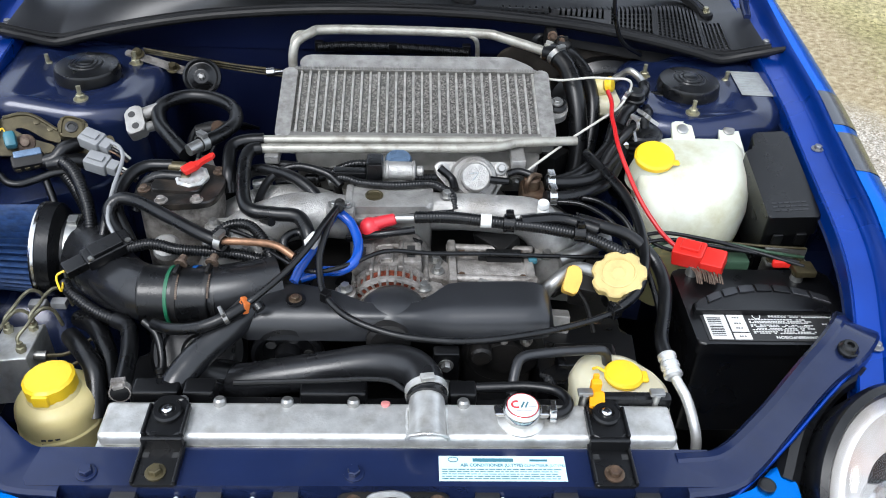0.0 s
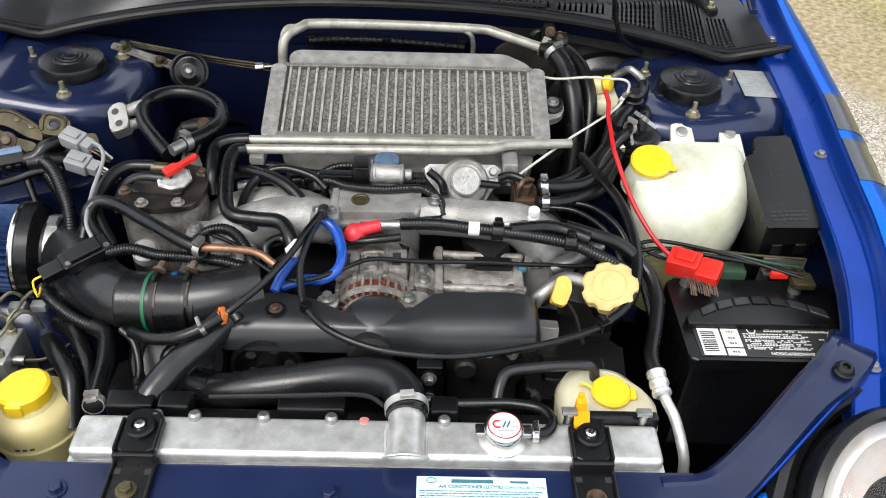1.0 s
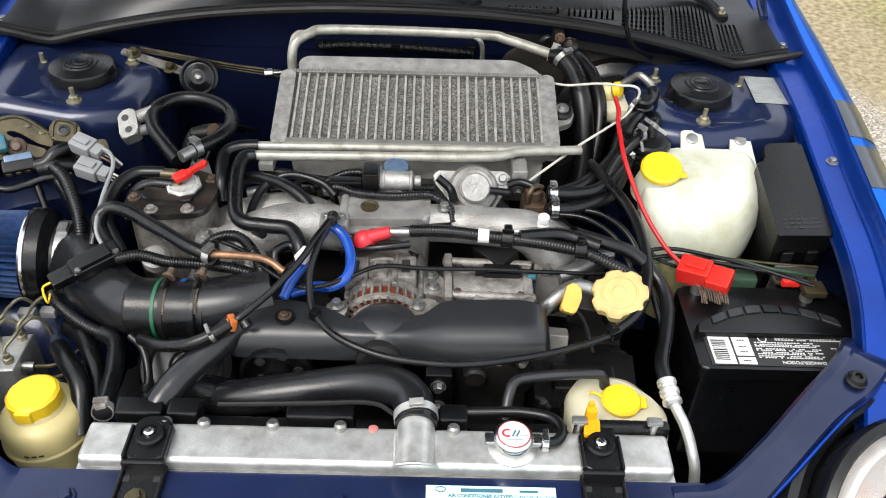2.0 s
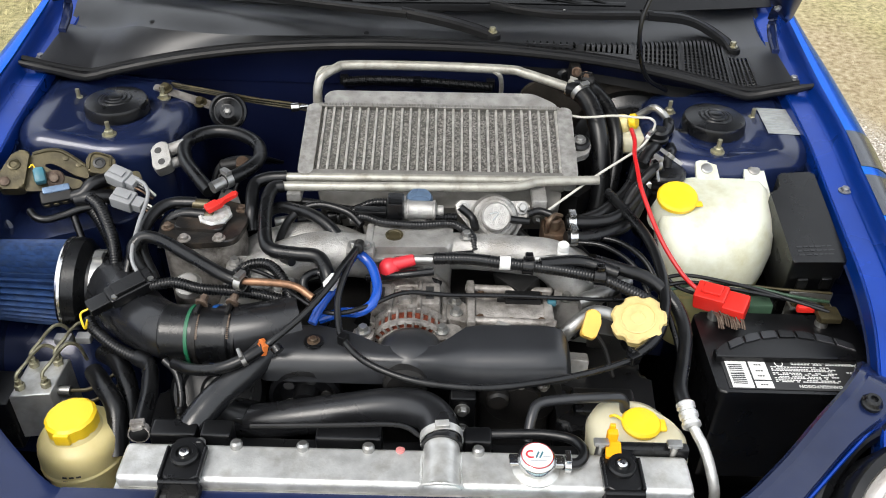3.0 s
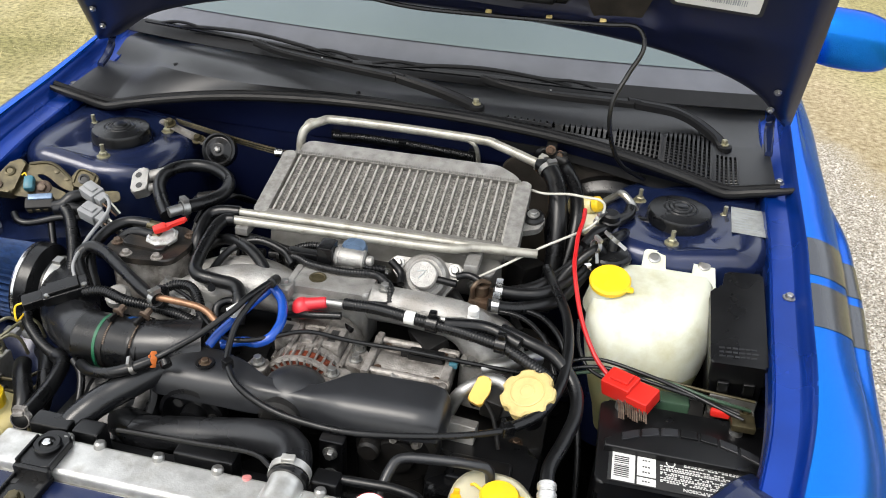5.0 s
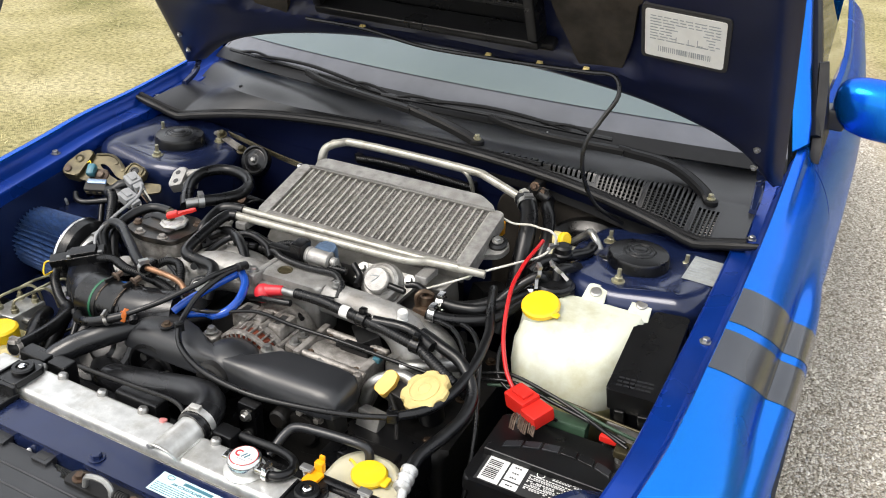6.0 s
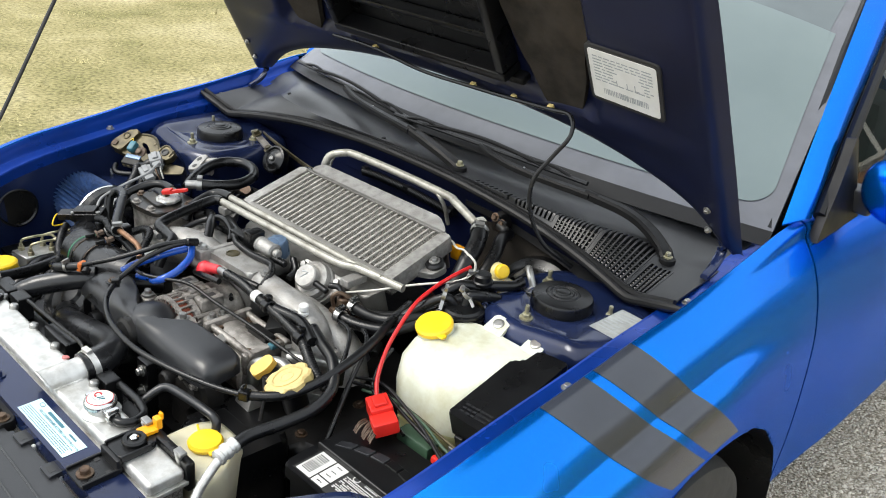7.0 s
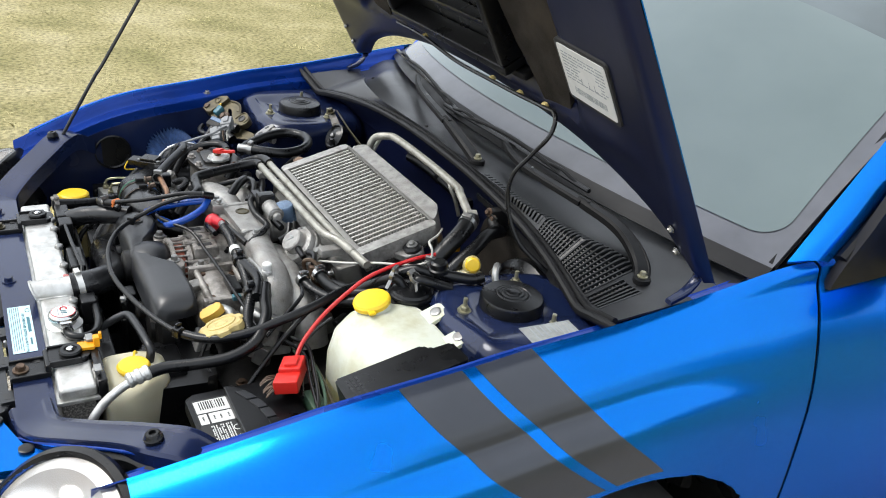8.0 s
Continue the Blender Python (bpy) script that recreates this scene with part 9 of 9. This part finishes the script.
hose("bay_wires", "bundle of thin black wires behind the battery", "wire", [
    ("wire", [(0.375, 0.345, 0.80), (0.43, 0.355, 0.812), (0.50, 0.340, 0.812), (0.56, 0.325, 0.806), (0.62, 0.300, 0.802), (0.645, 0.290, 0.80)], 0.0032, RUBBER, 0),
    ("wire", [(0.375, 0.335, 0.795), (0.44, 0.345, 0.806), (0.52, 0.328, 0.806), (0.59, 0.315, 0.802), (0.64, 0.30, 0.800)], 0.0032, RUBBER, 0),
    ("wire", [(0.40, 0.34, 0.79), (0.47, 0.352, 0.800), (0.54, 0.342, 0.802), (0.60, 0.325, 0.80), (0.66, 0.325, 0.79)], 0.0028, GREENPL, 0),
    ("wire", [(0.45, 0.36, 0.79), (0.52, 0.352, 0.798), (0.60, 0.340, 0.80), (0.665, 0.335, 0.80)], 0.0024, OLIVE, 0),
    ("wire", [(0.395, 0.41, 0.84), (0.40, 0.375, 0.82), (0.42, 0.345, 0.80), (0.47, 0.33, 0.79), (0.53, 0.31, 0.79)], 0.0030, RUBBER, 0)])
hose("starter_cable", "black cable dropping beside the battery tray", "cable", [
    ("cable", [(0.300, 0.420, 0.835), (0.340, 0.400, 0.838), (0.372, 0.360, 0.832), (0.395, 0.31, 0.80), (0.42, 0.25, 0.74), (0.43, 0.20, 0.66)], 0.0045, RUBBER, 0),
    ("cable", [(0.262, 0.40, 0.838), (0.31, 0.385, 0.842), (0.35, 0.345, 0.836), (0.372, 0.30, 0.81)], 0.0038, RUBBER, 0)])
hose("water_pipe", "bare metal water pipe below the red cable", "pipe", [
    ("pipe", [(0.262, 0.295, 0.80), (0.300, 0.312, 0.806), (0.345, 0.345, 0.806)], 0.0125, STEEL, 0)])
for k, pts in enumerate(([(-0.17, 0.30, 0.86), (-0.20, 0.345, 0.845), (-0.19, 0.41, 0.86), (-0.15, 0.43, 0.875), (-0.10, 0.42, 0.870), (-0.075, 0.40, 0.86)],
                         [(-0.10, 0.43, 0.86), (-0.06, 0.44, 0.875), (-0.02, 0.436, 0.876), (0.03, 0.42, 0.866), (0.075, 0.425, 0.862)],
                         [(0.08, 0.44, 0.872), (0.10, 0.43, 0.858), (0.105, 0.41, 0.85)],
                         [(-0.14, 0.25, 0.82), (-0.15, 0.275, 0.845), (-0.13, 0.29, 0.85), (-0.115, 0.27, 0.842), (-0.13, 0.25, 0.838)])):
    hose("vacuum_line", "thin black vacuum hose between manifold fittings", "hose", [("hose", pts, 0.0065 if k != 1 else 0.0072, RUBBER, 0.001 if k == 1 else 0)], "vacuum hoses")
vb = thing("vacuum_tee", "small dirty aluminium junction block for vacuum hoses", "fitting", (-0.07, 0.33, 0.86))
box(bm := B(), (-0.092, 0.318, 0.845), (-0.050, 0.350, 0.868), 0.004)
part("block", bm, CAST, vb)
for x in (-0.080, -0.062):
    bolt(bm := B(), (x, 0.334, 0.868), r=0.006)
    part("bolt", bm, STEEL, vb)
cyl(bm := B(), (-0.071, 0.325, 0.88), (-0.071, 0.300, 0.887), 0.008, n=14, ch=0.002)
part("nipple", bm, RUBBER, vb)

# ---- clutter low in the bay ----
hn2 = thing("horn_trumpet", "round dull black canister low beside the radiator", "horn", (-0.31, 0.14, 0.60))
lathe(bm := B(), [(0.060, -0.05), (0.066, -0.045), (0.066, -0.004), (0.062, 0.0), (0.052, -0.002), (0.048, -0.006), (0.026, -0.006), (0.020, 0.0), (0.008, 0.002)], (-0.262, 0.150, 0.742), (0.05, -0.65, 0.75), 48)
part("body", bm, BLACKPL, hn2)
lathe(bm := B(), [(0.066, -0.012), (0.068, -0.010), (0.068, -0.006), (0.066, -0.004)], (-0.262, 0.150, 0.742), (0.05, -0.65, 0.75), 48, cap=False)
part("rim", bm, BLACKPL, hn2)
hose("drain_hose", "thin black hose hanging beside the canister", "hose", [
    ("hose", [(-0.335, 0.165, 0.785), (-0.315, 0.150, 0.775), (-0.305, 0.125, 0.755), (-0.305, 0.105, 0.735), (-0.300, 0.085, 0.715), (-0.285, 0.075, 0.70)], 0.0058, RUBBER, 0)])
lathe(bm := B(), [(0.007, 0), (0.009, 0.002), (0.009, 0.008), (0.007, 0.010), (0.007, 0.016), (0.009, 0.018), (0.009, 0.024), (0.006, 0.026)], (-0.305, 0.115, 0.746), (0.05, -0.6, -0.8), 18)
solo("hose_joint", bm, BLACKPL, "ridged black joint on the thin hose", "joint")
for k, pts in enumerate(([(-0.46, 0.20, 0.72), (-0.43, 0.16, 0.735), (-0.40, 0.12, 0.73), (-0.39, 0.07, 0.69)],
                         [(-0.47, 0.26, 0.70), (-0.43, 0.22, 0.72), (-0.40, 0.17, 0.715), (-0.385, 0.11, 0.68)],
                         [(-0.44, 0.42, 0.80), (-0.43, 0.38, 0.83), (-0.435, 0.33, 0.80), (-0.43, 0.29, 0.76)])):
    hose("apron_hose", "dark rubber hose low beside the apron", "hose", [("hose", pts, 0.014 if k < 2 else 0.009, RUBBER, 0)], "apron hoses")
eb = thing("cable_hook", "small pale hook beside the air filter", "hook", (-0.672, 0.448, 0.79))
tube(bm := B(), [(-0.672 + 0.008 * math.cos(a), 0.448, 0.802 + 0.011 * math.sin(a)) for a in [2 * math.pi * k / 14 for k in range(15)]], 0.0032, 8, 2)
cyl(bm, (-0.672, 0.448, 0.792), (-0.62, 0.43, 0.775), 0.004, n=10)
part("ring", bm, GREYPL, eb)
# fittings crowded under the cross pipes
for k, (x, y, z, w, mm) in enumerate(((-0.165, 0.445, 0.835, 0.020, BLACKPL), (-0.120, 0.445, 0.842, 0.016, BLACKPL), (-0.085, 0.43, 0.848, 0.014, STEEL), (-0.055, 0.445, 0.852, 0.018, BLACKPL), (-0.205, 0.435, 0.835, 0.015, STEEL))):
    f = thing("pipe_union", "grimy hose union under the cross pipes", "fitting", (x, y, z - 0.03), "hose unions")
    cyl(bm := B(), (x - w, y, z), (x + w, y + 0.004, z + 0.004), 0.0085, n=16, ch=0.002)
    lathe(bm, [(0.0085, 0), (0.011, 0.001), (0.011, 0.005), (0.0085, 0.006)], (x, y, z), (1, 0.1, 0.1), 16, cap=False)
    part("barrel", bm, mm, f)
    cyl(bm := B(), (x, y, z), (x + 0.004, y + 0.006, z - 0.03), 0.006, n=12)
    part("stem", bm, DARK, f)
for k, pts in enumerate(([(-0.245, 0.43, 0.845), (-0.215, 0.44, 0.86), (-0.18, 0.425, 0.868), (-0.145, 0.40, 0.872), (-0.115, 0.375, 0.862), (-0.10, 0.35, 0.845)],
                         [(-0.20, 0.47, 0.855), (-0.15, 0.455, 0.860), (-0.11, 0.44, 0.862), (-0.075, 0.435, 0.862), (-0.05, 0.43, 0.868)],
                         [(0.10, 0.345, 0.85), (0.06, 0.335, 0.852), (0.02, 0.332, 0.848), (-0.03, 0.335, 0.84)],
                         [(0.19, 0.44, 0.862), (0.21, 0.445, 0.865), (0.235, 0.435, 0.862)],
                         [(-0.26, 0.285, 0.838), (-0.235, 0.30, 0.852), (-0.205, 0.298, 0.856), (-0.18, 0.275, 0.848), (-0.165, 0.25, 0.83)],
                         [(-0.375, 0.27, 0.832), (-0.34, 0.272, 0.838), (-0.30, 0.262, 0.836), (-0.26, 0.262, 0.834), (-0.215, 0.258, 0.832), (-0.17, 0.25, 0.826)])):
    hose("branch_hose", "black rubber branch hose over the manifold", "hose", [("hose", pts, [0.0095, 0.007, 0.0065, 0.006, 0.008, 0.0085][k], RUBBER, [0, 0, 0, 0, 0.001, 0.001][k])], "branch hoses")
sv = thing("solenoid", "small pale metal solenoid beside the intake pipe", "solenoid", (-0.33, 0.275, 0.80))
lathe(bm := B(), [(0.018, 0), (0.020, 0.003), (0.020, 0.016), (0.014, 0.022), (0.006, 0.023)], (-0.325, 0.285, 0.815), (0.1, -0.3, 1), 24)
part("body", bm, CAST, sv)
box(bm := B(), (-0.245, 0.250, 0.84), (-0.225, 0.272, 0.872), 0.004)
part("clip", bm, BLACKPL, sv)

# fittings in the dark inside the looped hose
uf = thing("hose_union", "grimy copper-coloured union inside the looped hose", "fitting", (-0.31, 0.60, 0.80))
cyl(bm := B(), (-0.345, 0.600, 0.835), (-0.300, 0.607, 0.840), 0.012, n=18, ch=0.002)
part("body", bm, DARK, uf)
prism(bm := B(), rounded([(-0.012, -0.008), (0.010, -0.010), (0.014, 0.004), (0.002, 0.014), (-0.010, 0.008)], 0.003), 0, 0.006, 0.001, pose(-0.305, 0.596, 0.845, 35, 10, 20))
part("tab", bm, RUST, uf, "rusty tab")
for k in range(3):
    tube(bm := B(), [(-0.36 + 0.02 * k, 0.57, 0.80), (-0.345 + 0.02 * k, 0.60, 0.838 - 0.006 * k), (-0.31 + 0.016 * k, 0.63, 0.836), (-0.27 + 0.012 * k, 0.66, 0.81)], 0.005 - 0.0008 * k, 10)
    part("pipe", bm, RUBBER, uf)

# ---- the house behind, seen only mirrored in the side window ----
hs = thing("house", "low grey-sided house with a tan brick base and white-framed windows", "house", (6, 19, GZ))
part("brick_base", box(B(), (-2, 17, GZ), (24, 25, GZ + 0.9), 0.02), BRICK, hs)
part("wall", box(B(), (-1.98, 17.03, GZ + 0.9), (23.98, 24.97, GZ + 3.3), 0.01), SIDING, hs)
bm = B()
add(bm, [(-2.6, 16.4, GZ + 3.2), (24.6, 16.4, GZ + 3.2), (24.6, 25.6, GZ + 3.2), (-2.6, 25.6, GZ + 3.2), (-2.6, 21, GZ + 6.2), (24.6, 21, GZ + 6.2)],
    [(0, 1, 5, 4), (2, 3, 4, 5), (0, 4, 3), (1, 2, 5), (3, 2, 1, 0)])
part("roof", bm, SHINGLE, hs)
for x in (0.0, 3.2, 6.4, 9.6, 12.8, 16.0, 19.2, 22.4):
    win = part("window", box(B(), (x - 0.85, 16.97, GZ + 1.0), (x + 0.85, 17.04, GZ + 2.4), 0.01), TRIMW, hs)
    for x0 in (x - 0.77, x + 0.05):
        o = part("pane", box(B(), (x0, 16.955, GZ + 1.08), (x0 + 0.72, 16.968, GZ + 2.32), 0), DARKGLASS, hs)
        o.parent = win

# ---- grass tufts and loose stones ----
rnd = random.Random(21)
verts, faces = [], []
for k in range(9000):
    x = -1.35 - 7.5 * rnd.random() ** 1.6 if k < 7600 else rnd.uniform(2.0, 4.5)
    y = rnd.uniform(-1.5, 7.5) if k < 7600 else rnd.uniform(2.2, 6.5)
    if noise.noise(Vector((x * 1.1, y * 1.1, 3.0))) < -0.25:
        continue
    for b in range(4):
        a, h = rnd.uniform(0, 6.283), rnd.uniform(0.006, 0.020)
        px, py = x + rnd.uniform(-0.03, 0.03), y + rnd.uniform(-0.03, 0.03)
        w, lean = rnd.uniform(0.002, 0.0045), rnd.uniform(0.01, 0.045)
        i = len(verts)
        verts += [(px - w * math.sin(a), py + w * math.cos(a), GZ), (px + w * math.sin(a), py - w * math.cos(a), GZ), (px + lean * math.cos(a), py + lean * math.sin(a), GZ + h)]
        faces.append((i, i + 1, i + 2))
me = bpy.data.meshes.new("grass")
me.from_pydata(verts, [], faces)
GRASS = mat("dry_grass", (0.40, 0.35, 0.175), 0.8, 0, 0.5, 3, spec=0.15)
me.materials.append(GRASS)
tagged(new("grass", me), "short dry yellow-green grass tufts", "grass", kind="stuff")
verts, faces = [], []
for k in range(9000):
    x = 0.80 + 0.95 * rnd.random()
    y = 0.6 + 4.2 * rnd.random() ** 1.2
    if x + 0.34 * y > 2.50:
        continue
    r = rnd.uniform(0.003, 0.0072)
    i = len(verts)
    n = 5
    a0 = rnd.uniform(0, 6)
    sq = rnd.uniform(0.6, 1.2)
    for j in range(n):
        q = a0 + 2 * math.pi * j / n
        rr = r * rnd.uniform(0.75, 1.2)
        verts.append((x + rr * math.cos(q), y + rr * math.sin(q) * sq, GZ + 0.001))
    for j in range(n):
        q = a0 + 2 * math.pi * (j + 0.4) / n
        rr = r * rnd.uniform(0.35, 0.7)
        verts.append((x + rr * math.cos(q), y + rr * math.sin(q) * sq, GZ + r * rnd.uniform(0.7, 1.1)))
    for j in range(n):
        faces.append((i + j, i + (j + 1) % n, i + n + (j + 1) % n, i + n + j))
    faces.append(tuple(i + n + j for j in range(n)))
me = bpy.data.meshes.new("gravel")
me.from_pydata(verts, [], faces)


def stone_material():
    m = bpy.data.materials.new("gravel_stones")
    m.use_nodes = True
    n, l = m.node_tree.nodes, m.node_tree.links
    g = n.new("ShaderNodeNewGeometry")
    r = n.new("ShaderNodeValToRGB")
    el = r.color_ramp.elements
    el[0].color, el[1].color = (0.22, 0.185, 0.14, 1), (0.82, 0.77, 0.68, 1)
    e = el.new(0.5)
    e.color = (0.52, 0.465, 0.38, 1)
    l.new(g.outputs["Random Per Island"], r.inputs["Fac"])
    l.new(r.outputs["Color"], n["Principled BSDF"].inputs["Base Color"])
    n["Principled BSDF"].inputs["Roughness"].default_value = 0.85
    return m


me.materials.append(stone_material())
tagged(new("gravel", me), "loose pale gravel stones on the drive", "gravel", kind="stuff")
